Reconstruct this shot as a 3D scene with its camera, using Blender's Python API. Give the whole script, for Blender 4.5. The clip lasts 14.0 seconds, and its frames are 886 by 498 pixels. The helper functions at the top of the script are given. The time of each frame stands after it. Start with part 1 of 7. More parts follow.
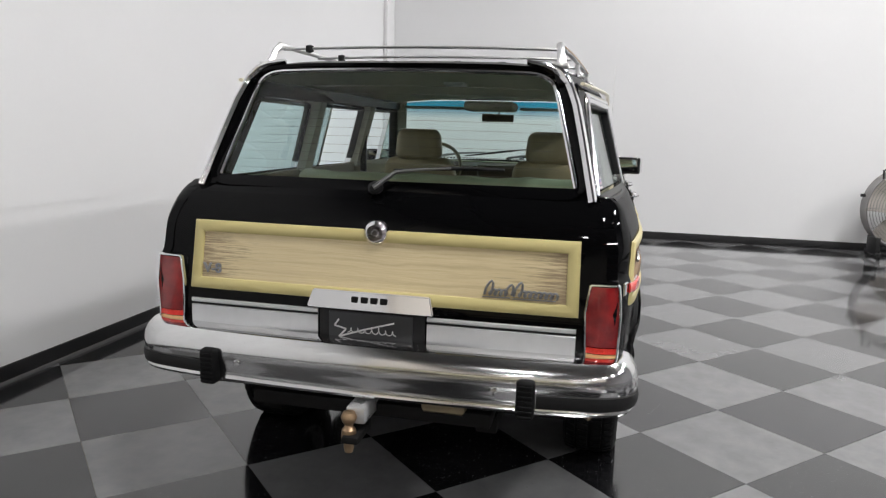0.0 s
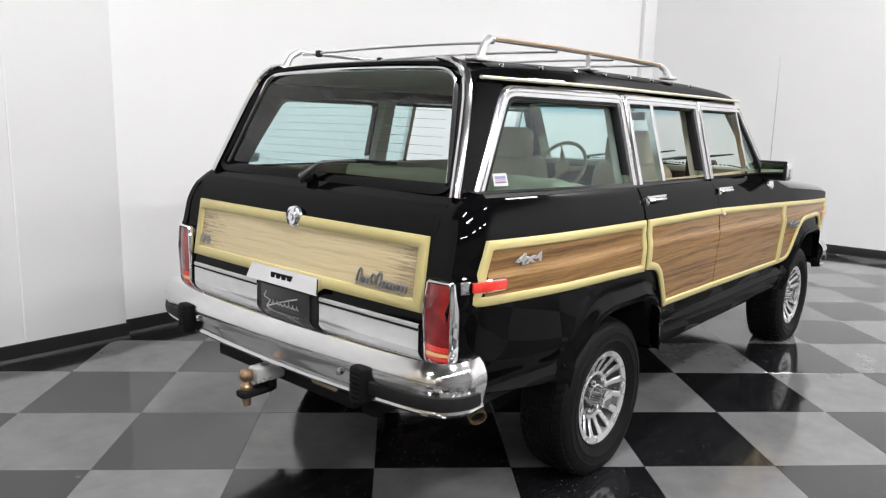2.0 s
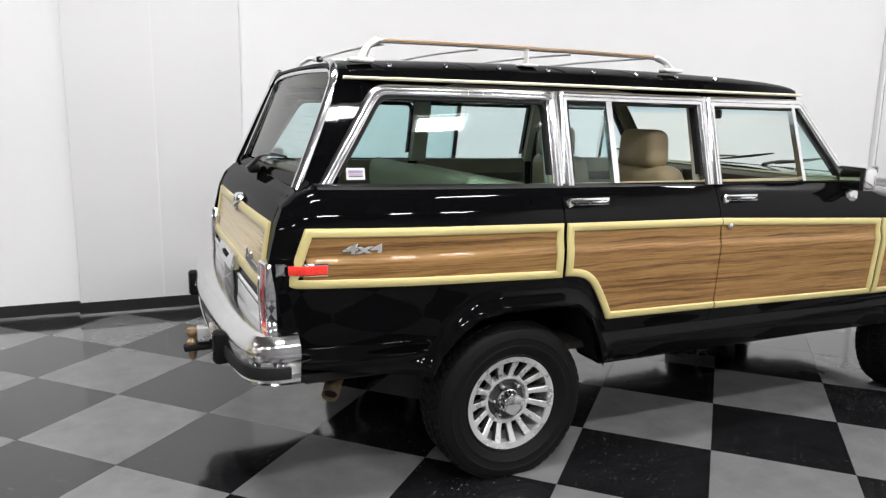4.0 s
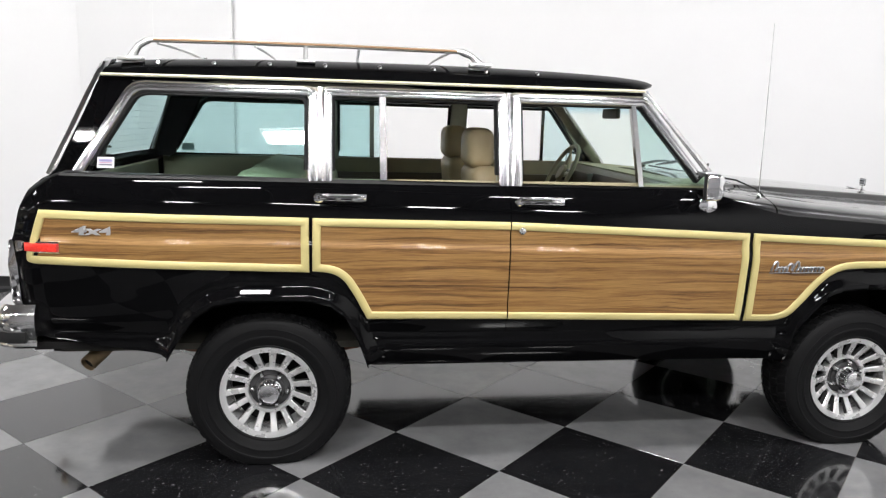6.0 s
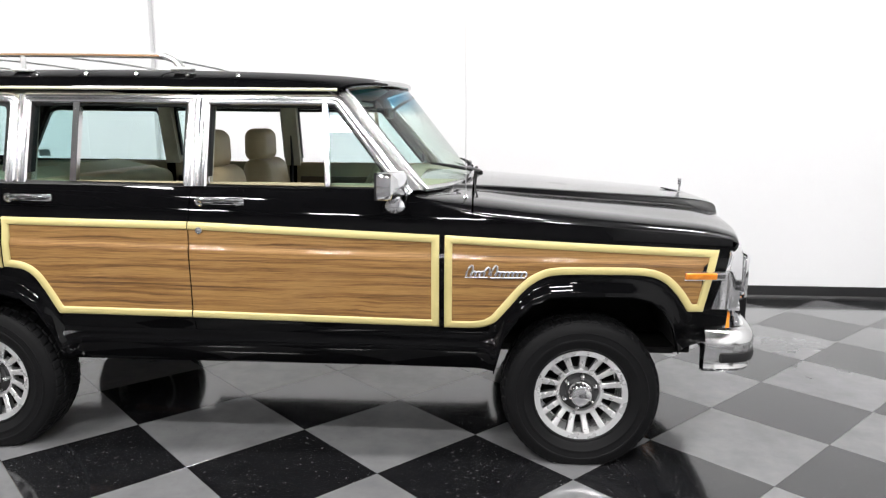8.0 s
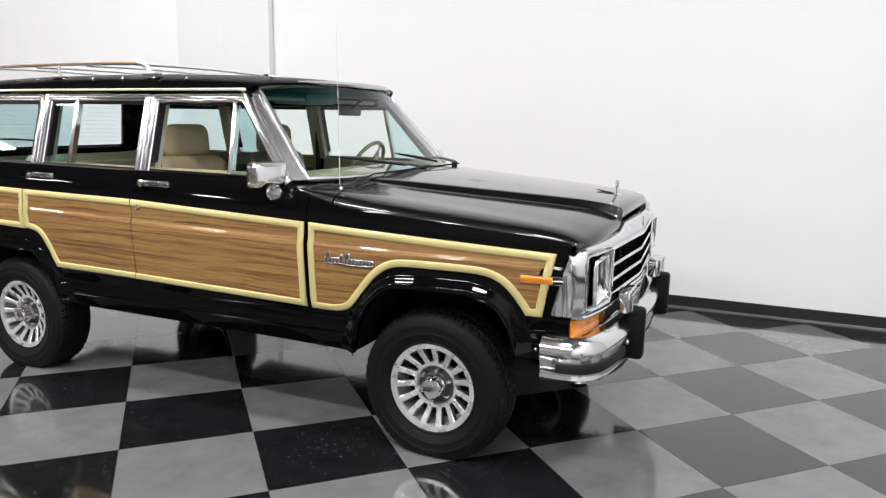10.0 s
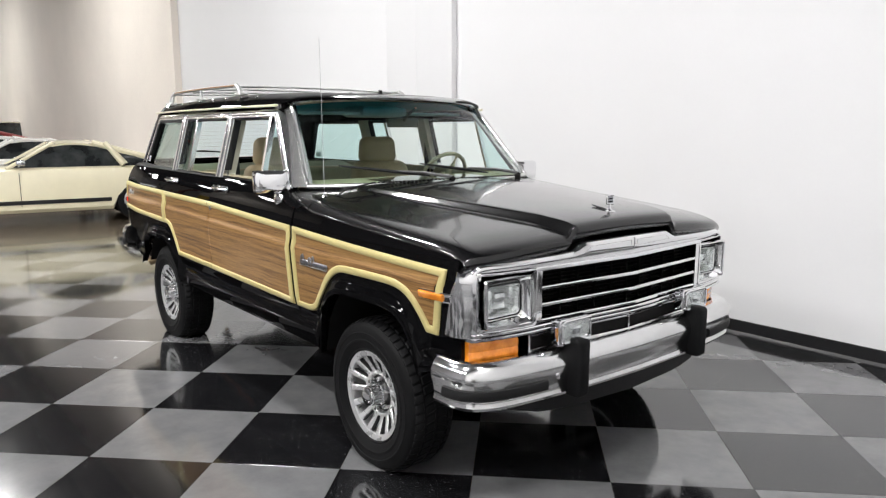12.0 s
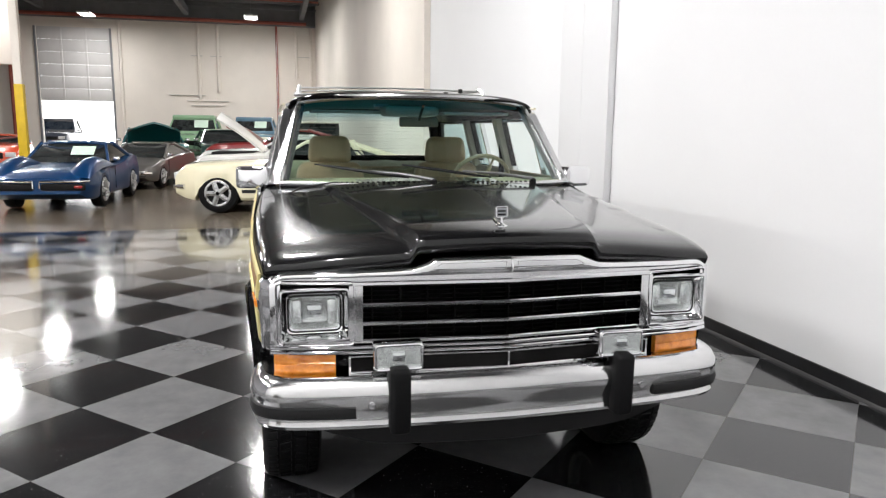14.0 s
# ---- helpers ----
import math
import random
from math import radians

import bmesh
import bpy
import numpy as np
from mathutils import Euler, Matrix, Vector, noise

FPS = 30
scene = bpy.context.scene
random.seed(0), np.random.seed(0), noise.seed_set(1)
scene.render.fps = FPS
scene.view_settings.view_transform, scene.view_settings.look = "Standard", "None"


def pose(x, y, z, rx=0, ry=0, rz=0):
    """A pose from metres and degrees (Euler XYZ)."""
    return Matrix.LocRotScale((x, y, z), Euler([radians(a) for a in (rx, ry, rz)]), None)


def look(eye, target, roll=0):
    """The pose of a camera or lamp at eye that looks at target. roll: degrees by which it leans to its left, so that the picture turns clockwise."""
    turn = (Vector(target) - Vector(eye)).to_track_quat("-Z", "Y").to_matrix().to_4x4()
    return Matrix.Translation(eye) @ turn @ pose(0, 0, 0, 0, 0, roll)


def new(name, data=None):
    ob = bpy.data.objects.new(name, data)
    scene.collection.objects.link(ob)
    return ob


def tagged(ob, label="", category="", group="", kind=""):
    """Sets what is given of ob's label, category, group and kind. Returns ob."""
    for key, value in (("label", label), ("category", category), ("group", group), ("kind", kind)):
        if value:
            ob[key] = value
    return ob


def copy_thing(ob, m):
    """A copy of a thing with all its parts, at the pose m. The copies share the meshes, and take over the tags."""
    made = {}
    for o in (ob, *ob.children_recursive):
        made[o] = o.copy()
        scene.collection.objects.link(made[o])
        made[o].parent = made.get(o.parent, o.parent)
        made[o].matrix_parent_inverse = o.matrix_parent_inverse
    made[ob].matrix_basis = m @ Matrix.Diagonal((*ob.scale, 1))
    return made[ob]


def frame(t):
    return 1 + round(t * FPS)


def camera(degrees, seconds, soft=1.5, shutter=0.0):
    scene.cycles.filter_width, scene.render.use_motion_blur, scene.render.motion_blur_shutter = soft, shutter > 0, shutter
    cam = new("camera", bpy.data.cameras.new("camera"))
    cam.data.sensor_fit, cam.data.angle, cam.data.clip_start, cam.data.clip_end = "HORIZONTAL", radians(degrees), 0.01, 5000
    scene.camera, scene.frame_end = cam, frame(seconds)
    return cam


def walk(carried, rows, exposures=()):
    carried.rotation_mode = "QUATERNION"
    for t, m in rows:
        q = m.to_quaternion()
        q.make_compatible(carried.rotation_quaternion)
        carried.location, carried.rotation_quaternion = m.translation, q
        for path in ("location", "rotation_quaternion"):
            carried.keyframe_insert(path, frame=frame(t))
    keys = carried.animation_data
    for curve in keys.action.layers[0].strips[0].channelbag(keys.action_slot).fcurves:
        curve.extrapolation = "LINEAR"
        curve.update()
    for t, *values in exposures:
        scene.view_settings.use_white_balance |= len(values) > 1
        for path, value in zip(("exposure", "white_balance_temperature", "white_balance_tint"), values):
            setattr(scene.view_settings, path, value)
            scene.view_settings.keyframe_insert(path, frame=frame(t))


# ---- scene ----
cam = camera(63.7, 14.0, soft=1.25)
PATH = [
    (0, (-3.371, -0.791, 1.492), (-1.449, -0.356, 1.154), 1.5),
    (0.5, (-3.267, -1.202, 1.496), (-1.41, -0.544, 1.15), 1.5),
    (1, (-3.128, -1.587, 1.504), (-1.365, -0.709, 1.153), 1.7),
    (1.5, (-2.946, -1.958, 1.501), (-1.323, -0.844, 1.148), 1.6),
    (2, (-2.686, -2.305, 1.504), (-1.208, -1.005, 1.149), 1.4),
    (2.2, (-2.586, -2.433, 1.502), (-1.166, -1.068, 1.158), 1.5),
    (4.3, (-1.193, -3.484, 1.529), (-0.498, -1.644, 1.164), 0.9),
    (4.5, (-1.035, -3.545, 1.516), (-0.405, -1.681, 1.159), 0.8),
    (5, (-0.63, -3.674, 1.522), (-0.152, -1.767, 1.158), 1.1),
    (5.5, (-0.152, -3.783, 1.526), (0.241, -1.857, 1.156), 1.2),
    (6, (0.362, -3.875, 1.517), (0.621, -1.925, 1.155), 1.5),
    (6.5, (0.832, -3.93, 1.514), (0.975, -1.969, 1.15), 1.4),
    (7, (1.315, -3.942, 1.513), (1.373, -1.976, 1.153), 0.6),
    (7.5, (1.806, -3.957, 1.519), (1.775, -1.989, 1.166), 0.4),
    (8, (2.3, -3.924, 1.515), (2.197, -1.958, 1.167), 0.4),
    (8.2, (2.51, -3.904, 1.504), (2.379, -1.939, 1.16), 0.4),
    (10.3, (4.267, -3.54, 1.523), (3.343, -1.803, 1.164), 0.8),
    (10.5, (4.405, -3.449, 1.528), (3.412, -1.751, 1.167), 0.8),
    (11, (4.763, -3.204, 1.525), (3.578, -1.634, 1.166), 0.5),
    (11.5, (5.089, -2.919, 1.52), (3.704, -1.516, 1.181), 0.0),
    (12, (5.374, -2.571, 1.51), (3.838, -1.333, 1.185), -0.1),
    (12.5, (5.62, -2.194, 1.502), (3.922, -1.186, 1.185), 0.0),
    (13, (5.776, -1.764, 1.502), (3.977, -0.949, 1.187), 0.3),
    (13.5, (5.883, -1.314, 1.501), (4.011, -0.686, 1.184), 0.6),
    (14, (5.926, -0.842, 1.501), (4.006, -0.379, 1.18), 0.6),
]
EXPOSURES = [(0, -0.26), (1.5, 0.12), (4.5, 0.05), (6, 0.2), (7, 0.32), (8, 0.39), (10.5, 0.12), (12, 0.14), (14, 0.23)]
walk(cam, [(t, look(eye, target, roll)) for t, eye, target, roll in PATH], EXPOSURES)


# ---------------------------------------------------------------- world and light
world = bpy.data.worlds.new("world")
scene.world = world
world.use_nodes = True
wn = world.node_tree.nodes
sky = wn.new("ShaderNodeTexSky")
sky.sky_type = "NISHITA"
sky.sun_disc = False
sky.sun_elevation = radians(40)
sky.sun_rotation = radians(-90)
wn["Background"].inputs["Strength"].default_value = 0.12
world.node_tree.links.new(sky.outputs["Color"], wn["Background"].inputs["Color"])

LAMP_Z = 7.0
LAMPS = [(-31.5, -1.6), (-24.5, -1.6), (-11.6, -1.1), (-2.0, -1.65), (6.0, -1.65),
         (-32.8, -9.3), (-25, -9.5), (-19, -9.5), (-13, -9.5), (-8.3, -10.45), (-3.12, -10.45), (-0.5, -10.45), (2.08, -10.45), (4.7, -10.45),
         (-1.4, -5.6), (3.2, -5.6)]
LAMP_WATTS = 300
for lx, ly in LAMPS:
    data = bpy.data.lights.new("high_bay_light", "AREA")
    data.shape, data.size, data.size_y = "RECTANGLE", 1.2 if ly > -10 else 0.9, 0.5
    data.energy = (LAMP_WATTS * (0.68 if lx < -12 and ly < -5 else 0.82 if lx < -15 else 0.7 if lx > 5 else 1.0)) if ly > -10 else 230
    data.color = (1.0, 0.99, 0.98)
    lamp = new("high_bay_light", data)
    lamp.matrix_world = pose(lx, ly, LAMP_Z - 0.06)

# ---------------------------------------------------------------- materials
def material(name, base=(0.5, 0.5, 0.5), rough=0.5, metal=0.0, coat=0.0, coat_rough=0.03, spec=0.5):
    m = bpy.data.materials.new(name)
    m.use_nodes = True
    b = m.node_tree.nodes["Principled BSDF"]
    b.inputs["Base Color"].default_value = (*base, 1)
    b.inputs["Roughness"].default_value = rough
    b.inputs["Metallic"].default_value = metal
    b.inputs["Coat Weight"].default_value = coat
    b.inputs["Coat Roughness"].default_value = coat_rough
    b.inputs["Specular IOR Level"].default_value = spec
    return m


class Nodes:
    """Short hands for one material's node tree."""

    def __init__(self, m):
        self.tree = m.node_tree
        self.bsdf = m.node_tree.nodes["Principled BSDF"]
        self.coord = self.add("ShaderNodeTexCoord")

    def add(self, kind, **values):
        n = self.tree.nodes.new(kind)
        for key, value in values.items():
            n.inputs[key.replace("_", " ")].default_value = value
        return n

    def link(self, a, b):
        self.tree.links.new(a, b)

    def mapped(self, scale, kind="Object"):
        n = self.add("ShaderNodeMapping", Scale=scale)
        self.link(self.coord.outputs[kind], n.inputs["Vector"])
        return n.outputs["Vector"]

    def noise(self, vector, scale, detail=4.0, rough=0.55, distortion=0.0):
        n = self.add("ShaderNodeTexNoise", Scale=scale, Detail=detail, Roughness=rough, Distortion=distortion)
        self.link(vector, n.inputs["Vector"])
        return n.outputs["Fac"]

    def ramp(self, value, stops):
        n = self.add("ShaderNodeValToRGB")
        e = n.color_ramp.elements
        while len(e) < len(stops):
            e.new(0.5)
        for item, (at, c) in zip(e, stops):
            item.position = at
            item.color = (*c, 1) if len(c) == 3 else c
        self.link(value, n.inputs["Fac"])
        return n.outputs["Color"]

    def mix(self, fac, a, b, mode="MIX"):
        n = self.add("ShaderNodeMix")
        n.data_type, n.blend_type = "RGBA", mode
        for value, socket in ((fac, n.inputs[0]), (a, n.inputs[6]), (b, n.inputs[7])):
            if isinstance(value, (int, float)):
                socket.default_value = value
            elif isinstance(value, tuple):
                socket.default_value = (*value, 1)
            else:
                self.link(value, socket)
        return n.outputs[2]

    def base(self, color):
        self.link(color, self.bsdf.inputs["Base Color"])

    def rough(self, value, low, high):
        n = self.add("ShaderNodeMapRange")
        n.inputs["To Min"].default_value, n.inputs["To Max"].default_value = low, high
        self.link(value, n.inputs["Value"])
        self.link(n.outputs["Result"], self.bsdf.inputs["Roughness"])

    def bump(self, value, strength, distance):
        n = self.add("ShaderNodeBump", Strength=strength, Distance=distance)
        self.link(value, n.inputs["Height"])
        self.link(n.outputs["Normal"], self.bsdf.inputs["Normal"])


def painted(name, base, rough, spread=0.06, scale=3.0, bump=0.02, **more):
    """Paint, plaster or plastic with soft mottling and a fine grain."""
    m = material(name, base, rough, **more)
    n = Nodes(m)
    v = n.mapped((1, 1, 1))
    big = n.noise(v, scale, 5)
    fine = n.noise(v, scale * 40, 3)
    dark = tuple(c * (1 - spread) for c in base)
    light = tuple(min(1, c * (1 + spread)) for c in base)
    n.base(n.mix(0.25, n.ramp(big, [(0.3, dark), (0.7, light)]), n.ramp(fine, [(0.3, dark), (0.7, light)])))
    n.rough(big, max(0.02, rough * 0.85), min(1, rough * 1.15))
    if bump:
        n.bump(fine, bump, 0.002)
    return m


BLACK = material("black_paint", (0.0025, 0.0025, 0.003), 0.22, coat=0.30, coat_rough=0.02, spec=0.0)
_n = Nodes(BLACK)
_v = _n.mapped((1, 1, 1))
_n.base(_n.ramp(_n.noise(_v, 90, 3), [(0.35, (0.0016, 0.0016, 0.0019)), (0.75, (0.0032, 0.0032, 0.0036))]))
_n.rough(_n.noise(_v, 2.0, 5), 0.16, 0.3)
WAVE = _n.add("ShaderNodeBump", Strength=0.05, Distance=0.02)
_n.link(_n.noise(_v, 3.5, 2, 0.4), WAVE.inputs["Height"])
_n.link(WAVE.outputs["Normal"], _n.bsdf.inputs["Coat Normal"])
HOODPAINT = material("hazed_black_paint", (0.004, 0.004, 0.0045), 0.26, coat=1.0, coat_rough=0.06, spec=0.10)
_n = Nodes(HOODPAINT)
_v = _n.mapped((1, 1, 1))
_n.base(_n.ramp(_n.noise(_v, 70, 4), [(0.35, (0.002, 0.002, 0.0024)), (0.75, (0.0045, 0.0045, 0.005))]))
_n.rough(_n.noise(_v, 3.0, 5), 0.22, 0.30)
GRILLEBLACK = painted("grille_black", (0.0015, 0.0015, 0.0015), 0.7, 0.2, 20, 0, spec=0.1)
CHROME = material("chrome", (0.82, 0.82, 0.83), 0.07, 1.0)
_n = Nodes(CHROME)
_v = _n.mapped((1, 1, 1))
_n.rough(_n.noise(_v, 2.5, 4), 0.045, 0.085)
_n.base(_n.ramp(_n.noise(_v, 3, 4), [(0.3, (0.78, 0.78, 0.79)), (0.65, (0.83, 0.83, 0.84))]))
AGED = material("aged_chrome", (0.62, 0.62, 0.62), 0.14, 1.0)
_n = Nodes(AGED)
_v = _n.mapped((1, 0.25, 1))
_n.rough(_n.noise(_v, 14, 5, 0.7), 0.09, 0.18)
_n.base(_n.ramp(_n.noise(_v, 9, 5, 0.7), [(0.3, (0.64, 0.64, 0.64)), (0.7, (0.80, 0.80, 0.80))]))
SATIN = material("brushed_bright_trim", (0.74, 0.74, 0.75), 0.12, 1.0)
_n = Nodes(SATIN)
_s = _n.noise(_n.mapped((1, 1, 1)), 9, 5)
_n.rough(_s, 0.08, 0.16)
RACK = painted("satin_rack_metal", (0.80, 0.80, 0.80), 0.30, 0.05, 20, 0.01, metal=0.85)
PILLARTRIM = painted("satin_pillar_trim", (0.64, 0.64, 0.64), 0.22, 0.06, 20, 0.01, metal=0.95)
CREAMRAIL = painted("cream_drip_rail", (0.80, 0.75, 0.58), 0.3, 0.04, 20, 0.0, metal=0.3)
WIPERGREY = painted("satin_wiper_metal", (0.20, 0.20, 0.20), 0.35, 0.1, 30, 0.0, metal=0.6)
ALLOY = painted("machined_alloy", (0.58, 0.58, 0.585), 0.28, 0.07, 20, 0.03, metal=0.55)
SILVER = painted("brushed_silver_panel", (0.75, 0.755, 0.77), 0.38, 0.05, 12, 0.02, metal=0.6)
GREYPLATE = painted("pewter_badge", (0.33, 0.34, 0.36), 0.3, 0.1, 30, 0.02, metal=0.9)
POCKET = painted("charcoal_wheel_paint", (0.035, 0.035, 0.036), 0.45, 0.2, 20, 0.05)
RUBBER = painted("black_rubber", (0.009, 0.009, 0.0095), 0.55, 0.25, 30, 0.06, spec=0.3)
TYRE = painted("tyre_rubber", (0.0045, 0.0045, 0.005), 0.6, 0.25, 25, 0.12, spec=0.15)
DARK = painted("dark_underbody", (0.006, 0.0055, 0.0055), 0.75, 0.4, 12, 0.1, spec=0.2)
RUST = painted("rusty_steel", (0.16, 0.06, 0.03), 0.8, 0.35, 18, 0.2)
YELLOW = painted("cream_yellow_trim", (0.54, 0.46, 0.20), 0.42, 0.06, 6, 0.03, coat=0.3)
TAN = painted("tan_leather", (0.39, 0.315, 0.19), 0.5, 0.1, 9, 0.15)
OLIVE = painted("tan_vinyl", (0.27, 0.235, 0.145), 0.55, 0.1, 9, 0.1)
SAGE = painted("sage_cover", (0.30, 0.31, 0.2), 0.7, 0.12, 9, 0.1)
HEADLINER = painted("headliner_cloth", (0.48, 0.47, 0.38), 0.9, 0.12, 14, 0.15)
CARPET = painted("dark_carpet", (0.03, 0.028, 0.022), 0.95, 0.3, 40, 0.3)
DASH = painted("dash_vinyl", (0.07, 0.052, 0.03), 0.5, 0.15, 20, 0.1)
RED = material("red_lens", (0.5, 0.012, 0.016), 0.12, coat=1.0)
_n = Nodes(RED)
_n.bump(_n.noise(_n.mapped((1, 90, 90)), 6, 1), 0.3, 0.002)
_n.base(_n.ramp(_n.noise(_n.mapped((8, 8, 8)), 2, 3), [(0.3, (0.17, 0.004, 0.007)), (0.7, (0.33, 0.012, 0.014))]))
REDLIT = material("bright_red_reflector", (0.85, 0.03, 0.02), 0.15, coat=1.0)
_n = Nodes(REDLIT)
_n.base(_n.ramp(_n.noise(_n.mapped((60, 60, 60)), 3, 2), [(0.3, (0.7, 0.02, 0.015)), (0.7, (0.95, 0.06, 0.04))]))
AMBER = material("amber_lens", (0.85, 0.28, 0.02), 0.15, coat=1.0)
_n = Nodes(AMBER)
_n.bump(_n.noise(_n.mapped((1, 70, 70)), 5, 1), 0.3, 0.002)
_n.base(_n.ramp(_n.noise(_n.mapped((9, 9, 9)), 3, 3), [(0.3, (0.7, 0.2, 0.015)), (0.7, (0.95, 0.34, 0.03))]))


def grain(name, dark, mid, light, worn=None):
    """Long wood grain that runs along the panel, with cathedral figure and fine pores."""
    m = material(name, mid, 0.45, coat=0.4, coat_rough=0.045, spec=0.25)
    n = Nodes(m)
    warp = n.noise(n.mapped((0.9, 0.9, 5.0)), 1.6, 4, 0.6, 0.6)
    add = n.add("ShaderNodeVectorMath")
    add.operation = "MULTIPLY_ADD"
    n.link(warp, add.inputs[0])
    add.inputs[1].default_value = (0.0, 0.0, 0.055)
    n.link(n.coord.outputs["Object"], add.inputs[2])
    mp = n.add("ShaderNodeMapping", Scale=(0.62, 0.62, 34))
    n.link(add.outputs[0], mp.inputs["Vector"])
    rings = n.noise(mp.outputs["Vector"], 1.5, 6, 0.65)
    fine = n.noise(n.mapped((2.6, 2.6, 190)), 2.0, 5, 0.75)
    color = n.ramp(rings, [(0.36, dark), (0.46, mid), (0.57, light), (0.66, mid)])
    color = n.mix(0.38, color, n.ramp(fine, [(0.40, dark), (0.62, light)]))
    if worn:
        color = worn(n, color)
    n.base(color)
    n.bump(fine, 0.04, 0.001)
    return m


WOOD = grain("walnut_woodgrain", (0.050, 0.019, 0.006), (0.220, 0.110, 0.034), (0.375, 0.212, 0.074))


def weathered(n, color):
    """Sun-bleached streaks, greyer towards the panel's ends and lower edge."""
    sep = n.add("ShaderNodeSeparateXYZ")
    n.link(n.coord.outputs["Object"], sep.inputs[0])
    ab = n.add("ShaderNodeMath")
    ab.operation = "ABSOLUTE"
    n.link(sep.outputs["Y"], ab.inputs[0])
    streak = n.noise(n.mapped((3, 3.5, 75)), 2.0, 5, 0.7)
    a = n.add("ShaderNodeMath")
    a.operation = "MULTIPLY_ADD"
    a.inputs[1].default_value, a.inputs[2].default_value = 0.95, -0.30
    n.link(ab.outputs[0], a.inputs[0])
    b = n.add("ShaderNodeMath")
    b.operation = "ADD"
    n.link(a.outputs[0], b.inputs[0])
    n.link(streak, b.inputs[1])
    mask = n.ramp(b.outputs[0], [(0.70, (0, 0, 0)), (0.90, (1, 1, 1))])
    return n.mix(mask, color, (0.30, 0.225, 0.14))


BLOND = grain("bleached_woodgrain", (0.56, 0.445, 0.25), (0.66, 0.54, 0.315), (0.74, 0.62, 0.385), weathered)


def glass_material(name, tint, band=None):
    """Tinted pane: clear through, with a mirror gloss that grows at grazing angles."""
    m = bpy.data.materials.new(name)
    m.use_nodes = True
    t = m.node_tree
    t.nodes.clear()
    out = t.nodes.new("ShaderNodeOutputMaterial")
    clear = t.nodes.new("ShaderNodeBsdfTransparent")
    clear.inputs["Color"].default_value = (*tint, 1)
    gloss = t.nodes.new("ShaderNodeBsdfGlossy")
    gloss.inputs["Roughness"].default_value = 0.01
    face = t.nodes.new("ShaderNodeLayerWeight")
    power = t.nodes.new("ShaderNodeMath")
    power.operation = "POWER"
    power.inputs[1].default_value = 5.0
    t.links.new(face.outputs["Facing"], power.inputs[0])
    fres = t.nodes.new("ShaderNodeMath")
    fres.operation = "MULTIPLY_ADD"
    fres.inputs[1].default_value, fres.inputs[2].default_value = 0.9, 0.045
    t.links.new(power.outputs[0], fres.inputs[0])
    mixer = t.nodes.new("ShaderNodeMixShader")
    t.links.new(fres.outputs[0], mixer.inputs[0])
    t.links.new(clear.outputs[0], mixer.inputs[1])
    t.links.new(gloss.outputs[0], mixer.inputs[2])
    t.links.new(mixer.outputs[0], out.inputs["Surface"])
    if band:
        low, high, color = band
        co = t.nodes.new("ShaderNodeTexCoord")
        sep = t.nodes.new("ShaderNodeSeparateXYZ")
        mr = t.nodes.new("ShaderNodeMapRange")
        mr.inputs["From Min"].default_value, mr.inputs["From Max"].default_value = low, high
        mx = t.nodes.new("ShaderNodeMix")
        mx.data_type = "RGBA"
        mx.inputs[6].default_value, mx.inputs[7].default_value = (*tint, 1), (*color, 1)
        t.links.new(co.outputs["Object"], sep.inputs[0])
        t.links.new(sep.outputs["Z"], mr.inputs["Value"])
        t.links.new(mr.outputs["Result"], mx.inputs[0])
        t.links.new(mx.outputs[2], clear.inputs["Color"])
    return m


GLASS = glass_material("tinted_glass", (0.86, 0.955, 0.955))
WINDSHIELD = glass_material("windshield_glass", (0.90, 0.985, 0.945), (1.555, 1.645, (0.05, 0.40, 0.58)))
LENS = glass_material("lamp_glass", (0.95, 0.97, 0.97))

# setting
WALLPAINT = painted("white_wall_paint", (0.765, 0.765, 0.775), 0.55, 0.015, 1.2, 0.05)
BEIGE = painted("warehouse_wall_paint", (0.80, 0.74, 0.67), 0.7, 0.06, 0.6, 0.1)
BASE = painted("black_vinyl_base", (0.012, 0.012, 0.013), 0.4, 0.2, 8, 0.03)
DECK = painted("grey_roof_deck", (0.16, 0.16, 0.165), 0.8, 0.2, 1.5, 0.1)
STEEL = painted("painted_steel_grey", (0.22, 0.22, 0.23), 0.6, 0.15, 3, 0.05)
REDPIPE = painted("red_pipe_paint", (0.36, 0.09, 0.06), 0.5, 0.15, 5, 0.05)
SAFETY = painted("safety_yellow_paint", (0.75, 0.50, 0.02), 0.5, 0.1, 5, 0.05)
DOORGREY = painted("sectional_door_paint", (0.66, 0.64, 0.63), 0.5, 0.06, 2, 0.03)
HOUSING = painted("white_lamp_housing", (0.7, 0.7, 0.7), 0.5, 0.04, 8, 0.02)


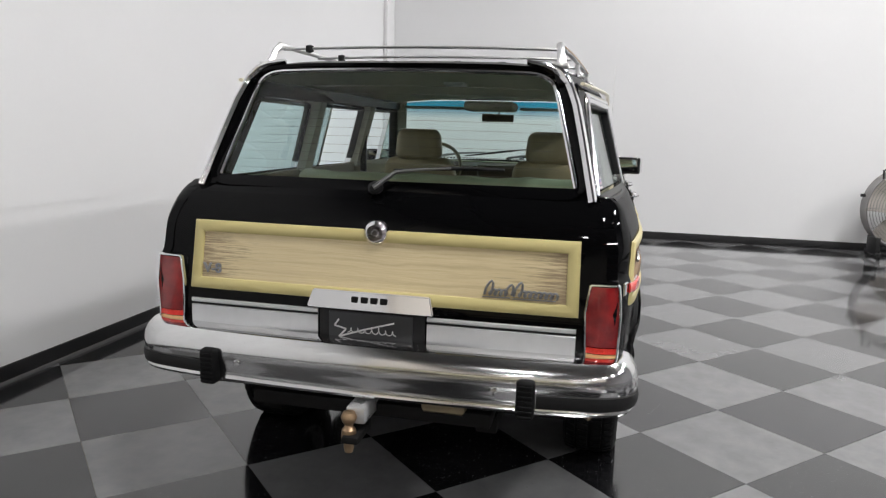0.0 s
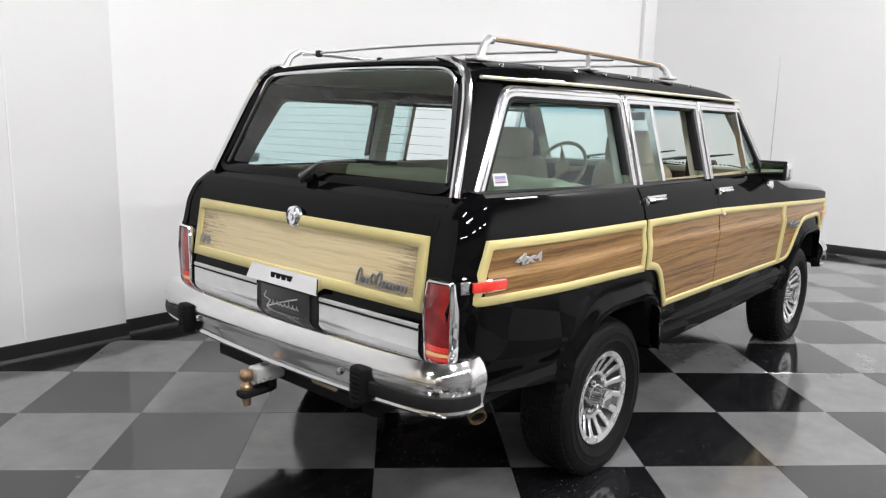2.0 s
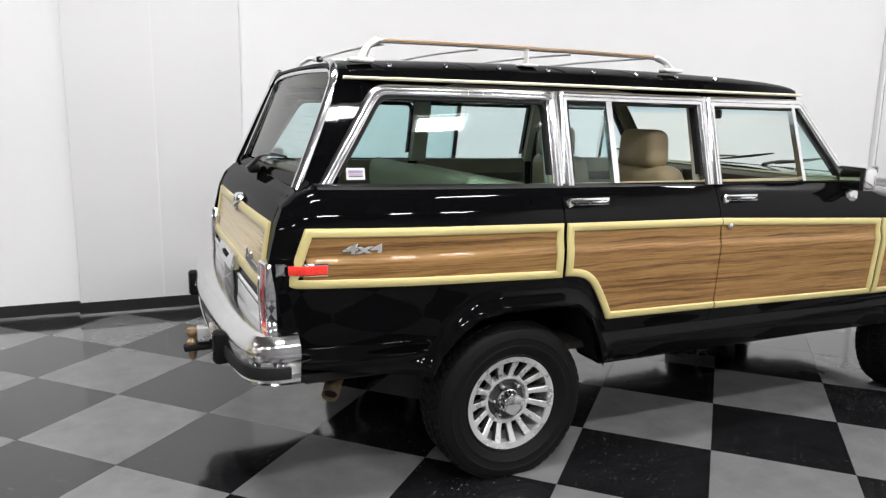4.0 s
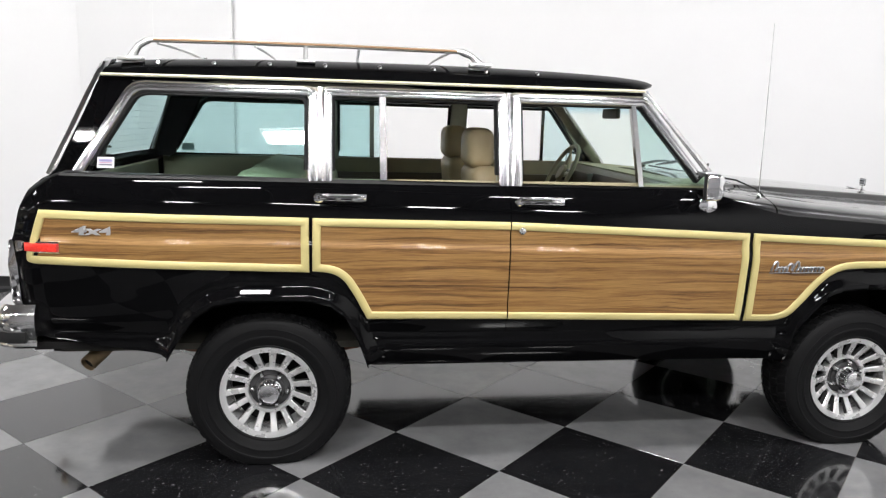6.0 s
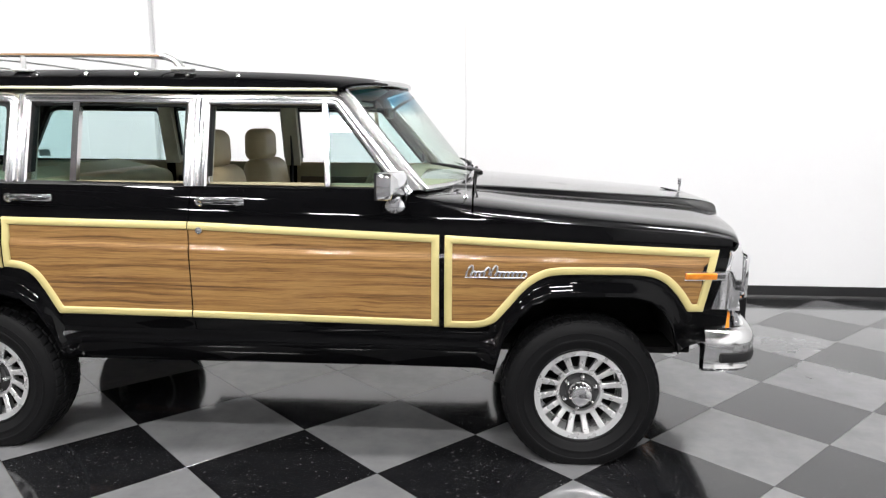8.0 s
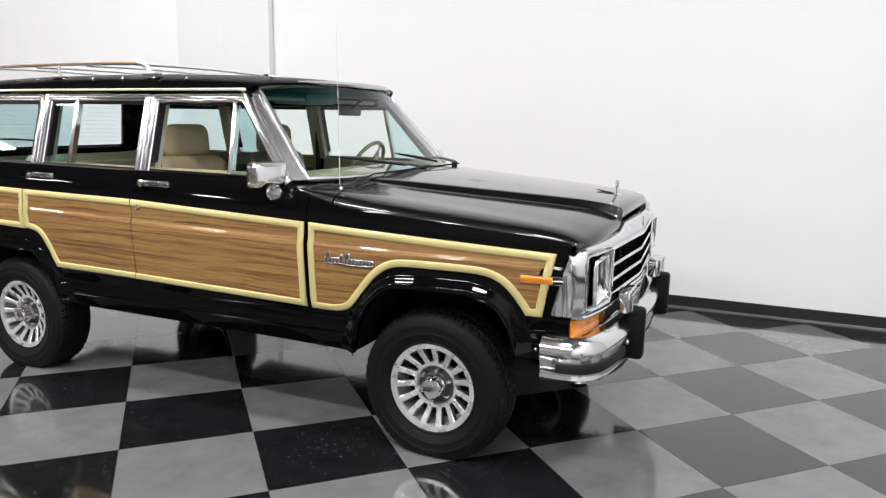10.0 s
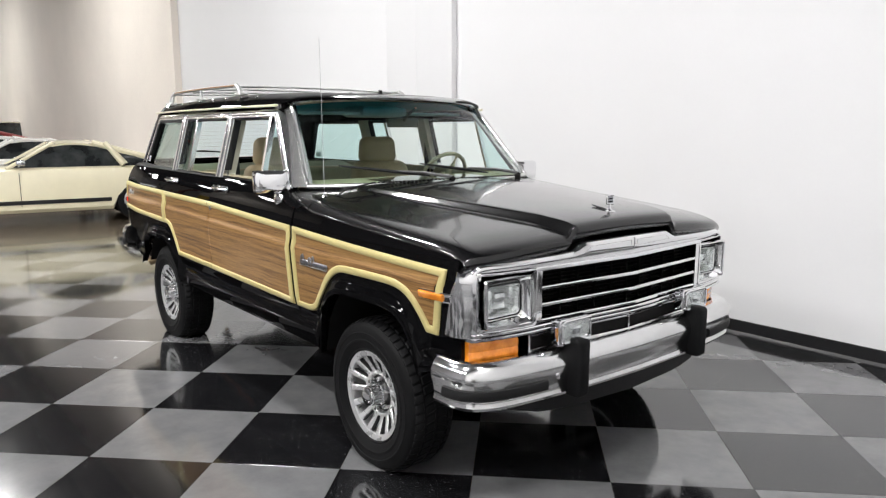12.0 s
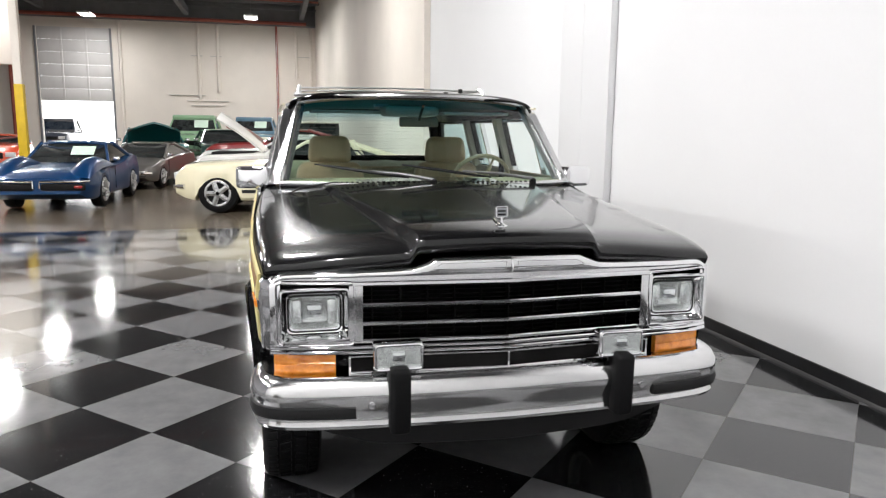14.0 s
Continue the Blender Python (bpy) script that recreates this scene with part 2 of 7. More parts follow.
def tile_material(name, low, high, fleck, amount):
    """Vinyl tile: mottled ground, pale chips, scuffs; each tile a little different."""
    m = material(name, low, 0.14, coat=0.45, coat_rough=0.055, spec=0.45)
    n = Nodes(m)
    geo = n.add("ShaderNodeNewGeometry")
    v = n.add("ShaderNodeMapping", Scale=(1, 1, 1))
    n.link(geo.outputs["Position"], v.inputs["Vector"])
    v = v.outputs["Vector"]
    cloud = n.noise(v, 5, 6, 0.65)
    color = n.ramp(cloud, [(0.3, low), (0.7, high)])
    info = n.add("ShaderNodeObjectInfo")
    tone = n.ramp(info.outputs["Random"], [(0.0, (0.86, 0.86, 0.86)), (1.0, (1.0, 1.0, 1.0))])
    color = n.mix(1.0, color, tone, "MULTIPLY")
    vor = n.add("ShaderNodeTexVoronoi", Scale=38.0, Randomness=1.0)
    chip = n.add("ShaderNodeMapping", Scale=(0.75, 2.3, 1), Rotation=(0, 0, 0.5))
    n.link(geo.outputs["Position"], chip.inputs["Vector"])
    n.link(chip.outputs["Vector"], vor.inputs["Vector"])
    patch = n.noise(v, 60, 3, 0.7)
    lim = n.add("ShaderNodeMath")
    lim.operation = "MULTIPLY_ADD"
    lim.inputs[1].default_value, lim.inputs[2].default_value = amount, -0.4 * amount
    n.link(patch, lim.inputs[0])
    less = n.add("ShaderNodeMath")
    less.operation = "LESS_THAN"
    n.link(vor.outputs["Distance"], less.inputs[0])
    n.link(lim.outputs[0], less.inputs[1])
    color = n.mix(less.outputs[0], color, fleck)
    n.base(color)
    n.rough(n.noise(v, 1.7, 5, 0.65), 0.05, 0.17)
    n.bump(n.noise(v, 14, 3), 0.02, 0.002)
    return m


TILE_DARK = tile_material("black_vinyl_tile", (0.006, 0.006, 0.007), (0.011, 0.011, 0.012), (0.27, 0.27, 0.28), 0.74)
TILE_LIGHT = tile_material("grey_vinyl_tile", (0.126, 0.126, 0.131), (0.173, 0.173, 0.178), (0.05, 0.05, 0.052), 0.22)
CONCRETE = painted("polished_concrete", (0.100, 0.080, 0.058), 0.22, 0.25, 0.9, 0.04)

# ---------------------------------------------------------------- mesh helpers
def finish(name, bm, mat, angle=35):
    bmesh.ops.recalc_face_normals(bm, faces=bm.faces[:])
    me = bpy.data.meshes.new(name)
    bm.to_mesh(me)
    bm.free()
    for f in me.polygons:
        f.use_smooth = True
    me.set_sharp_from_angle(angle=radians(angle))
    for one in mat if isinstance(mat, (list, tuple)) else [mat]:
        me.materials.append(one)
    return me


def part(name, bm, mat, parent, label="", angle=35):
    """One mesh object under a thing or a part; coordinates are the parent's."""
    ob = new(name, finish(name, bm, mat, angle))
    ob.parent = parent
    if label:
        tagged(ob, label)
    return ob


def solid(name, bm, mat, label, category, kind="", group="", angle=35):
    return tagged(new(name, finish(name, bm, mat, angle)), label, category, group, kind)


def box(bm, x0, x1, y0, y1, z0, z1, bevel=0.0, seg=2):
    r = bmesh.ops.create_cube(bm, size=1.0)
    vs = r["verts"]
    bmesh.ops.scale(bm, vec=(x1 - x0, y1 - y0, z1 - z0), verts=vs)
    bmesh.ops.translate(bm, vec=((x0 + x1) / 2, (y0 + y1) / 2, (z0 + z1) / 2), verts=vs)
    if bevel:
        es = list({e for v in vs for e in v.link_edges})
        bmesh.ops.bevel(bm, geom=es, offset=bevel, segments=seg, affect="EDGES", profile=0.5)
    return bm


def boxed(*a, **k):
    return box(bmesh.new(), *a, **k)


def tube(bm, pts, r, n=10, flat=1.0, cap=True):
    """A round bar swept along pts; r one radius or one for each point."""
    pts = [Vector(p) for p in pts]
    rs = r if isinstance(r, (list, tuple)) else [r] * len(pts)
    rings = []
    for i, p in enumerate(pts):
        d = (pts[min(i + 1, len(pts) - 1)] - pts[max(i - 1, 0)]).normalized()
        up = Vector((0, 0, 1)) if abs(d.z) < 0.9 else Vector((1, 0, 0))
        s = d.cross(up).normalized()
        u = s.cross(d).normalized()
        rings.append([bm.verts.new(p + (s * math.cos(a) + u * math.sin(a) * flat) * rs[i])
                      for a in [2 * math.pi * k / n for k in range(n)]])
    skin(bm, rings, True, cap)
    return bm


def skin(bm, rings, closed=True, cap=False):
    """Quads between rings of equal length."""
    n = len(rings[0])
    for a, b in zip(rings, rings[1:]):
        for k in range(n if closed else n - 1):
            bm.faces.new((a[k], a[(k + 1) % n], b[(k + 1) % n], b[k]))
    if cap and n > 2:
        bm.faces.new(rings[0][::-1])
        bm.faces.new(rings[-1])


def grid(bm, rows):
    """A sheet from rows of points."""
    skin(bm, [[bm.verts.new(p) for p in row] for row in rows], False)
    return bm


def thick(bm, depth):
    """Gives a sheet its thickness, by moving a copy along the normals."""
    bmesh.ops.recalc_face_normals(bm, faces=bm.faces[:])
    bmesh.ops.solidify(bm, geom=bm.faces[:], thickness=depth)
    return bm


def lathe(bm, profile, centre, axis="y", n=32, close=False):
    """Turns a profile of (radius, along) round an axis through centre."""
    rings = []
    for r, a in profile:
        ring = []
        for k in range(n):
            c, s = r * math.cos(2 * math.pi * k / n), r * math.sin(2 * math.pi * k / n)
            p = {"y": (c, a, s), "x": (a, c, s), "z": (c, s, a)}[axis]
            ring.append(bm.verts.new(Vector(p) + Vector(centre)))
        rings.append(ring)
    skin(bm, rings, True, not close)
    return bm


def lerp(x, table):
    """Straight lines between (x, value) pairs."""
    if x <= table[0][0]:
        return table[0][1]
    for (x0, v0), (x1, v1) in zip(table, table[1:]):
        if x <= x1:
            return v0 + (v1 - v0) * (x - x0) / (x1 - x0)
    return table[-1][1]


def curve_at(x, table):
    """As lerp(), but smooth through the pairs."""
    xs = [a for a, _ in table]
    if x <= xs[0] or x >= xs[-1]:
        return lerp(x, table)
    i = max(k for k in range(len(xs) - 1) if xs[k] <= x)
    v = [b for _, b in table]

    def slope(k):
        a, b = max(k - 1, 0), min(k + 1, len(xs) - 1)
        return (v[b] - v[a]) / (xs[b] - xs[a])
    h = xs[i + 1] - xs[i]
    t = (x - xs[i]) / h
    return ((2 * t**3 - 3 * t**2 + 1) * v[i] + (t**3 - 2 * t**2 + t) * h * slope(i)
            + (-2 * t**3 + 3 * t**2) * v[i + 1] + (t**3 - t**2) * h * slope(i + 1))


def thing(name, label, category, group="", at=(0, 0, 0)):
    ob = new(name)
    ob.location = at
    return tagged(ob, label, category, group)


# ---------------------------------------------------------------- the showroom
WALL_Y, FRONT_X, BACK_X, SIDE_Y, CEIL_Z, TILE_X = 2.44, 7.05, -36.0, -15.0, 8.3, -5.6
STEP0, STEP1, PROUD = -1.80, -0.6, 0.075

b = boxed(-9.2, FRONT_X + 0.2, WALL_Y, WALL_Y + 0.2, -0.05, CEIL_Z)
solid("wall_north", b, WALLPAINT, "smooth white painted showroom wall beside the car", "wall", "structure")
b = boxed(STEP0, STEP1, WALL_Y - PROUD, WALL_Y - 0.002, -0.04, CEIL_Z - 0.002, 0.006)
solid("wall_pilaster", b, WALLPAINT, "white boxed-out pilaster on the showroom wall", "wall", "structure")
b = boxed(-1.226, -1.216, WALL_Y - PROUD - 0.0025, WALL_Y - PROUD + 0.002, 0.12, CEIL_Z - 0.01)
solid("wall_joint", b, WALLPAINT, "thin drywall joint in the white pilaster", "trim", "structure")
b = boxed(6.70, FRONT_X - 0.002, WALL_Y - 0.06, WALL_Y - 0.002, -0.04, CEIL_Z - 0.004, 0.006)
solid("wall_corner_box", b, WALLPAINT, "white boxed corner of the showroom walls", "wall", "structure")
b = boxed(FRONT_X, FRONT_X + 0.2, SIDE_Y, WALL_Y - 0.002, -0.05, CEIL_Z)
solid("wall_east", b, WALLPAINT, "smooth white painted end wall of the showroom", "wall", "structure")
# never in view: added to close the room, dark so the black paint mirrors little
b = boxed(BACK_X, FRONT_X, SIDE_Y - 0.2, SIDE_Y, -0.05, CEIL_Z)
solid("wall_south_unseen", b, STEEL, "unseen side wall, added in dark grey to keep reflections dark", "wall", "structure")
b = bmesh.new()
grid(b, [[(-9.0, WALL_Y + 0.02, z), (-9.2, WALL_Y + 0.02, z), (BACK_X, 1.9, z)] for z in (-0.05, CEIL_Z)])
thick(b, 0.15)
solid("wall_north_back", b, BEIGE, "off-white panelled warehouse wall beyond the showroom", "wall", "structure")
for px in (-13.5, -17.5, -22.5, -28.0):
    py = WALL_Y + 0.02 - (-9.2 - px) * (WALL_Y + 0.02 - 1.9) / (-9.2 - BACK_X)
    b = boxed(px - 0.12, px + 0.12, py - 0.10, py + 0.02, -0.03, CEIL_Z - 0.01, 0.01)
    solid("wall_rib", b, BEIGE, "off-white vertical panel rib on the warehouse wall", "trim", "structure", "wall ribs")

# vinyl base, in runs that butt end to end
for name, x0, x1, y in (("baseboard_a", -9.2, STEP0 - 0.012, WALL_Y), ("baseboard_b", STEP0 - 0.012, STEP1 + 0.012, WALL_Y - PROUD),
                        ("baseboard_c", STEP1 + 0.012, 6.688, WALL_Y), ("baseboard_d", 6.688, FRONT_X - 0.012, WALL_Y - 0.06)):
    b = bmesh.new()
    rows = [(y - 0.004, 0.105), (y - 0.009, 0.102), (y - 0.010, 0.02), (y - 0.022, 0.004), (y - 0.024, 0.0), (y + 0.05, 0.0), (y + 0.05, 0.105)]
    skin(b, [[b.verts.new((x, yy, z)) for yy, z in rows] for x in (x0, x1)], True, True)
    solid(name, b, BASE, "black vinyl wall base along the floor", "baseboard", "structure")
b = boxed(FRONT_X - 0.012, FRONT_X - 0.001, SIDE_Y + 0.02, WALL_Y - 0.065, 0.001, 0.105, 0.003)
solid("baseboard_east", b, BASE, "black vinyl wall base along the end wall", "baseboard", "structure")

# ceiling: deck, joists and beams in one mesh
b = boxed(BACK_X - 0.2, FRONT_X + 0.2, SIDE_Y - 0.2, WALL_Y + 0.3, CEIL_Z, CEIL_Z + 0.2)
for i in range(22):
    x = BACK_X + 1.0 + i * 2.0
    box(b, x - 0.06, x + 0.06, SIDE_Y, WALL_Y, CEIL_Z - 0.35, CEIL_Z - 0.25)
    box(b, x - 0.06, x + 0.06, SIDE_Y, WALL_Y, CEIL_Z - 0.05, CEIL_Z - 0.002)
    for k in range(8):
        y = SIDE_Y + 0.8 + k * 2.2
        box(b, x - 0.02, x + 0.02, y - 0.02, y + 0.02, CEIL_Z - 0.26, CEIL_Z - 0.04)
box(b, BACK_X - 0.01, BACK_X + 0.40, SIDE_Y, WALL_Y, 7.22, CEIL_Z - 0.01)
for y in (-12.0, -5.0, 1.0):
    box(b, BACK_X, FRONT_X, y - 0.12, y + 0.12, CEIL_Z - 0.75, CEIL_Z - 0.36)
solid("ceiling", b, DECK, "dark grey steel roof deck with joists and beams", "ceiling", "structure")

# lamp housings
TUBEGLOW = material("lamp_diffuser", (0.9, 0.9, 0.9), 0.6)
TUBEGLOW.node_tree.nodes["Principled BSDF"].inputs["Emission Color"].default_value = (1, 0.99, 0.97, 1)
TUBEGLOW.node_tree.nodes["Principled BSDF"].inputs["Emission Strength"].default_value = 6.0
housing = None
for lx, ly in LAMPS:
    if housing is None:
        housing = thing("high_bay_lamp", "white rectangular high-bay lamp hung from the roof", "ceiling lamp", "high-bay lamps", (lx, ly, LAMP_Z))
        part("reflector", boxed(-0.63, 0.63, -0.275, 0.275, -0.045, 0.03, 0.01), HOUSING, housing)
        part("diffuser", boxed(-0.52, 0.52, -0.22, 0.22, -0.058, -0.046, 0.004), TUBEGLOW, housing, "glowing diffuser")
        for sy in (-0.29, 0.29):
            part("tube_row", boxed(-0.56, 0.56, sy - 0.012, sy + 0.012, -0.040, -0.005, 0.006), TUBEGLOW, housing, "glowing side lens")
        part("ballast_box", boxed(-0.3, 0.3, -0.08, 0.08, 0.03, 0.11, 0.01), HOUSING, housing)
        for sx in (-0.5, 0.5):
            part("hanger", tube(bmesh.new(), [(sx, 0, 0.02), (sx, 0, CEIL_Z - LAMP_Z)], 0.006, 6), STEEL, housing)
    else:
        copy_thing(housing, pose(lx, ly, LAMP_Z))

# far end wall with its sectional door
DOOR = (-12.45, -8.95)
DOOR_TOP, DOOR_OPEN = 6.75, 2.98
b = boxed(BACK_X - 0.25, BACK_X, DOOR[1], WALL_Y + 0.2, -0.05, CEIL_Z)
box(b, BACK_X - 0.25, BACK_X, SIDE_Y - 0.2, DOOR[0], -0.05, CEIL_Z)
box(b, BACK_X - 0.25, BACK_X, DOOR[0], DOOR[1], DOOR_TOP, CEIL_Z)
solid("wall_west", b, BEIGE, "off-white far end wall of the warehouse", "wall", "structure")
sect = thing("sectional_door", "pale grey sectional overhead door, half raised", "garage door")
tagged(sect, kind="structure")
n_sec = 6
for i in range(n_sec):
    z0 = DOOR_OPEN + i * (DOOR_TOP - DOOR_OPEN) / n_sec
    z1 = DOOR_OPEN + (i + 1) * (DOOR_TOP - DOOR_OPEN) / n_sec
    part("door_panel", boxed(BACK_X - 0.06, BACK_X - 0.01, DOOR[0] + 0.01, DOOR[1] - 0.01, z0 + 0.003, z1 - 0.003, 0.010), DOORGREY, sect)
for y in (DOOR[0] + 1.15, DOOR[1] - 1.15):
    part("door_stile", boxed(BACK_X - 0.012, BACK_X + 0.03, y - 0.05, y + 0.05, DOOR_OPEN, DOOR_TOP - 0.01, 0.006), DOORGREY, sect)
for y in (DOOR[0] - 0.06, DOOR[1] + 0.06):
    part("door_track", boxed(BACK_X + 0.002, BACK_X + 0.07, y - 0.05, y + 0.05, 0.0, DOOR_TOP, 0.006), STEEL, sect)

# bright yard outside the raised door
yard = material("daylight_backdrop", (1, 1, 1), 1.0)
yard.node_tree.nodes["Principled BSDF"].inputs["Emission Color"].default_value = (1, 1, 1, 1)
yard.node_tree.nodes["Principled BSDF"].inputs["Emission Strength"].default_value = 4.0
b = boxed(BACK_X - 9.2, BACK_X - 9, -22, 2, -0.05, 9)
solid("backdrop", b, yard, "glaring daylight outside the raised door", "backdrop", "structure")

# concrete slab and, flush on it, the checkered vinyl tiles
b = boxed(BACK_X - 9.0, FRONT_X + 0.2, SIDE_Y - 0.2, WALL_Y + 0.25, -0.25, -0.004)
floor = solid("floor", b, CONCRETE, "shiny brown-grey concrete floor with checkered vinyl tiles", "floor", "structure")

# ---------------------------------------------------------------- the wood-sided wagon; x forward, rear axle at 0
wagon = thing("station_wagon", "black wood-sided wagon with chrome trim on checkered vinyl tiles", "car")

PROFILE = [(0.40, 0.858), (0.45, 0.888), (0.50, 0.911), (0.540, 0.919), (0.560, 0.918), (0.580, 0.910), (0.597, 0.902), (0.612, 0.904), (0.66, 0.923), (0.80, 0.934), (0.93, 0.942), (0.980, 0.9450), (0.990, 0.9435), (1.000, 0.9395), (1.010, 0.9355), (1.022, 0.9345),
           (1.10, 0.933), (1.150, 0.9225), (1.165, 0.917), (1.190, 0.9065), (1.215, 0.896), (1.228, 0.888), (1.245, 0.872), (1.262, 0.845)]
ARCH_F = [(2.37, 0.44), (2.41, 0.60), (2.47, 0.70), (2.53, 0.765), (2.60, 0.795), (2.70, 0.802), (2.95, 0.800), (3.03, 0.782), (3.09, 0.735), (3.13, 0.66), (3.16, 0.55)]
ARCH_R = [(-0.385, 0.51), (-0.335, 0.60), (-0.27, 0.69), (-0.19, 0.745), (-0.08, 0.765), (0.20, 0.765), (0.28, 0.745), (0.345, 0.69), (0.40, 0.58), (0.44, 0.46)]


def taper(x):
    """How far the sides draw in towards both ends."""
    rear = max(0.0, (-0.35 - x) / 0.65)
    front = max(0.0, (x - 2.35) / 1.05)
    corner = max(0.0, (-0.85 - x) / 0.105)
    return 0.034 * corner ** 2 + 0.062 * rear ** 1.5 + 0.055 * front ** 1.8


def near(x, z, line):
    best = 9.0
    for (x0, z0), (x1, z1) in zip(line, line[1:]):
        t = max(0, min(1, ((x - x0) * (x1 - x0) + (z - z0) * (z1 - z0)) / ((x1 - x0) ** 2 + (z1 - z0) ** 2)))
        best = min(best, math.hypot(x - x0 - t * (x1 - x0), z - z0 - t * (z1 - z0)))
    return best


def side_y(x, z):
    y = curve_at(z + 0.020 * max(0.0, x) * min(1.0, max(0.0, (z - 0.7) / 0.2)), PROFILE) - taper(x)
    if z < 0.9:
        d = min(near(x, z, ARCH_F), near(x, z, ARCH_R))
        y += 0.036 * math.exp(-(d / 0.038) ** 2)
    return y


def hood_z(x):
    return curve_at(x, [(2.02, 1.258), (2.3, 1.248), (2.8, 1.209), (3.15, 1.181), (3.30, 1.166), (3.38, 1.152), (3.412, 1.142), (3.424, 1.134), (3.431, 1.124), (3.434, 1.112)])


def top_z(x):
    """Where the lower body's side ends: the belt, then the fender's shoulder."""
    if x < 2.0:
        return lerp(x, [(-0.95, 1.235), (-0.85, 1.262), (2.0, 1.232)])
    return lerp(x, [(2.0, 1.20), (2.3, 1.125), (2.8, 1.088), (3.2, 1.056), (3.35, 1.040), (3.42, 1.026), (3.434, 1.016)])


def bottom_z(x):
    for line in (ARCH_F, ARCH_R):
        if line[0][0] <= x <= line[-1][0]:
            return lerp(x, line)
    if x < ARCH_R[0][0]:
        return lerp(x, [(-0.98, 0.600), (-0.385, 0.52)])
    if x > ARCH_F[-1][0]:
        return lerp(x, [(3.16, 0.55), (3.36, 0.60), (3.42, 0.66)])
    return lerp(x, [(0.44, 0.465), (2.37, 0.44)])


def spread(a, b, step, extra=()):
    n = max(1, int(round((b - a) / step)))
    return sorted({round(a + (b - a) * i / n, 5) for i in range(n + 1)} | {e for e in extra if a < e < b})


def heights(x, a, c, n):
    """n + 1 heights from a to c, gathered round the body crease where it lies between."""
    m = 0.999 - 0.020 * max(0.0, x)
    if not a + 0.03 < m - 0.020 or not m + 0.022 < c - 0.015:
        return [a + (c - a) * k / n for k in range(n + 1)]
    fine_rows = [m + e for e in (-0.018, -0.011, -0.005, 0.0, 0.005, 0.011, 0.020)]
    left = n + 1 - len(fine_rows)
    lo = max(1, round(left * (m - a) / (c - a)))
    hi = max(1, left - lo)
    lo = left - hi
    return [a + (fine_rows[0] - a) * k / lo for k in range(lo)] + fine_rows + [fine_rows[-1] + (c - fine_rows[-1]) * (k + 1) / hi for k in range(hi)]


def rear_edge(z):
    return lerp(z, [(0.60, -0.965), (0.76, -0.996), (0.89, -1.003), (1.0, -0.984), (1.12, -0.955), (1.19, -0.925), (1.235, -0.876), (1.262, -0.835)])


def drawn(x, z):
    """Draws the last stretch of the side to the body's slanted rear edge."""
    return x if x > -0.80 else -0.80 + (x + 0.80) * (rear_edge(z) + 0.80) / -0.155


def side_sheet(s, x0, x1, low, high, off, step=0.05, nz=14, depth=0.012, extra=()):
    bm = bmesh.new()
    rows = []
    for x in spread(x0, x1, step, extra):
        a, c = low(x), high(x)
        rows.append([(drawn(x, z), s * (side_y(x, z) + off), z) for z in heights(x, a, c, nz)])
    grid(bm, rows)
    bmesh.ops.recalc_face_normals(bm, faces=bm.faces[:])
    inner = bmesh.ops.extrude_face_region(bm, geom=bm.faces[:])
    for v in inner["geom"]:
        if isinstance(v, bmesh.types.BMVert):
            v.co.y -= s * depth
    return bm


arch_x = [x for x, _ in ARCH_F + ARCH_R]
for s in (-1, 1):
    part("body_side", side_sheet(s, -0.955, 3.372, bottom_z, top_z, 0, 0.03, 46, 0.035, arch_x), BLACK, wagon)
    for line in (ARCH_F, ARCH_R):
        bm = bmesh.new()
        rows = [[(x, s * (side_y(x, z) + 0.001), z - 0.012), (x, s * (side_y(x, z) + 0.006), z - 0.004), (x, s * (side_y(x, z) + 0.004), z + 0.012)] for x, z in line]
        grid(bm, rows)
        thick(bm, 0.006)
        part("arch_lip", bm, BLACK, wagon)
        bm = bmesh.new()
        grid(bm, [[(x, s * 0.89, z + 0.006), (x, s * 0.45, z + 0.006)] for x, z in line])
        bm.faces.new([bm.verts.new((x, s * 0.45, z + 0.006)) for x, z in line] + [bm.verts.new((line[-1][0], s * 0.45, 0.4)), bm.verts.new((line[0][0], s * 0.45, 0.4))])
        part("wheel_house", bm, DARK, wagon)

DOORS = {"rear_door": (0.203, 1.0385), "front_door": (1.0435, 2.135)}


def rear_door_low(x):
    return lerp(x, [(0.203, 0.862), (0.29, 0.86), (0.35, 0.815), (0.40, 0.72), (0.435, 0.625), (0.45, 0.605), (1.04, 0.600)])


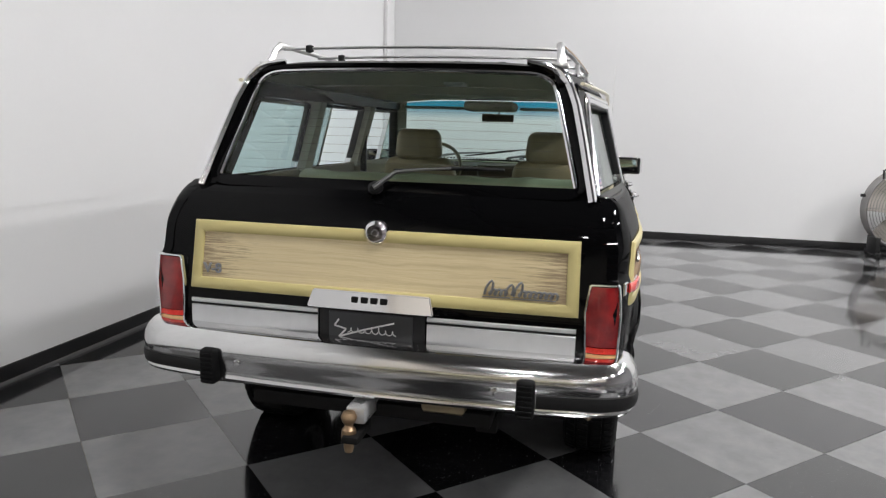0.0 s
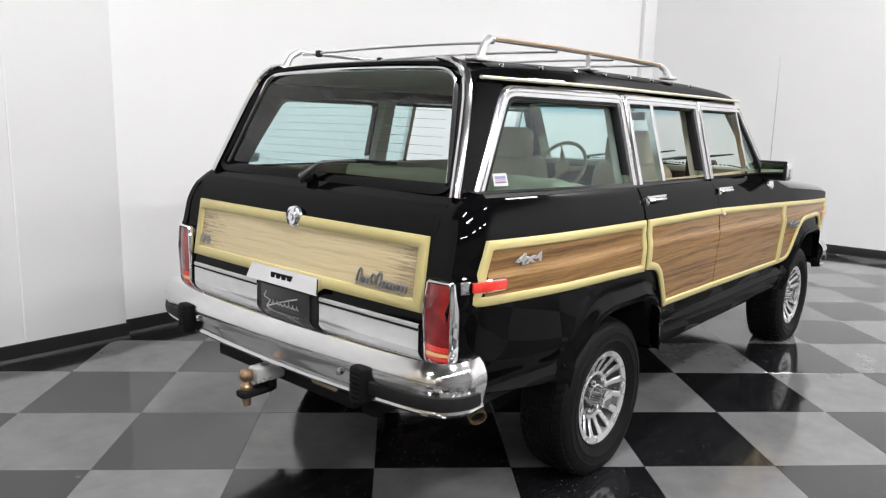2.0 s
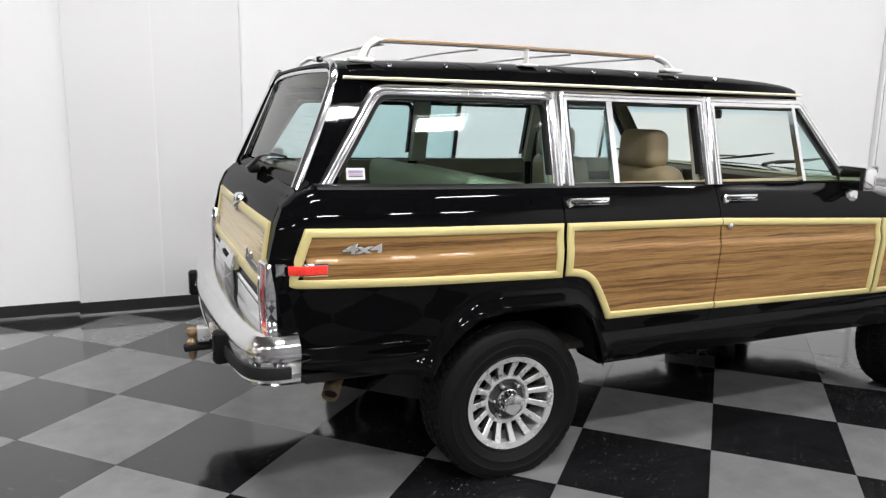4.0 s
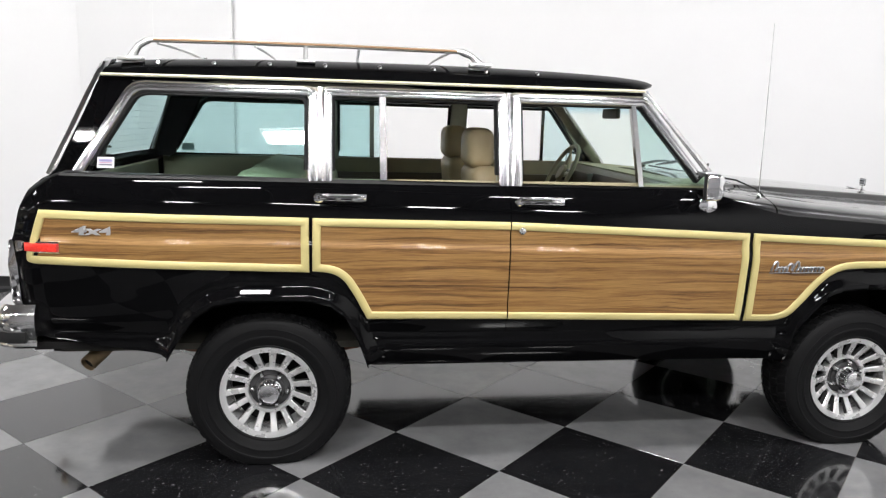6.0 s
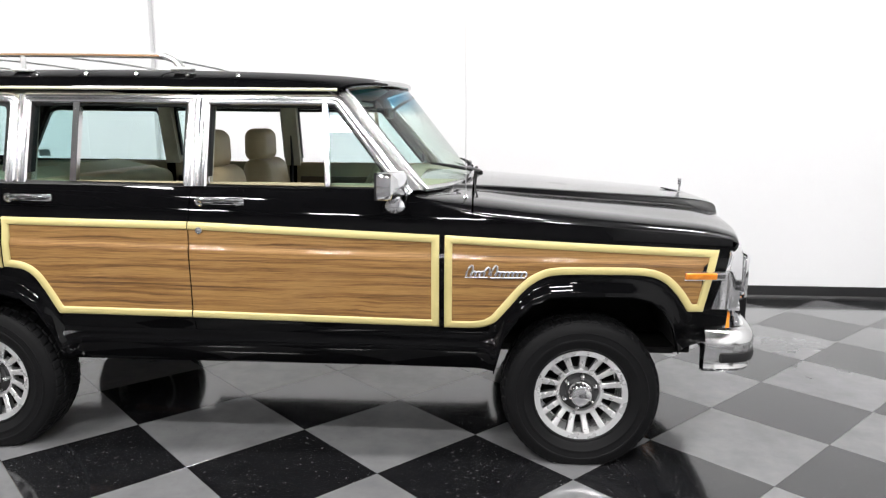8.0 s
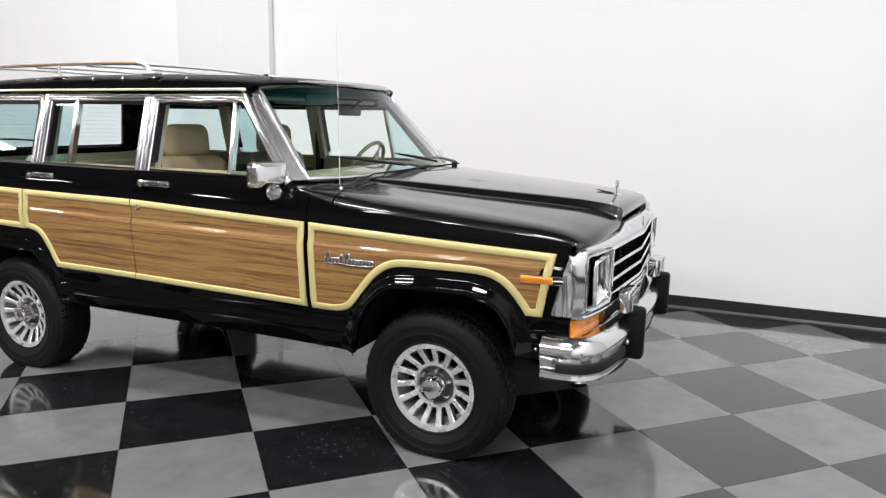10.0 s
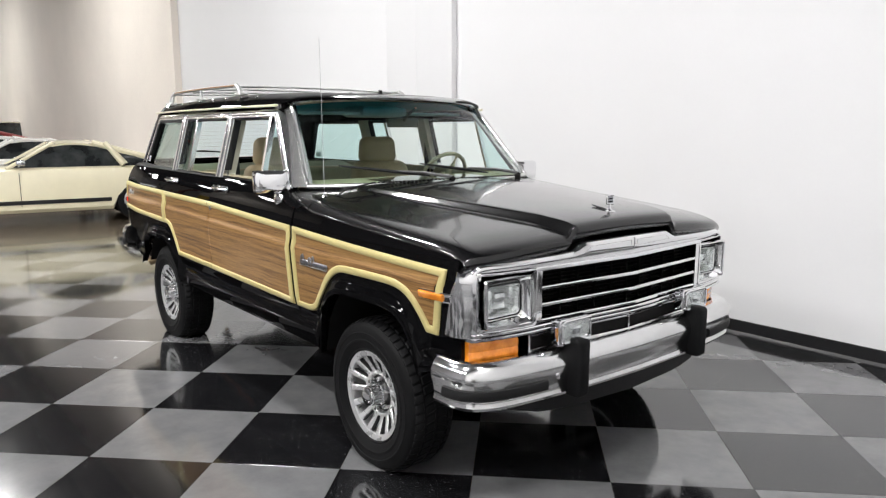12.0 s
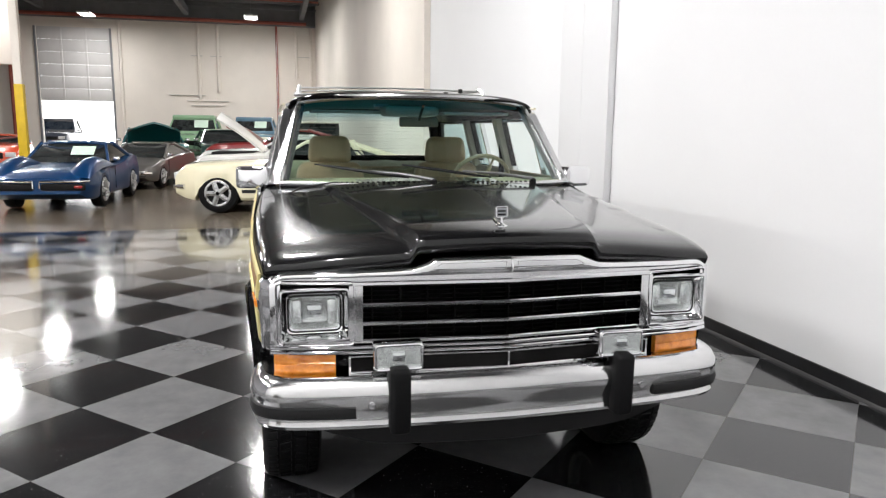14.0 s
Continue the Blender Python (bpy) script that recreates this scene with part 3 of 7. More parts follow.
doors = {}
for s in (-1, 1):
    for name, (x0, x1) in DOORS.items():
        low = rear_door_low if name == "rear_door" else (lambda x: lerp(x, [(1.04, 0.600), (2.14, 0.585)]))
        doors[name, s] = part(name, side_sheet(s, x0, x1, low, lambda x: min(top_z(min(x, 1.99)), lerp(x, [(1.92, 1.236), (2.135, 1.172)])) - 0.004, 0.005, 0.04, 32, 0.012,
                              (0.29, 0.35, 0.40, 0.435, 0.45)), BLACK, wagon)
        box_at = 0.235 if name == "rear_door" else 1.085
        # pull handle with its round push button
        hz = 1.180 if name == "rear_door" else 1.172
        y = side_y(box_at, hz) + 0.005
        bm = bmesh.new()
        lathe(bm, [(0.004, -0.004), (0.019, -0.002), (0.021, 0.008), (0.014, 0.013)], (box_at, s * y, hz), "y", 16) if s > 0 else \
            lathe(bm, [(0.004, 0.004), (0.019, 0.002), (0.021, -0.008), (0.014, -0.013)], (box_at, s * y, hz), "y", 16)
        tube(bm, [(box_at + 0.005, s * (y + 0.006), hz + 0.003), (box_at + 0.03, s * (y + 0.025), hz + 0.004), (box_at + 0.12, s * (y + 0.026), hz + 0.003),
                  (box_at + 0.165, s * (y + 0.016), hz + 0.002), (box_at + 0.19, s * (y + 0.002), hz)], [0.014, 0.013, 0.012, 0.011, 0.008], 10, 0.75)
        box(bm, box_at + 0.012, box_at + 0.195, min(s * (y - 0.004), s * (y + 0.004)), max(s * (y - 0.004), s * (y + 0.004)), hz - 0.018, hz + 0.018, 0.003)
        part("door_handle", bm, CHROME, doors[name, s], "chrome pull handle")
    # key lock on the woodgrain of the front door
    y = side_y(1.09, 1.045) + 0.012
    part("key_lock", lathe(bmesh.new(), [(0.015, 0.0), (0.015, s * 0.006), (0.008, s * 0.009)], (1.09, s * y, 1.052), "y", 16), CHROME, doors["front_door", s])

# woodgrain and its cream surround
PANEL_Q = [(-0.862, 1.118), (0.195, 1.100), (0.196, 0.872), (-0.938, 0.902)]
PANEL_R = [(1.0385, 1.089), (0.210, 1.100), (0.208, 0.878), (0.285, 0.872), (0.335, 0.845), (0.38, 0.775), (0.435, 0.668), (1.0385, 0.661)]
PANEL_D = [(1.0435, 1.089), (2.128, 1.047), (2.128, 0.640), (1.0435, 0.660)]
PANEL_F = [(2.150, 1.046), (3.315, 0.992), (3.262, 0.722), (3.195, 0.722), (3.155, 0.785), (3.10, 0.845), (3.05, 0.872), (2.98, 0.885), (2.63, 0.885), (2.565, 0.868),
           (2.50, 0.822), (2.43, 0.735), (2.345, 0.632), (2.150, 0.636)]


def eased(path):
    """Rounds the gentle bends of an outline and leaves its corners."""
    for _ in range(3):
        out = []
        n = len(path)
        for i, p in enumerate(path):
            a, p, c = Vector(path[i - 1]), Vector(p), Vector(path[(i + 1) % n])
            u, w = p - a, c - p
            if abs(u.angle(w)) < radians(52):
                k0, k1 = min(0.25, 0.05 / u.length), min(0.25, 0.05 / w.length)
                out += [tuple(p.lerp(a, k0)), tuple(p.lerp(c, k1))]
            else:
                out.append(tuple(p))
        path = out
    return path


def inset(path, width, closed):
    """The path moved to its inner side by width, mitred."""
    n = len(path)
    area = sum(path[i][0] * path[(i + 1) % n][1] - path[(i + 1) % n][0] * path[i][1] for i in range(n))
    side = 1 if area > 0 else -1
    out = []
    for i, p in enumerate(path):
        p = Vector(p)
        before = Vector(path[i - 1]) if closed or i else None
        after = Vector(path[(i + 1) % n]) if closed or i < n - 1 else None
        d0 = (p - before).normalized() if before is not None else None
        d1 = (after - p).normalized() if after is not None else None
        n0 = Vector((-d0.y, d0.x)) * side if d0 is not None else None
        n1 = Vector((-d1.y, d1.x)) * side if d1 is not None else None
        if n0 is None or n1 is None:
            only = n1 if n0 is None else n0
            out.append(p + only * width)
        else:
            m = (n0 + n1).normalized()
            out.append(p + m * (width / max(0.35, m.dot(n0))))
    return [tuple(v) for v in out]


def dense(path, closed, step=0.06):
    out = []
    pts = path + [path[0]] if closed else path
    for a, c in zip(pts, pts[1:]):
        k = max(1, int(math.dist(a, c) / step))
        out += [(a[0] + (c[0] - a[0]) * i / k, a[1] + (c[1] - a[1]) * i / k) for i in range(k)]
    return out if closed else out + [pts[-1]]


def moulding(s, path, closed, off, width=0.034):
    """Cream surround: a shallow rounded band along the path."""
    bm = bmesh.new()
    n = len(path)
    lines = [inset(path, width * f, closed) for f in (0, 0.04, 0.16, 0.5, 0.84, 0.96, 1.0)]
    highs = (0.0, 0.007, 0.0105, 0.012, 0.0105, 0.007, 0.0)
    rings = []
    for i in range(n if closed else n - 1):
        j = (i + 1) % n
        k = max(1, int(math.dist(path[i], path[j]) / 0.05))
        for q in range(k + (0 if closed or i < n - 2 else 1)):
            t = q / k
            row = []
            for line, h in zip(lines, highs):
                x, z = line[i][0] + (line[j][0] - line[i][0]) * t, line[i][1] + (line[j][1] - line[i][1]) * t
                row.append(bm.verts.new((x, s * (side_y(x, z) + off + h), z)))
            rings.append(row)
    if closed:
        rings.append(rings[0])
    skin(bm, rings, False)
    return bm


def veneer(s, path, off, nz=16):
    bm = bmesh.new()
    xs = sorted({round(x, 5) for x, _ in path})
    rows = []
    for x in spread(xs[0] + 1e-4, xs[-1] - 1e-4, 0.04, [v for v in xs if xs[0] < v < xs[-1]]):
        zs = []
        for (xa, za), (xb, zb) in zip(path, path[1:] + path[:1]):
            if min(xa, xb) <= x <= max(xa, xb) and abs(xb - xa) > 1e-9:
                zs.append(za + (zb - za) * (x - xa) / (xb - xa))
        a, c = min(zs), max(zs)
        rows.append([(x, s * (side_y(x, z) + off), z) for z in heights(x, a, c, nz)])
    return grid(bm, rows)


for s in (-1, 1):
    for path, closed, off, owner in ((PANEL_Q, True, 0.002, wagon), (PANEL_R[:2] + eased(PANEL_R)[2:-1] + PANEL_R[-1:], False, 0.007, doors["rear_door", s]),
                                     (PANEL_D, False, 0.007, doors["front_door", s]), (eased(PANEL_F), True, 0.002, wagon)):
        inner = inset(path, 0.030, closed)
        part("woodgrain_panel", veneer(s, inner, off + 0.002), WOOD, owner, "brown walnut woodgrain panel")
        part("panel_moulding", moulding(s, path, closed, off), YELLOW, owner, "cream-yellow raised moulding")

# hood, fenders and cowl in one sheet, with the raised middle
def face_x(y):
    """The plan of the chrome face at the nose."""
    a = abs(y)
    return 3.512 - 0.040 * a / 0.54 if a < 0.54 else 3.472 - 0.056 * ((a - 0.54) / 0.325) ** 1.8


def hood_drop(x, y):
    half = lerp(x, [(2.2, 0.56), (3.40, 0.335)])
    a = abs(y)
    t = max(0.0, min(1.0, (a - half) / 0.035))
    d = 0.025 * t * t * (3 - 2 * t) * lerp(x, [(2.1, 0.35), (2.5, 1.0), (3.3, 1.35), (3.42, 1.7)])
    d += 0.046 * (a / 0.8) ** 2
    return d


def hood_rows(x):
    edge_z = top_z(x)
    edge_y = side_y(x, edge_z)
    ys = [edge_y * f for f in (0, 0.12, 0.24)] + [lerp(x, [(2.2, 0.56), (3.40, 0.335)]) + d for d in (-0.02, 0.0, 0.0115, 0.0235, 0.035, 0.06)]
    ys += [lerp(t, [(0, ys[-1]), (1, edge_y - lerp(x, [(2.2, 0.20), (2.9, 0.16), (3.43, 0.09)]))]) for t in (0.25, 0.5, 0.75, 1.0)]
    row = [(x, y, hood_z(x) - hood_drop(x, y)) for y in ys]
    y0, z0 = row[-1][1:]
    for k in range(1, 9):
        a = math.pi / 2 * k / 8
        row.append((x, y0 + (edge_y - y0) * math.sin(a), edge_z + (z0 - edge_z) * math.cos(a)))
    push = max(0.0, (x - 2.9) / 0.534) ** 1.5
    row = [(px + push * (min(3.474 - 0.06 * py * py, face_x(py) - 0.014) - 3.434), py, pz) for px, py, pz in row]
    return [(p[0], -p[1], p[2]) for p in row[:0:-1]] + row


bm = bmesh.new()
rows = [hood_rows(x) for x in spread(2.27, 3.434, 0.05, (3.36, 3.38, 3.395, 3.405, 3.414, 3.420, 3.426, 3.430))]
for back, down in ((0.002, 0.012), (0.007, 0.013), (0.010, 0.010), (0.020, 0.004)):
    rows.append([(x - back, y, z - down) for x, y, z in rows[-1]])
grid(bm, rows)
thick(bm, 0.012)
part("hood", bm, HOODPAINT, wagon, "black hood with a raised middle")
bm = bmesh.new()
grid(bm, [hood_rows(x) for x in (2.0, 2.06, 2.12, 2.18, 2.23, 2.262)])
thick(bm, 0.012)
cowl = part("cowl", bm, HOODPAINT, wagon)
for k in range(40):
    y = -0.52 + k * 0.0267
    part("vent_slot", boxed(2.262, 2.280, y - 0.006, y + 0.006, hood_z(2.245) - 0.006, hood_z(2.245) + 0.0015, 0.002, 1), DARK, cowl)

# greenhouse: side plane leaning in, roof, pillars
def glass_y(x, z):
    """Half width of the side windows' plane."""
    return 0.858 - (z - 1.25) * 0.265 - 0.012 * max(0, x - 1.2) - 0.083 * (max(0.0, 0.2 - x) / 0.85) ** 1.4


def pane_slab(bm, s, poly, off, depth):
    """A flat polygon (x, z) in the window plane with thickness."""
    a = [bm.verts.new((x, s * (glass_y(x, z) + off), z)) for x, z in poly]
    c = [bm.verts.new((x, s * (glass_y(x, z) + off - depth), z)) for x, z in poly]
    bm.faces.new(a)
    bm.faces.new(c[::-1])
    for i in range(len(poly)):
        j = (i + 1) % len(poly)
        bm.faces.new((a[i], c[i], c[j], a[j]))
    return bm


def window_ring(bm, s, poly, width, off, depth, shut=True):
    """A frame of the given width inside the polygon, with a rounded face."""
    lines = [(0, -depth), (0, off - 0.008), (0.12, off - 0.002), (0.3, off), (0.44, off - 0.001), (0.5, off - 0.006), (0.56, off - 0.001), (0.72, off), (0.88, off - 0.003), (1.0, off - 0.010), (1.0, -depth)]
    paths = [inset(poly, width * f, shut) for f, _ in lines]
    n = len(poly)
    rings = []
    for i in range(n):
        rings.append([bm.verts.new((p[i][0], s * (glass_y(*p[i]) + o), p[i][1])) for p, (_, o) in zip(paths, lines)])
    if shut:
        rings.append(rings[0])
    skin(bm, rings, False)
    return bm


def rounded(poly, r, n=4):
    """A polygon with its corners rounded."""
    out = []
    m = len(poly)
    for i, p in enumerate(poly):
        a, c, p = Vector(poly[i - 1]), Vector(poly[(i + 1) % m]), Vector(p)
        d0, d1 = (a - p), (c - p)
        k = min(r, d0.length * 0.45, d1.length * 0.45)
        q0, q1 = p + d0.normalized() * k, p + d1.normalized() * k
        for t in [j / n for j in range(n + 1)]:
            out.append(tuple(q0 * (1 - t) ** 2 + p * 2 * t * (1 - t) + q1 * t * t))
    return out


def hoop(poly, r):
    """An opening's outline without its lowest side, corners rounded."""
    low = sorted(poly, key=lambda p: p[1])[:2]
    k = next(i for i in range(4) if poly[i - 1] in low and poly[i] in low)
    line = poly[k:] + poly[:k]
    return [line[0]] + rounded(line, r)[5:15] + [line[3]]


WIN_Q = [(-0.785, 1.250), (-0.545, 1.640), (0.232, 1.637), (0.232, 1.246)]
WIN_R = [(0.243, 1.246), (0.243, 1.637), (1.043, 1.634), (1.043, 1.236)]
WIN_F = [(1.054, 1.236), (1.054, 1.634), (1.676, 1.634), (2.005, 1.222)]
for s in (-1, 1):
    bm = bmesh.new()
    window_ring(bm, s, hoop(WIN_Q, 0.06), 0.046, 0.012, 0.03, False)
    quarter = part("quarter_window", bm, SATIN, wagon, "bright metal window frame")
    bm = bmesh.new()
    window_ring(bm, s, hoop(inset(WIN_Q, 0.043, True), 0.05), 0.018, 0.004, 0.03, False)
    part("rubber_seal", bm, RUBBER, quarter)
    bm = bmesh.new()
    for depth in (0.0, 0.004):
        bm.faces.new([bm.verts.new((x, s * (0.843 - depth - 0.108 * (0.18 - x) - 0.278 * (z - 1.25)), z)) for x, z in ((-0.745, 1.240), (-0.525, 1.590), (0.180, 1.588), (0.180, 1.238))])
    part("pane", bm, GLASS, quarter, "tinted glass")
    bm = bmesh.new()
    window_ring(bm, s, hoop(WIN_R, 0.03), 0.045, 0.014, 0.03, False)
    part("window_frame", bm, SATIN, doors["rear_door", s], "bright metal window frame")
    bm = bmesh.new()
    pane_slab(bm, s, [(0.488, 1.252), (0.483, 1.605), (0.512, 1.605), (0.517, 1.252)], 0.011, 0.03)
    part("divider_bar", bm, SATIN, doors["rear_door", s])
    bm = bmesh.new()
    pane_slab(bm, s, [(0.275, 1.238), (0.275, 1.605), (0.492, 1.605), (0.496, 1.238)], -0.006, 0.004)
    part("pane", bm, GLASS, doors["rear_door", s], "tinted fixed glass")
    bm = bmesh.new()
    window_ring(bm, s, hoop(WIN_F, 0.025), 0.048, 0.014, 0.03, False)
    part("window_frame", bm, SATIN, doors["front_door", s], "bright metal window frame")
    bm = bmesh.new()
    pane_slab(bm, s, [(1.626, 1.240), (1.600, 1.612), (1.622, 1.612), (1.648, 1.240)], 0.011, 0.03)
    part("divider_bar", bm, SATIN, doors["front_door", s])
    bm = bmesh.new()
    pane_slab(bm, s, [(1.645, 1.245), (1.620, 1.605), (1.652, 1.600), (1.945, 1.245)], -0.006, 0.004)
    part("pane", bm, GLASS, doors["front_door", s], "tinted vent glass")
    # inner rubber runs of the opened windows
    for owner, poly in (("rear_door", WIN_R), ("front_door", WIN_F)):
        bm = bmesh.new()
        window_ring(bm, s, hoop(inset(poly, 0.042, True), 0.02), 0.014, 0.000, 0.04, False)
        part("window_channel", bm, RUBBER, doors[owner, s])
    # belt moulding, drip rail, cant rail and pillars
    bm = bmesh.new()
    xs = spread(-0.80, 2.01, 0.1)
    grid(bm, [[(x, s * (side_y(x, top_z(x) - 0.012) + 0.001), top_z(x) - 0.012), (x, s * (side_y(x, top_z(x) - 0.004) + 0.004), top_z(x) - 0.002),
               (x, s * (glass_y(x, 1.25) + 0.004), top_z(x) + 0.004)] for x in [min(v, 1.99) for v in xs]])
    part("belt_moulding", bm, RUBBER, wagon, "black belt strip")


    def rail_z(x):
        return lerp(x, [(-0.70, 1.655), (0.9, 1.653), (1.66, 1.651)])
    bm = bmesh.new()
    tube(bm, [(x, s * (glass_y(x, 1.65) + 0.016), rail_z(x) + 0.004) for x in spread(-0.66, 1.665, 0.12)], 0.010, 8, 0.7)
    part("drip_rail", bm, CREAMRAIL, wagon, "pale cream drip rail")
    bm = bmesh.new()
    pane_slab(bm, s, [(-0.66, 1.60), (-0.70, 1.66), (1.67, 1.652), (1.66, 1.605)], -0.012, 0.05)
    part("cant_rail", bm, BLACK, wagon)
    for poly in ([(0.19, 1.24), (0.20, 1.63), (0.275, 1.63), (0.285, 1.24)], [(1.0, 1.23), (1.005, 1.62), (1.10, 1.62), (1.10, 1.23)]):
        bm = bmesh.new()
        pane_slab(bm, s, poly, -0.006, 0.07)
        part("door_pillar", bm, HEADLINER, wagon)
        mid = 0.2375 if poly[0][0] < 0.5 else 1.0485
        bm = bmesh.new()
        pane_slab(bm, s, [(mid - 0.010, 1.236), (mid - 0.010, 1.632), (mid + 0.010, 1.632), (mid + 0.010, 1.236)], 0.003, 0.02)
        part("pillar_cover", bm, SATIN, wagon, "bright pillar cover")
    bm = bmesh.new()
    pane_slab(bm, s, [(-0.855, 1.245), (-0.668, 1.66), (-0.545, 1.64), (-0.535, 1.60), (-0.715, 1.25)], 0.001, 0.05)
    part("rear_pillar", bm, BLACK, wagon)
    bm = bmesh.new()
    line = [(-0.864, glass_y(-0.8, 1.25) - 0.002, 1.245), (-0.772, glass_y(-0.8, 1.45) + 0.004, 1.45), (-0.718, glass_y(-0.74, 1.58) - 0.002, 1.575), (-0.692, glass_y(-0.7, 1.64) - 0.014, 1.635),
            (-0.682, 0.632, 1.672), (-0.676, 0.600, 1.704), (-0.673, 0.55, 1.724), (-0.670, 0.48, 1.734)]
    line = [Vector(p) for p in line]
    rings = []
    for i, p in enumerate(line):
        d = (line[min(i + 1, 7)] - line[max(i - 1, 0)]).normalized()
        face = Vector((-0.40, 0.92, 0.0))
        face = (face - d * face.dot(d)).normalized()
        across = d.cross(face)
        w = 0.017 if i < 5 else (0.014, 0.011, 0.006)[i - 5]
        ring = [p + across * (w * f) + face * h for f, h in ((-1, -0.012), (-1, 0.004), (-0.7, 0.010), (0.0, 0.012), (0.7, 0.010), (1, 0.004), (1, -0.012))]
        rings.append([bm.verts.new((q.x, s * q.y, q.z)) for q in ring])
    skin(bm, rings, True, True)
    part("rear_edge_moulding", bm, SATIN, wagon, "chrome edge moulding")

ROOF_Z = [(-0.68, 1.728), (-0.60, 1.742), (-0.2, 1.757), (0.4, 1.764), (0.9, 1.762), (1.3, 1.752), (1.55, 1.738), (1.66, 1.724), (1.70, 1.714), (1.725, 1.701)]


def roof_row(x, inner=0.0):
    zc = curve_at(x, ROOF_Z)
    hw = glass_y(x, 1.65) - 0.012 - inner
    rz = lerp(x, [(-0.70, 1.655), (0.9, 1.653), (1.3, 1.655), (1.72, 1.664)])
    row = []
    for k in range(25):
        u = -1 + k / 12
        a = abs(u)
        nose = (0.222 * (1 - a * a) - 0.06) * max(0.0, (x - 0.9) / 0.825) ** 2
        row.append((x + nose, hw * math.copysign(min(1.0, 1.0 - (1 - a) ** 1.25 * 1.0), u) if a else 0.0, rz + (zc - rz - inner) * (1 - a ** 5.5) ** 0.8 * (1 - 0.12 * a * a)))
    return row


bm = bmesh.new()
grid(bm, [roof_row(x) for x in spread(-0.68, 1.725, 0.08, (1.66, 1.70, 1.715))])
thick(bm, 0.012)
part("roof", bm, BLACK, wagon)
bm = bmesh.new()
grid(bm, [[(x, y * 0.97, z - 0.035) for x, y, z in roof_row(x)] for x in spread(-0.62, 1.64, 0.2)])
part("headliner", bm, HEADLINER, wagon, "olive cloth headliner")
for s in (-1, 1):
    for k in range(8):
        x = -0.45 + k * 0.235
        _, y, z = roof_row(x)[2]
        bm = lathe(bmesh.new(), [(0.010, -0.002), (0.010, 0.004), (0.005, 0.008)], (0, 0, 0), "z", 10)
        bmesh.ops.rotate(bm, cent=(0, 0, 0), matrix=Matrix.Rotation(s * -radians(52), 3, "X"), verts=bm.verts[:])
        bmesh.ops.translate(bm, vec=(x, s * abs(y), z), verts=bm.verts[:])
        part("roof_snap", bm, CHROME, wagon, "small chrome stud")

# windshield with its bright surround
def shield(u, v, out=0.0):
    """A place on the windshield: u across from -1 to 1, v up from 0 to 1."""
    bow = 0.222 * (1 - u * u)
    hw = 0.795 + (0.680 - 0.795) * v
    x = 2.055 + (1.668 - 2.055) * v + bow * (0.92 + 0.08 * v)
    z = 1.226 + (1.663 - 1.226) * v + 0.033 * (1 - u ** 4) * v
    return (x + out * 0.75, hw * u, z + out * 0.66)


bm = bmesh.new()
grid(bm, [[shield(-0.97 + 1.94 * i / 20, 0.02 + 0.95 * j / 10) for i in range(21)] for j in range(11)])
windshield = part("windshield", bm, WINDSHIELD, wagon, "curved windshield with a blue top band")
bm = bmesh.new()
loop = [(-1 + 2 * i / 16, 0.0) for i in range(16)] + [(1, i / 8) for i in range(8)] + [(1 - 2 * i / 16, 1.0) for i in range(16)] + [(-1, 1 - i / 8) for i in range(8)]
tube(bm, [shield(u, v, 0.004 + 0.008 * v) for u, v in loop + loop[:2]], 0.014, 8, 1.0, False)
part("windshield_surround", bm, PILLARTRIM, windshield, "bright windshield surround")
for s in (-1, 1):
    bm = bmesh.new()
    rows = []
    for v in [k / 8 for k in range(9)]:
        x, y, z = shield(s, v)
        rows.append([(x, y, z), (x - 0.02, y + s * 0.016, z), (x - 0.055, s * (glass_y(x - 0.06, z) + 0.004), z), (x - 0.06, s * (glass_y(x - 0.06, z) - 0.05), z), (x - 0.01, y - s * 0.04, z)])
    skin(bm, [[bm.verts.new(p) for p in r] for r in rows], True, True)
    part("windshield_pillar", bm, PILLARTRIM, wagon, "satin metal windshield pillar")

# tailgate and rear window
def gate_x(z):
    return lerp(z, [(0.60, -0.985), (0.66, -1.000), (0.83, -0.998), (0.86, -0.995), (1.12, -0.952), (1.20, -0.922), (1.235, -0.880), (1.262, -0.852), (1.285, -0.832), (1.70, -0.660)])


bm = bmesh.new()
zs = [0.60, 0.66, 0.75, 0.83, 0.86, 0.95, 1.05, 1.12, 1.17, 1.20, 1.22, 1.235, 1.25, 1.262, 1.28]
rows = []
for z in zs:
    hw = side_y(-0.955, min(z, 1.23)) - 0.001 if z < 1.24 else lerp(z, [(1.24, 0.80), (1.25, 0.765), (1.28, 0.752)])
    rows.append([(gate_x(z) + 0.012 * u * u + (rear_edge(z) - gate_x(z) - 0.012 if z < 1.24 else 0.0) * abs(u) ** 8, hw * u, z) for u in [-1 + k / 12 for k in range(25)]])
grid(bm, rows)
thick(bm, 0.02)
part("rear_panel", bm, BLACK, wagon)
gate = part("tailgate", boxed(-0.955, -0.94, -0.735, 0.735, 0.64, 0.66, 0.004), BLACK, wagon)


def on_gate(y, z, off):
    return (gate_x(z) + 0.012 * (y / 0.89) ** 2 - off, y, z)


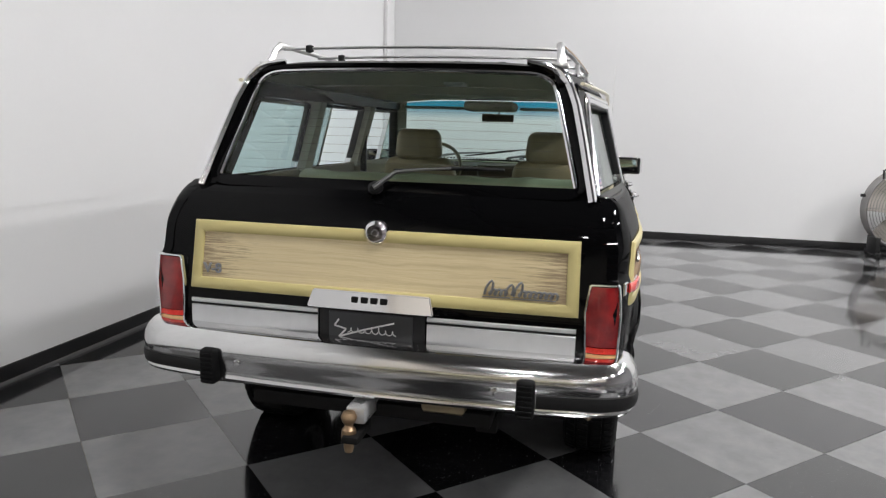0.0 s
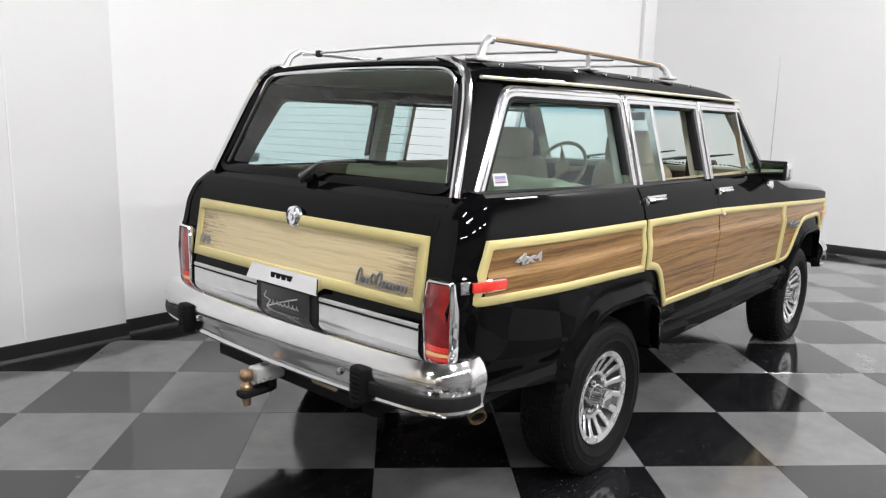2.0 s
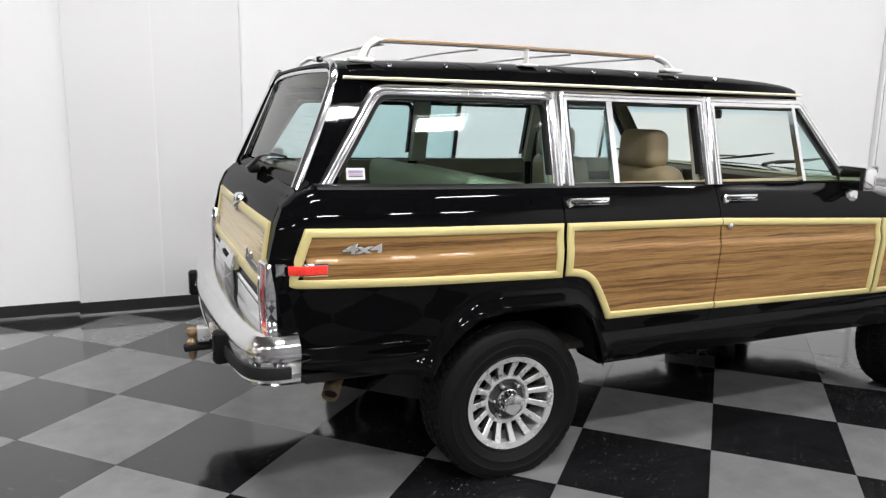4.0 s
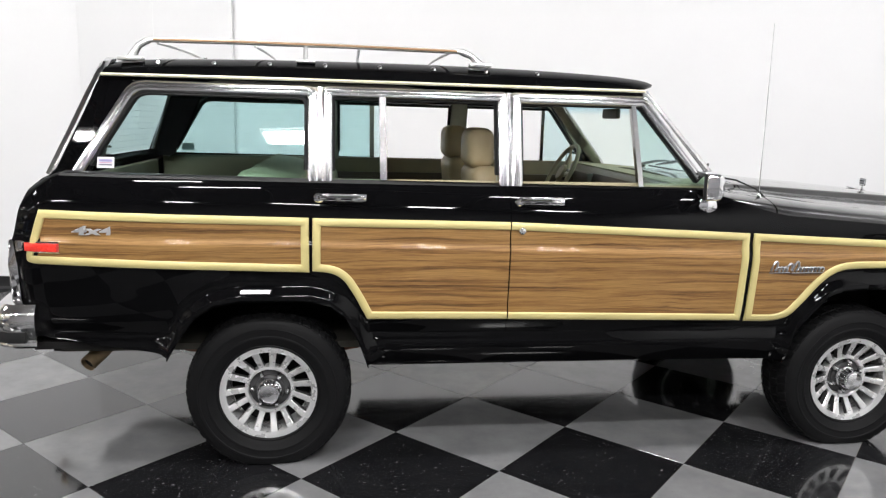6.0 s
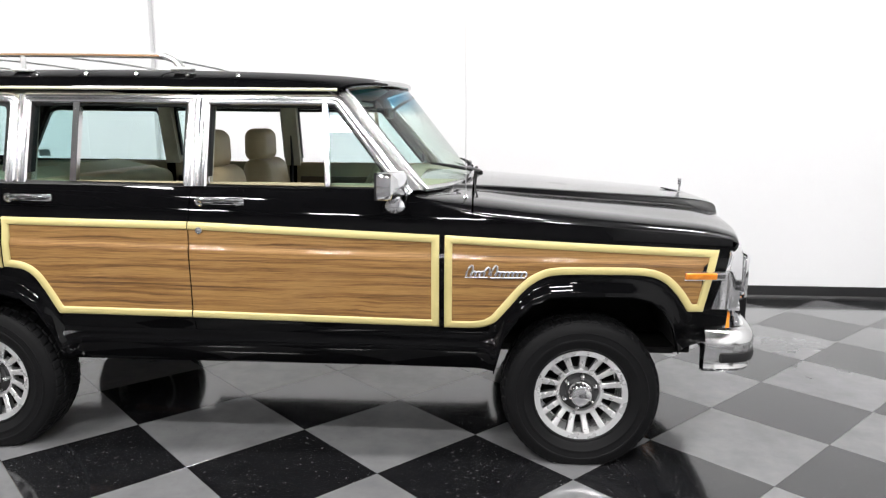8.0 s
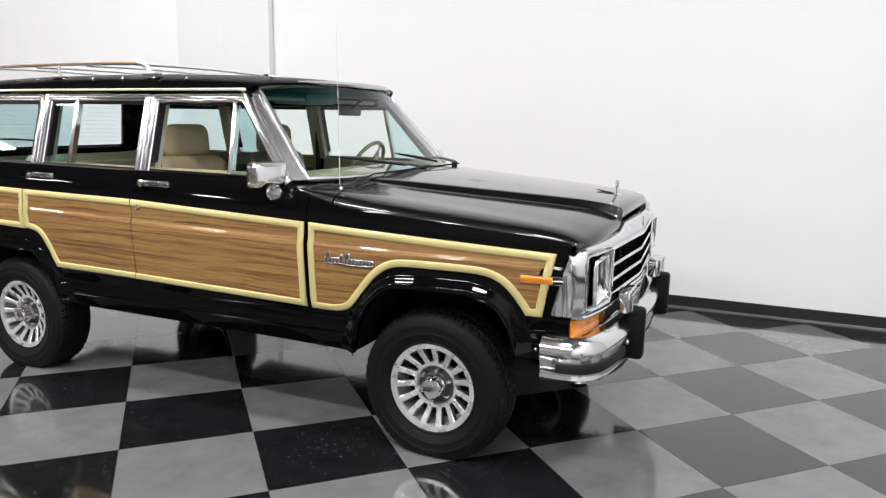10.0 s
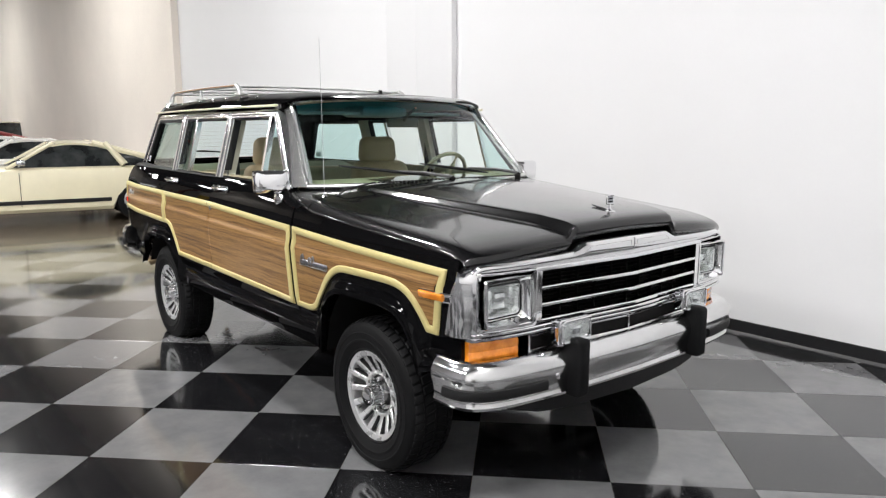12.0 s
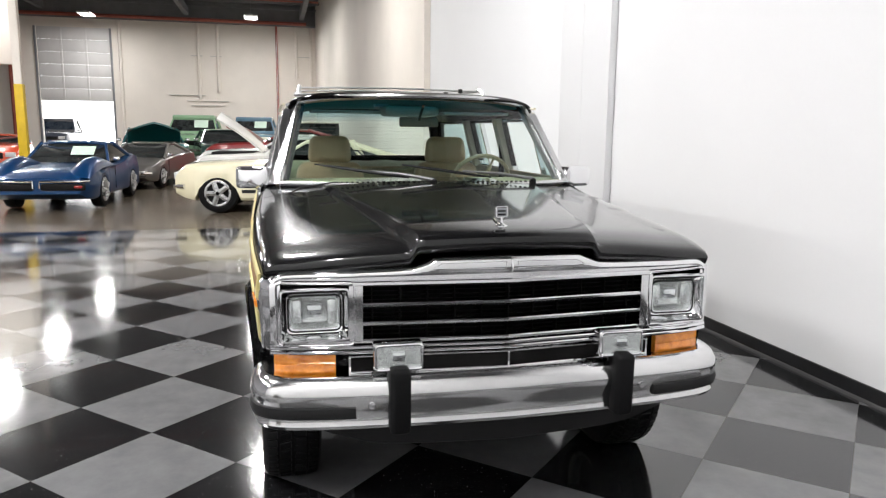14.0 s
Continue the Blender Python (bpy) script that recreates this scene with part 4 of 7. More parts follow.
bm = bmesh.new()
grid(bm, [[on_gate(-0.742 + 1.484 * i / 14, 0.635 + (1.225 - 0.635) * j / 12, 0.006) for i in range(15)] for j in range(13)])
thick(bm, 0.008)
part("gate_skin", bm, BLACK, gate)
bm = bmesh.new()
grid(bm, [[on_gate(-0.70 + 1.40 * i / 14, 0.885 + 0.215 * j / 6, 0.009) for i in range(15)] for j in range(7)])
part("woodgrain_panel", bm, BLOND, gate, "bleached blond woodgrain panel")
bm = bmesh.new()
path = dense([(-0.722, 1.122), (0.722, 1.122), (0.727, 0.866), (-0.727, 0.866)], True, 0.08)
lines = [inset([(-0.722, 1.122), (0.722, 1.122), (0.727, 0.866), (-0.727, 0.866)], w, True) for w in (0, 0.002, 0.008, 0.022, 0.036, 0.042, 0.044)]
rings = []
for i in range(4):
    j = (i + 1) % 4
    for q in range(10):
        rings.append([bm.verts.new(on_gate(l[i][0] + (l[j][0] - l[i][0]) * q / 10, l[i][1] + (l[j][1] - l[i][1]) * q / 10, 0.006 + h)) for l, h in zip(lines, (0, 0.008, 0.012, 0.013, 0.012, 0.008, 0))])
rings.append(rings[0])
skin(bm, rings, False)
part("panel_moulding", bm, YELLOW, gate, "cream-yellow raised moulding")
for s in (-1, 1):
    y0, y1 = 0.205, 0.722
    bm = bmesh.new()
    grid(bm, [[on_gate(s * (y0 + (y1 - y0) * i / 8), z, o) for i in range(9)] for z, o in ((0.688, 0.006), (0.690, 0.012), (0.700, 0.013), (0.703, 0.009), (0.713, 0.009), (0.716, 0.011), (0.800, 0.011), (0.803, 0.008), (0.812, 0.008), (0.815, 0.013), (0.825, 0.013), (0.828, 0.006))])
    strip = part("silver_strip", bm, SILVER, gate, "brushed silver trim strip")
    for z in (0.7085, 0.808):
        bm = bmesh.new()
        grid(bm, [[on_gate(s * (y0 + (y1 - y0) * i / 8), zz, 0.0105) for i in range(9)] for zz in (z - 0.004, z + 0.004)])
        part("black_line", bm, RUBBER, strip)
    bm = boxed(-1.022, -1.0, s * 0.47 - 0.045, s * 0.47 + 0.045, 0.672, 0.690, 0.004)
    part("latch_cover", bm, RUBBER, gate)
# plate recess with a dark dealer plate, bright badge bar over it
bm = boxed(-1.012, -0.995, -0.198, 0.198, 0.655, 0.848, 0.006)
part("plate_recess", bm, RUBBER, gate)
bm = boxed(-1.022, -1.014, -0.158, 0.158, 0.668, 0.828, 0.004)
plate = part("dealer_plate", bm, painted("dark_plate", (0.022, 0.023, 0.026), 0.3, 0.1, 10, 0.02), gate, "dark grey dealer plate with pale script bars")
PALE = painted("pale_print", (0.6, 0.6, 0.6), 0.5, 0.05, 20, 0)


def stroke(bm, pts, w, x):
    """A flat pen stroke on a plane across the car; pts are (y, z)."""
    for a, c in zip(pts, pts[1:]):
        d = Vector((c[0] - a[0], c[1] - a[1]))
        k = Vector((-d.y, d.x)).normalized() * w
        bm.faces.new([bm.verts.new((x, p[0] + e * k.x, p[1] + e * k.y)) for p, e in ((a, 1), (a, -1), (c, -1), (c, 1))])


bm = bmesh.new()
stroke(bm, [(0.118, 0.80), (0.135, 0.775), (0.09, 0.765), (0.118, 0.735), (0.02, 0.768), (-0.09, 0.800)], 0.003, -1.0232)
wave = [2 * math.pi * i / 8 for i in range(57)]
stroke(bm, [(0.085 - 0.182 * i / 56 - 0.006 * math.sin(a), 0.753 + (0.013 if 2 < i // 8 < 5 else 0.009) * (1 - math.cos(a))) for i, a in enumerate(wave)], 0.0018, -1.0232)
stroke(bm, [(0.04, 0.727), (-0.095, 0.727)], 0.004, -1.0232)
part("pale_script", bm, PALE, plate)
bm = bmesh.new()
poly = [(-0.235, 0.842), (-0.218, 0.905), (0.218, 0.905), (0.235, 0.842)]
a = [bm.verts.new((-1.044 if z < 0.87 else -1.026, y, z)) for y, z in poly]
c = [bm.verts.new((-0.99, y, z)) for y, z in poly]
bm.faces.new(a), bm.faces.new(c[::-1])
for i in range(4):
    bm.faces.new((a[i], c[i], c[(i + 1) % 4], a[(i + 1) % 4]))
bmesh.ops.bevel(bm, geom=bm.edges[:], offset=0.004, segments=2, affect="EDGES")
bar = part("badge_bar", bm, CHROME, gate, "polished chrome badge bar")
for k, w in enumerate((0.012, 0.013, 0.013, 0.013)):
    y = 0.055 - k * 0.036
    part("badge_mark", boxed(-1.0385, -1.0335, y - w, y + w, 0.866, 0.890, 0.003, 1), DARK, bar)
bm = lathe(bmesh.new(), [(0.045, 0.012), (0.046, -0.010), (0.040, -0.020), (0.030, -0.026), (0.028, -0.020), (0.014, -0.020), (0.010, -0.024)], on_gate(0, 1.112, 0.006), "x", 24)
part("gate_lock", bm, CHROME, gate, "round chrome tailgate lock")


def raised_text(text, size, place, turn, mat, parent, name, depth=0.003, shear=0.0, wide=1.0):
    """Raised letters of the built-in font, turned into a mesh."""
    cu = bpy.data.curves.new(name, "FONT")
    cu.body, cu.size, cu.extrude, cu.bevel_depth, cu.shear = text, size, depth, size * 0.012, shear
    cu.offset = size * 0.022
    cu.align_x, cu.align_y = "CENTER", "CENTER"
    tmp = new("tmp_text", cu)
    me = bpy.data.meshes.new_from_object(tmp.evaluated_get(bpy.context.evaluated_depsgraph_get()))
    bpy.data.objects.remove(tmp)
    me.name = name
    me.transform(Matrix.Translation(place) @ turn @ Matrix.Diagonal((wide, 1, 1, 1)))
    me.materials.clear()
    me.materials.append(mat)
    ob = new(name, me)
    ob.parent = parent
    return ob


FROM_REAR = Matrix(((0, 0, -1, 0), (-1, 0, 0, 0), (0, 1, 0, 0), (0, 0, 0, 1)))
FROM_RIGHT = Matrix(((1, 0, 0, 0), (0, 0, -1, 0), (0, 1, 0, 0), (0, 0, 0, 1)))
FROM_LEFT = Matrix(((-1, 0, 0, 0), (0, 0, 1, 0), (0, 1, 0, 0), (0, 0, 0, 1)))
tagged(raised_text("V-8", 0.050, on_gate(0.638, 0.943, 0.012), FROM_REAR, GREYPLATE, gate, "badge"), "chrome V-8 badge")
for s, turn in ((-1, FROM_RIGHT), (1, FROM_LEFT)):
    tagged(raised_text("4x4", 0.048, (-0.655, s * (side_y(-0.655, 1.04) + 0.006), 1.038), turn, ALLOY, wagon, "badge", 0.004, 0.15, 2.15), "pewter 4x4 badge")


def script_badge(parent, at, along, length, up=0.05):
    """A model-name script, drawn as plain joined strokes without letters."""
    bm = bmesh.new()
    at, along = Vector(at), Vector(along)
    tall = {0: 1.0, 5: 1.0, 4: 0.8}
    n = 13
    pts = []
    for i in range(n * 10 + 1):
        k, a = i // 10, 2 * math.pi * i / 10
        if k == 5 and i % 10 == 0 and pts:
            tube(bm, pts, 0.0046, 6)
            pts = []
        h = 0.5 * up * tall.get(k, 0.42) * (1 - math.cos(a))
        gap = 0.012 if k >= 5 else 0.0
        pts.append(at + along * (gap + (length - 0.012) * i / (n * 10) - 0.0065 * math.sin(a) + 0.30 * h) + Vector((0, 0, h)))
    tube(bm, pts, 0.0046, 6)
    for f, g in ((-0.03, 0.36), (0.40, 1.0)):
        tube(bm, [at + along * length * f + Vector((0, 0, -0.008)), at + along * length * g + Vector((0, 0, -0.006))], 0.0024, 6)
    return part("script_badge", bm, GREYPLATE, parent, "pewter script badge, plain strokes")


script_badge(gate, on_gate(-0.405, 0.925, 0.014), (0, -1, 0), 0.245)
for s in (-1, 1):
    x0 = 2.245 if s < 0 else 2.50
    script_badge(wagon, (x0, s * (side_y(2.35, 0.89) + 0.008), 0.875 if s < 0 else 0.865), (-s, 0, 0), 0.25, 0.045)

# tail lamps with chrome bezels
for s in (-1, 1):
    poly = [(0.764, 0.991), (0.852, 0.992), (0.860, 0.984), (0.869, 0.890), (0.865, 0.712), (0.850, 0.690), (0.764, 0.690), (0.752, 0.708), (0.743, 0.890), (0.756, 0.983)]
    bm = bmesh.new()
    lines = [(inset(poly, w, True), o) for w, o in ((0, -0.014), (0.0, 0.016), (0.003, 0.022), (0.008, 0.022), (0.011, 0.014))]

    def lamp_at(y, z, o):
        return (-0.978 - o + 0.13 * max(0, y - 0.80) - 0.012 * math.cos((z - 0.84) * 8), s * y, z)
    rings = [[bm.verts.new(lamp_at(*l[i], o)) for l, o in lines] for i in range(len(poly))]
    skin(bm, rings + [rings[0]], False)
    lamp = part("tail_lamp", bm, CHROME, wagon, "chrome tail lamp bezel")
    bm = bmesh.new()
    inner = inset(poly, 0.010, True)
    for (lo, hi), mat, nm in (((0.775, 0.98), RED, "upper_lens"), ((0.752, 0.772), REDLIT, "reflector"), ((0.735, 0.749), painted("pale_amber", (0.8, 0.45, 0.2), 0.2, 0.05, 30, 0, coat=1.0), "clear_strip"), ((0.70, 0.732), REDLIT, "lower_lens")):
        bm = bmesh.new()
        rows = []
        for k in range(7):
            z = lo + (hi - lo) * k / 6
            z = max(min(q[1] for q in inner) + 1e-4, min(max(q[1] for q in inner[:1]) - 1e-4, z))
            ys = []
            for (ya, za), (yb, zb) in zip(inner, inner[1:] + inner[:1]):
                if min(za, zb) <= z <= max(za, zb) and abs(zb - za) > 1e-9:
                    ys.append(ya + (yb - ya) * (z - za) / (zb - za))
            rows.append([lamp_at(min(ys) + (max(ys) - min(ys)) * q / 4, z, 0.015 + 0.007 * (1 - (q / 2 - 1) ** 2)) for q in range(5)])
        grid(bm, rows)
        thick(bm, 0.004)
        part(nm, bm, mat, lamp)

# rear window
def back_glass(u, v, out=0.0):
    hw = 0.690 + (0.580 - 0.690) * v
    z = 1.288 + (1.688 - 1.288) * v + 0.012 * (1 - u * u) * v
    x = -0.822 + (-0.660 + 0.822) * v - 0.022 * (1 - u * u)
    return (x - out * 0.9, hw * u, z + out * 0.35)


bm = bmesh.new()
grid(bm, [[back_glass(-0.98 + 1.96 * i / 14, 0.02 + 0.96 * j / 8) for i in range(15)] for j in range(9)])
rear_window = part("rear_window", bm, GLASS, wagon, "tinted rear window with heater lines")
bm = bmesh.new()
loop = [(-1.0, 0.0)] + rounded([(-1, 0), (-1, 1), (1, 1), (1, 0)], 0.16, 6)[7:21] + [(1.0, 0.0)]
tube(bm, [back_glass(u, v, 0.004) for u, v in dense(loop, False, 0.08)], 0.012, 8, 0.75)
part("window_moulding", bm, SATIN, rear_window, "chrome moulding")
bm = bmesh.new()
# black frame round the rear window: header and pillars
outer = [(-0.752, 1.25), (0.752, 1.25), (0.662, 1.65), (0.60, 1.722), (-0.60, 1.722), (-0.662, 1.65)]
o_loop = dense(rounded(outer, 0.12, 6), True, 0.05)
frame_rows = []
bm = bmesh.new()
for y, z in o_loop:
    c = Vector((0.0, 1.48))
    v = (z - 1.288) / 0.4
    vv = max(0.0, min(1.0, v))
    hw = (0.690 + (0.580 - 0.690) * vv)
    inner_y = max(-hw, min(hw, y))
    px, py, pz = back_glass(inner_y / hw, vv, 0.002)
    ox = lerp(z, [(1.25, -0.862), (1.66, -0.688), (1.72, -0.664)])
    frame_rows.append([bm.verts.new((px, py, pz)), bm.verts.new(((px + ox) / 2 - 0.006, (py + y) / 2, (pz + z) / 2)), bm.verts.new((ox, y, z))])
skin(bm, frame_rows + [frame_rows[0]], False)
part("window_surround", bm, BLACK, rear_window)
HEATER = painted("heater_wire", (0.20, 0.17, 0.14), 0.6, 0.1, 20, 0)
for k in range(11):
    v = 0.08 + k * 0.078
    bm = bmesh.new()
    tube(bm, [back_glass(-0.93 + 1.86 * i / 10, v, -0.003) for i in range(11)], 0.0006, 4)
    part("heater_line", bm, HEATER, rear_window)
# wiper: pivot, arm, blade lying low on the glass
wiper = part("rear_wiper", lathe(bmesh.new(), [(0.024, 0.02), (0.024, -0.02), (0.012, -0.03)], (-0.885, 0.03, 1.266), "x", 14), RUBBER, wagon, "black rear wiper")
arm_line = [(-0.912, 0.03, 1.268)] + [back_glass(u, v, 0.040) for u, v in ((-0.06, 0.055), (-0.20, 0.085), (-0.36, 0.105))]
part("wiper_arm", tube(bmesh.new(), arm_line, [0.017, 0.013, 0.009, 0.006], 8, 0.6), WIPERGREY, wiper, "satin metal wiper arm")
bm = bmesh.new()
tube(bm, [back_glass(u, v, 0.018) for u, v in ((-0.04, 0.085), (-0.22, 0.105), (-0.44, 0.120), (-0.64, 0.125))], 0.006, 6)
tube(bm, [back_glass(u, v, 0.030) for u, v in ((-0.16, 0.095), (-0.36, 0.115), (-0.54, 0.122))], [0.003, 0.007, 0.003], 6)
part("wiper_blade", bm, RUBBER, wiper)

# ---------------------------------------------------------------- wheels
TYRE_R, HUB_Z, RIM_R, WHEEL_Y = 0.354, 0.325, 0.209, 0.784


def wheel_set():
    bm = bmesh.new()
    lathe(bm, [(0.180, 0.086), (0.183, 0.095), (0.197, 0.099), (RIM_R, 0.101), (0.215, 0.094), (0.214, 0.086), (0.205, 0.082), (0.190, 0.078), (0.186, 0.060), (0.182, 0.0), (0.184, -0.09), (0.205, -0.10)], (0, 0, 0), "y", 48, True)
    w = new("wheel", finish("wheel", bm, ALLOY))
    w.parent = wagon
    tagged(w, "polished alloy wheel with fifteen spokes")
    def settled(bm):
        """Lets the tyre sit flat on the floor and bulge beside the contact patch."""
        for v in bm.verts:
            low = -HUB_Z + 0.003 * max(0.0, abs(v.co.y) - 0.085) / 0.03
            if v.co.z < low:
                v.co.z = low
            near_floor = max(0.0, min(1.0, (-0.20 - v.co.z) / 0.12))
            if abs(v.co.y) > 0.09:
                v.co.y += math.copysign(0.007 * near_floor, v.co.y)
        return bm

    bm = bmesh.new()
    lathe(bm, [(0.205, 0.098), (0.212, 0.107), (0.216, 0.108), (0.219, 0.106), (0.234, 0.115), (0.252, 0.119), (0.254, 0.1205), (0.262, 0.1205), (0.264, 0.119), (0.286, 0.120), (0.288, 0.1215), (0.294, 0.1215), (0.296, 0.119),
               (0.316, 0.114), (0.332, 0.105), (0.343, 0.090), (TYRE_R - 0.006, 0.064), (TYRE_R - 0.004, 0.0),
               (TYRE_R - 0.006, -0.064), (0.343, -0.090), (0.332, -0.105), (0.300, -0.118), (0.234, -0.116), (0.205, -0.098)], (0, 0, 0), "y", 72, True)
    part("tyre", settled(bm), TYRE, w, "black all-terrain tyre with worn shoulders", 25)
    bm = bmesh.new()
    for k in range(52):
        a = 2 * math.pi * k / 52
        for side in (1, -1):
            lug = bmesh.new()
            box(lug, 0.330, TYRE_R - 0.001, 0.062, 0.100, -0.0165, 0.0165, 0.003, 1)
            box(lug, 0.335, TYRE_R, 0.006, 0.054, 0.004, 0.038, 0.003, 1)
            for v in lug.verts:
                if v.co.y > 0.09:
                    v.co.x -= 0.010
                v.co.z += 0.22 * (v.co.y - 0.06)
            turn = Matrix.Rotation(a + (0.06 if side < 0 else 0), 4, "Y") @ Matrix.Diagonal((1, side, 1, 1))
            bmesh.ops.transform(lug, matrix=turn, verts=lug.verts[:])
            me = bpy.data.meshes.new("lug")
            lug.to_mesh(me)
            lug.free()
            bm.from_mesh(me)
            bpy.data.meshes.remove(me)
    tagged(part("tread", settled(bm), TYRE, w), kind="stuff")
    part("brake_drum", lathe(bmesh.new(), [(0.02, 0.008), (0.15, 0.006), (0.170, -0.005), (0.170, -0.05)], (0, 0, 0), "y", 32), DARK, w)
    for k in range(15):
        a = 2 * math.pi * (k + 0.5) / 15
        bm = bmesh.new()
        sec = []
        for r, half, y in ((0.098, 0.0150, 0.058), (0.115, 0.0130, 0.063), (0.14, 0.0135, 0.073), (0.165, 0.0150, 0.086), (0.190, 0.0170, 0.096)):
            sec.append([(r, y - 0.03, -half), (r, y - 0.004, -half), (r, y, -half * 0.7), (r, y, half * 0.7), (r, y - 0.004, half), (r, y - 0.03, half)])
        skin(bm, [[bm.verts.new(p) for p in ring] for ring in sec], True, True)
        bmesh.ops.rotate(bm, cent=(0, 0, 0), matrix=Matrix.Rotation(a, 3, "Y"), verts=bm.verts[:])
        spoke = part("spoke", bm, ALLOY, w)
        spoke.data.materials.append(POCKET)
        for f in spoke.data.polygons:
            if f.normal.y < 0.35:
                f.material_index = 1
    part("hub_face", lathe(bmesh.new(), [(0.088, 0.036), (0.091, 0.056), (0.096, 0.0605), (0.105, 0.061), (0.108, 0.055), (0.110, 0.02)], (0, 0, 0), "y", 40, True), ALLOY, w, "machined hub ring")
    part("hub_recess", lathe(bmesh.new(), [(0.02, 0.044), (0.062, 0.044), (0.064, 0.038), (0.089, 0.037)], (0, 0, 0), "y", 32), POCKET, w, "dark recess round the wheel nuts")
    part("hub_cap", lathe(bmesh.new(), [(0.006, 0.128), (0.030, 0.128), (0.042, 0.125), (0.045, 0.119), (0.044, 0.112), (0.042, 0.108), (0.044, 0.070), (0.052, 0.066), (0.055, 0.044)], (0, 0, 0), "y", 28), CHROME, w, "chrome hub cap")
    for k in range(14):
        a = 2 * math.pi * k / 14
        part("hub_flute", tube(bmesh.new(), [(0.044 * math.cos(a), 0.107, 0.044 * math.sin(a)), (0.046 * math.cos(a), 0.072, 0.046 * math.sin(a))], 0.004, 6), CHROME, w)
    for k in range(6):
        a = 2 * math.pi * k / 6 + 0.3
        part("lug_nut", lathe(bmesh.new(), [(0.004, 0.078), (0.009, 0.075), (0.011, 0.066), (0.012, 0.046)], (0.073 * math.cos(a), 0, 0.073 * math.sin(a)), "y", 6), CHROME, w)
    return w


wheel = wheel_set()
wheel.matrix_basis = pose(0.015, -WHEEL_Y, HUB_Z, 0, 12, 180)
front_wheel = copy_thing(wheel, pose(2.760, -WHEEL_Y, HUB_Z, 0, 40, 180))
for rolled, turn in ((wheel, 12), (front_wheel, 40)):
    for child in rolled.children:
        if child.name.startswith(("tyre", "tread")):
            child.matrix_basis = pose(0, 0, 0, 0, -turn, 0)
for x in (0.0, 2.760):
    far = copy_thing(wheel, pose(x, WHEEL_Y, HUB_Z))
    for child in far.children:
        if child.name.startswith(("tyre", "tread")):
            child.matrix_basis = pose(0, 0, 0)

# ---------------------------------------------------------------- underbody
part("floor_pan", boxed(-0.92, 3.2, -0.70, 0.70, 0.47, 0.50), DARK, wagon)
for s in (-1, 1):
    part("chassis_rail", boxed(-0.95, 3.35, s * 0.42 - 0.04, s * 0.42 + 0.04, 0.395, 0.47, 0.01), DARK, wagon)
    part("rocker", boxed(0.45, 2.36, min(s * 0.70, s * 0.885), max(s * 0.70, s * 0.885), 0.44, 0.50, 0.015), BLACK, wagon)
    part("leaf_spring", tube(bmesh.new(), [(-0.62, s * 0.53, 0.47), (-0.25, s * 0.53, 0.40), (0.0, s * 0.53, 0.385), (0.3, s * 0.53, 0.41), (0.62, s * 0.53, 0.47)], 0.022, 6, 0.9), RUST, wagon, "rusty leaf spring")
    part("rear_filler", boxed(-0.93, -0.38, min(s * 0.5, s * 0.86), max(s * 0.5, s * 0.86), 0.53, 0.56), DARK, wagon)
for x in (0.0, 2.76):
    part("axle", tube(bmesh.new(), [(x, -0.70, HUB_Z), (x, -0.25, HUB_Z), (x, -0.12, HUB_Z), (x, 0.12, HUB_Z), (x, 0.25, HUB_Z), (x, 0.70, HUB_Z)], [0.05, 0.045, 0.11, 0.11, 0.045, 0.05], 14), DARK, wagon)
part("engine_bulk", boxed(2.3, 3.3, -0.42, 0.42, 0.42, 0.95, 0.05), DARK, wagon)
part("fuel_tank", boxed(-0.85, -0.40, -0.45, 0.45, 0.42, 0.56, 0.03), DARK, wagon)
tip = [(-0.60, -0.56, 0.56), (-0.66, -0.65, 0.53), (-0.72, -0.735, 0.468), (-0.752, -0.795, 0.438)]
bm = tube(bmesh.new(), tip, 0.034, 16, 1.0, False)
thick(bm, 0.004)
part("exhaust_pipe", bm, painted("sooty_steel", (0.25, 0.185, 0.11), 0.45, 0.3, 20, 0.1, metal=0.8), wagon, "sooty bronze-coloured exhaust tip")
part("exhaust_core", tube(bmesh.new(), tip[:-1] + [(-0.744, -0.782, 0.445)], 0.028, 12), DARK, wagon)
# tow hitch: receiver, draw bar, ball
hitch = part("tow_hitch", boxed(-1.05, -0.90, -0.45, 0.45, 0.455, 0.51, 0.01), DARK, wagon, "black tow hitch with a worn ball")
part("draw_bar", boxed(-1.175, -1.0, -0.035, 0.035, 0.475, 0.535, 0.008), ALLOY, hitch)
bm = boxed(-1.235, -1.09, -0.03, 0.03, 0.425, 0.452, 0.008)
box(bm, -1.12, -1.08, -0.028, 0.028, 0.43, 0.52, 0.006)
part("ball_mount", bm, DARK, hitch)
bm = lathe(bmesh.new(), [(0.014, -0.07), (0.018, -0.055), (0.018, -0.03), (0.026, -0.028), (0.026, 0.0), (0.024, 0.012), (0.016, 0.02), (0.014, 0.03), (0.022, 0.038), (0.027, 0.052), (0.027, 0.060), (0.020, 0.074), (0.006, 0.080)], (-1.195, 0.015, 0.452), "z", 20)
part("tow_ball", bm, painted("worn_brass_steel", (0.38, 0.26, 0.16), 0.35, 0.3, 40, 0.05, metal=0.9), hitch, "worn bronze-coloured tow ball")
part("wiring_plug", boxed(-1.05, -1.0, -0.36, -0.20, 0.485, 0.53, 0.01), painted("dusty_plastic", (0.25, 0.2, 0.12), 0.7, 0.2, 20, 0.05), hitch)

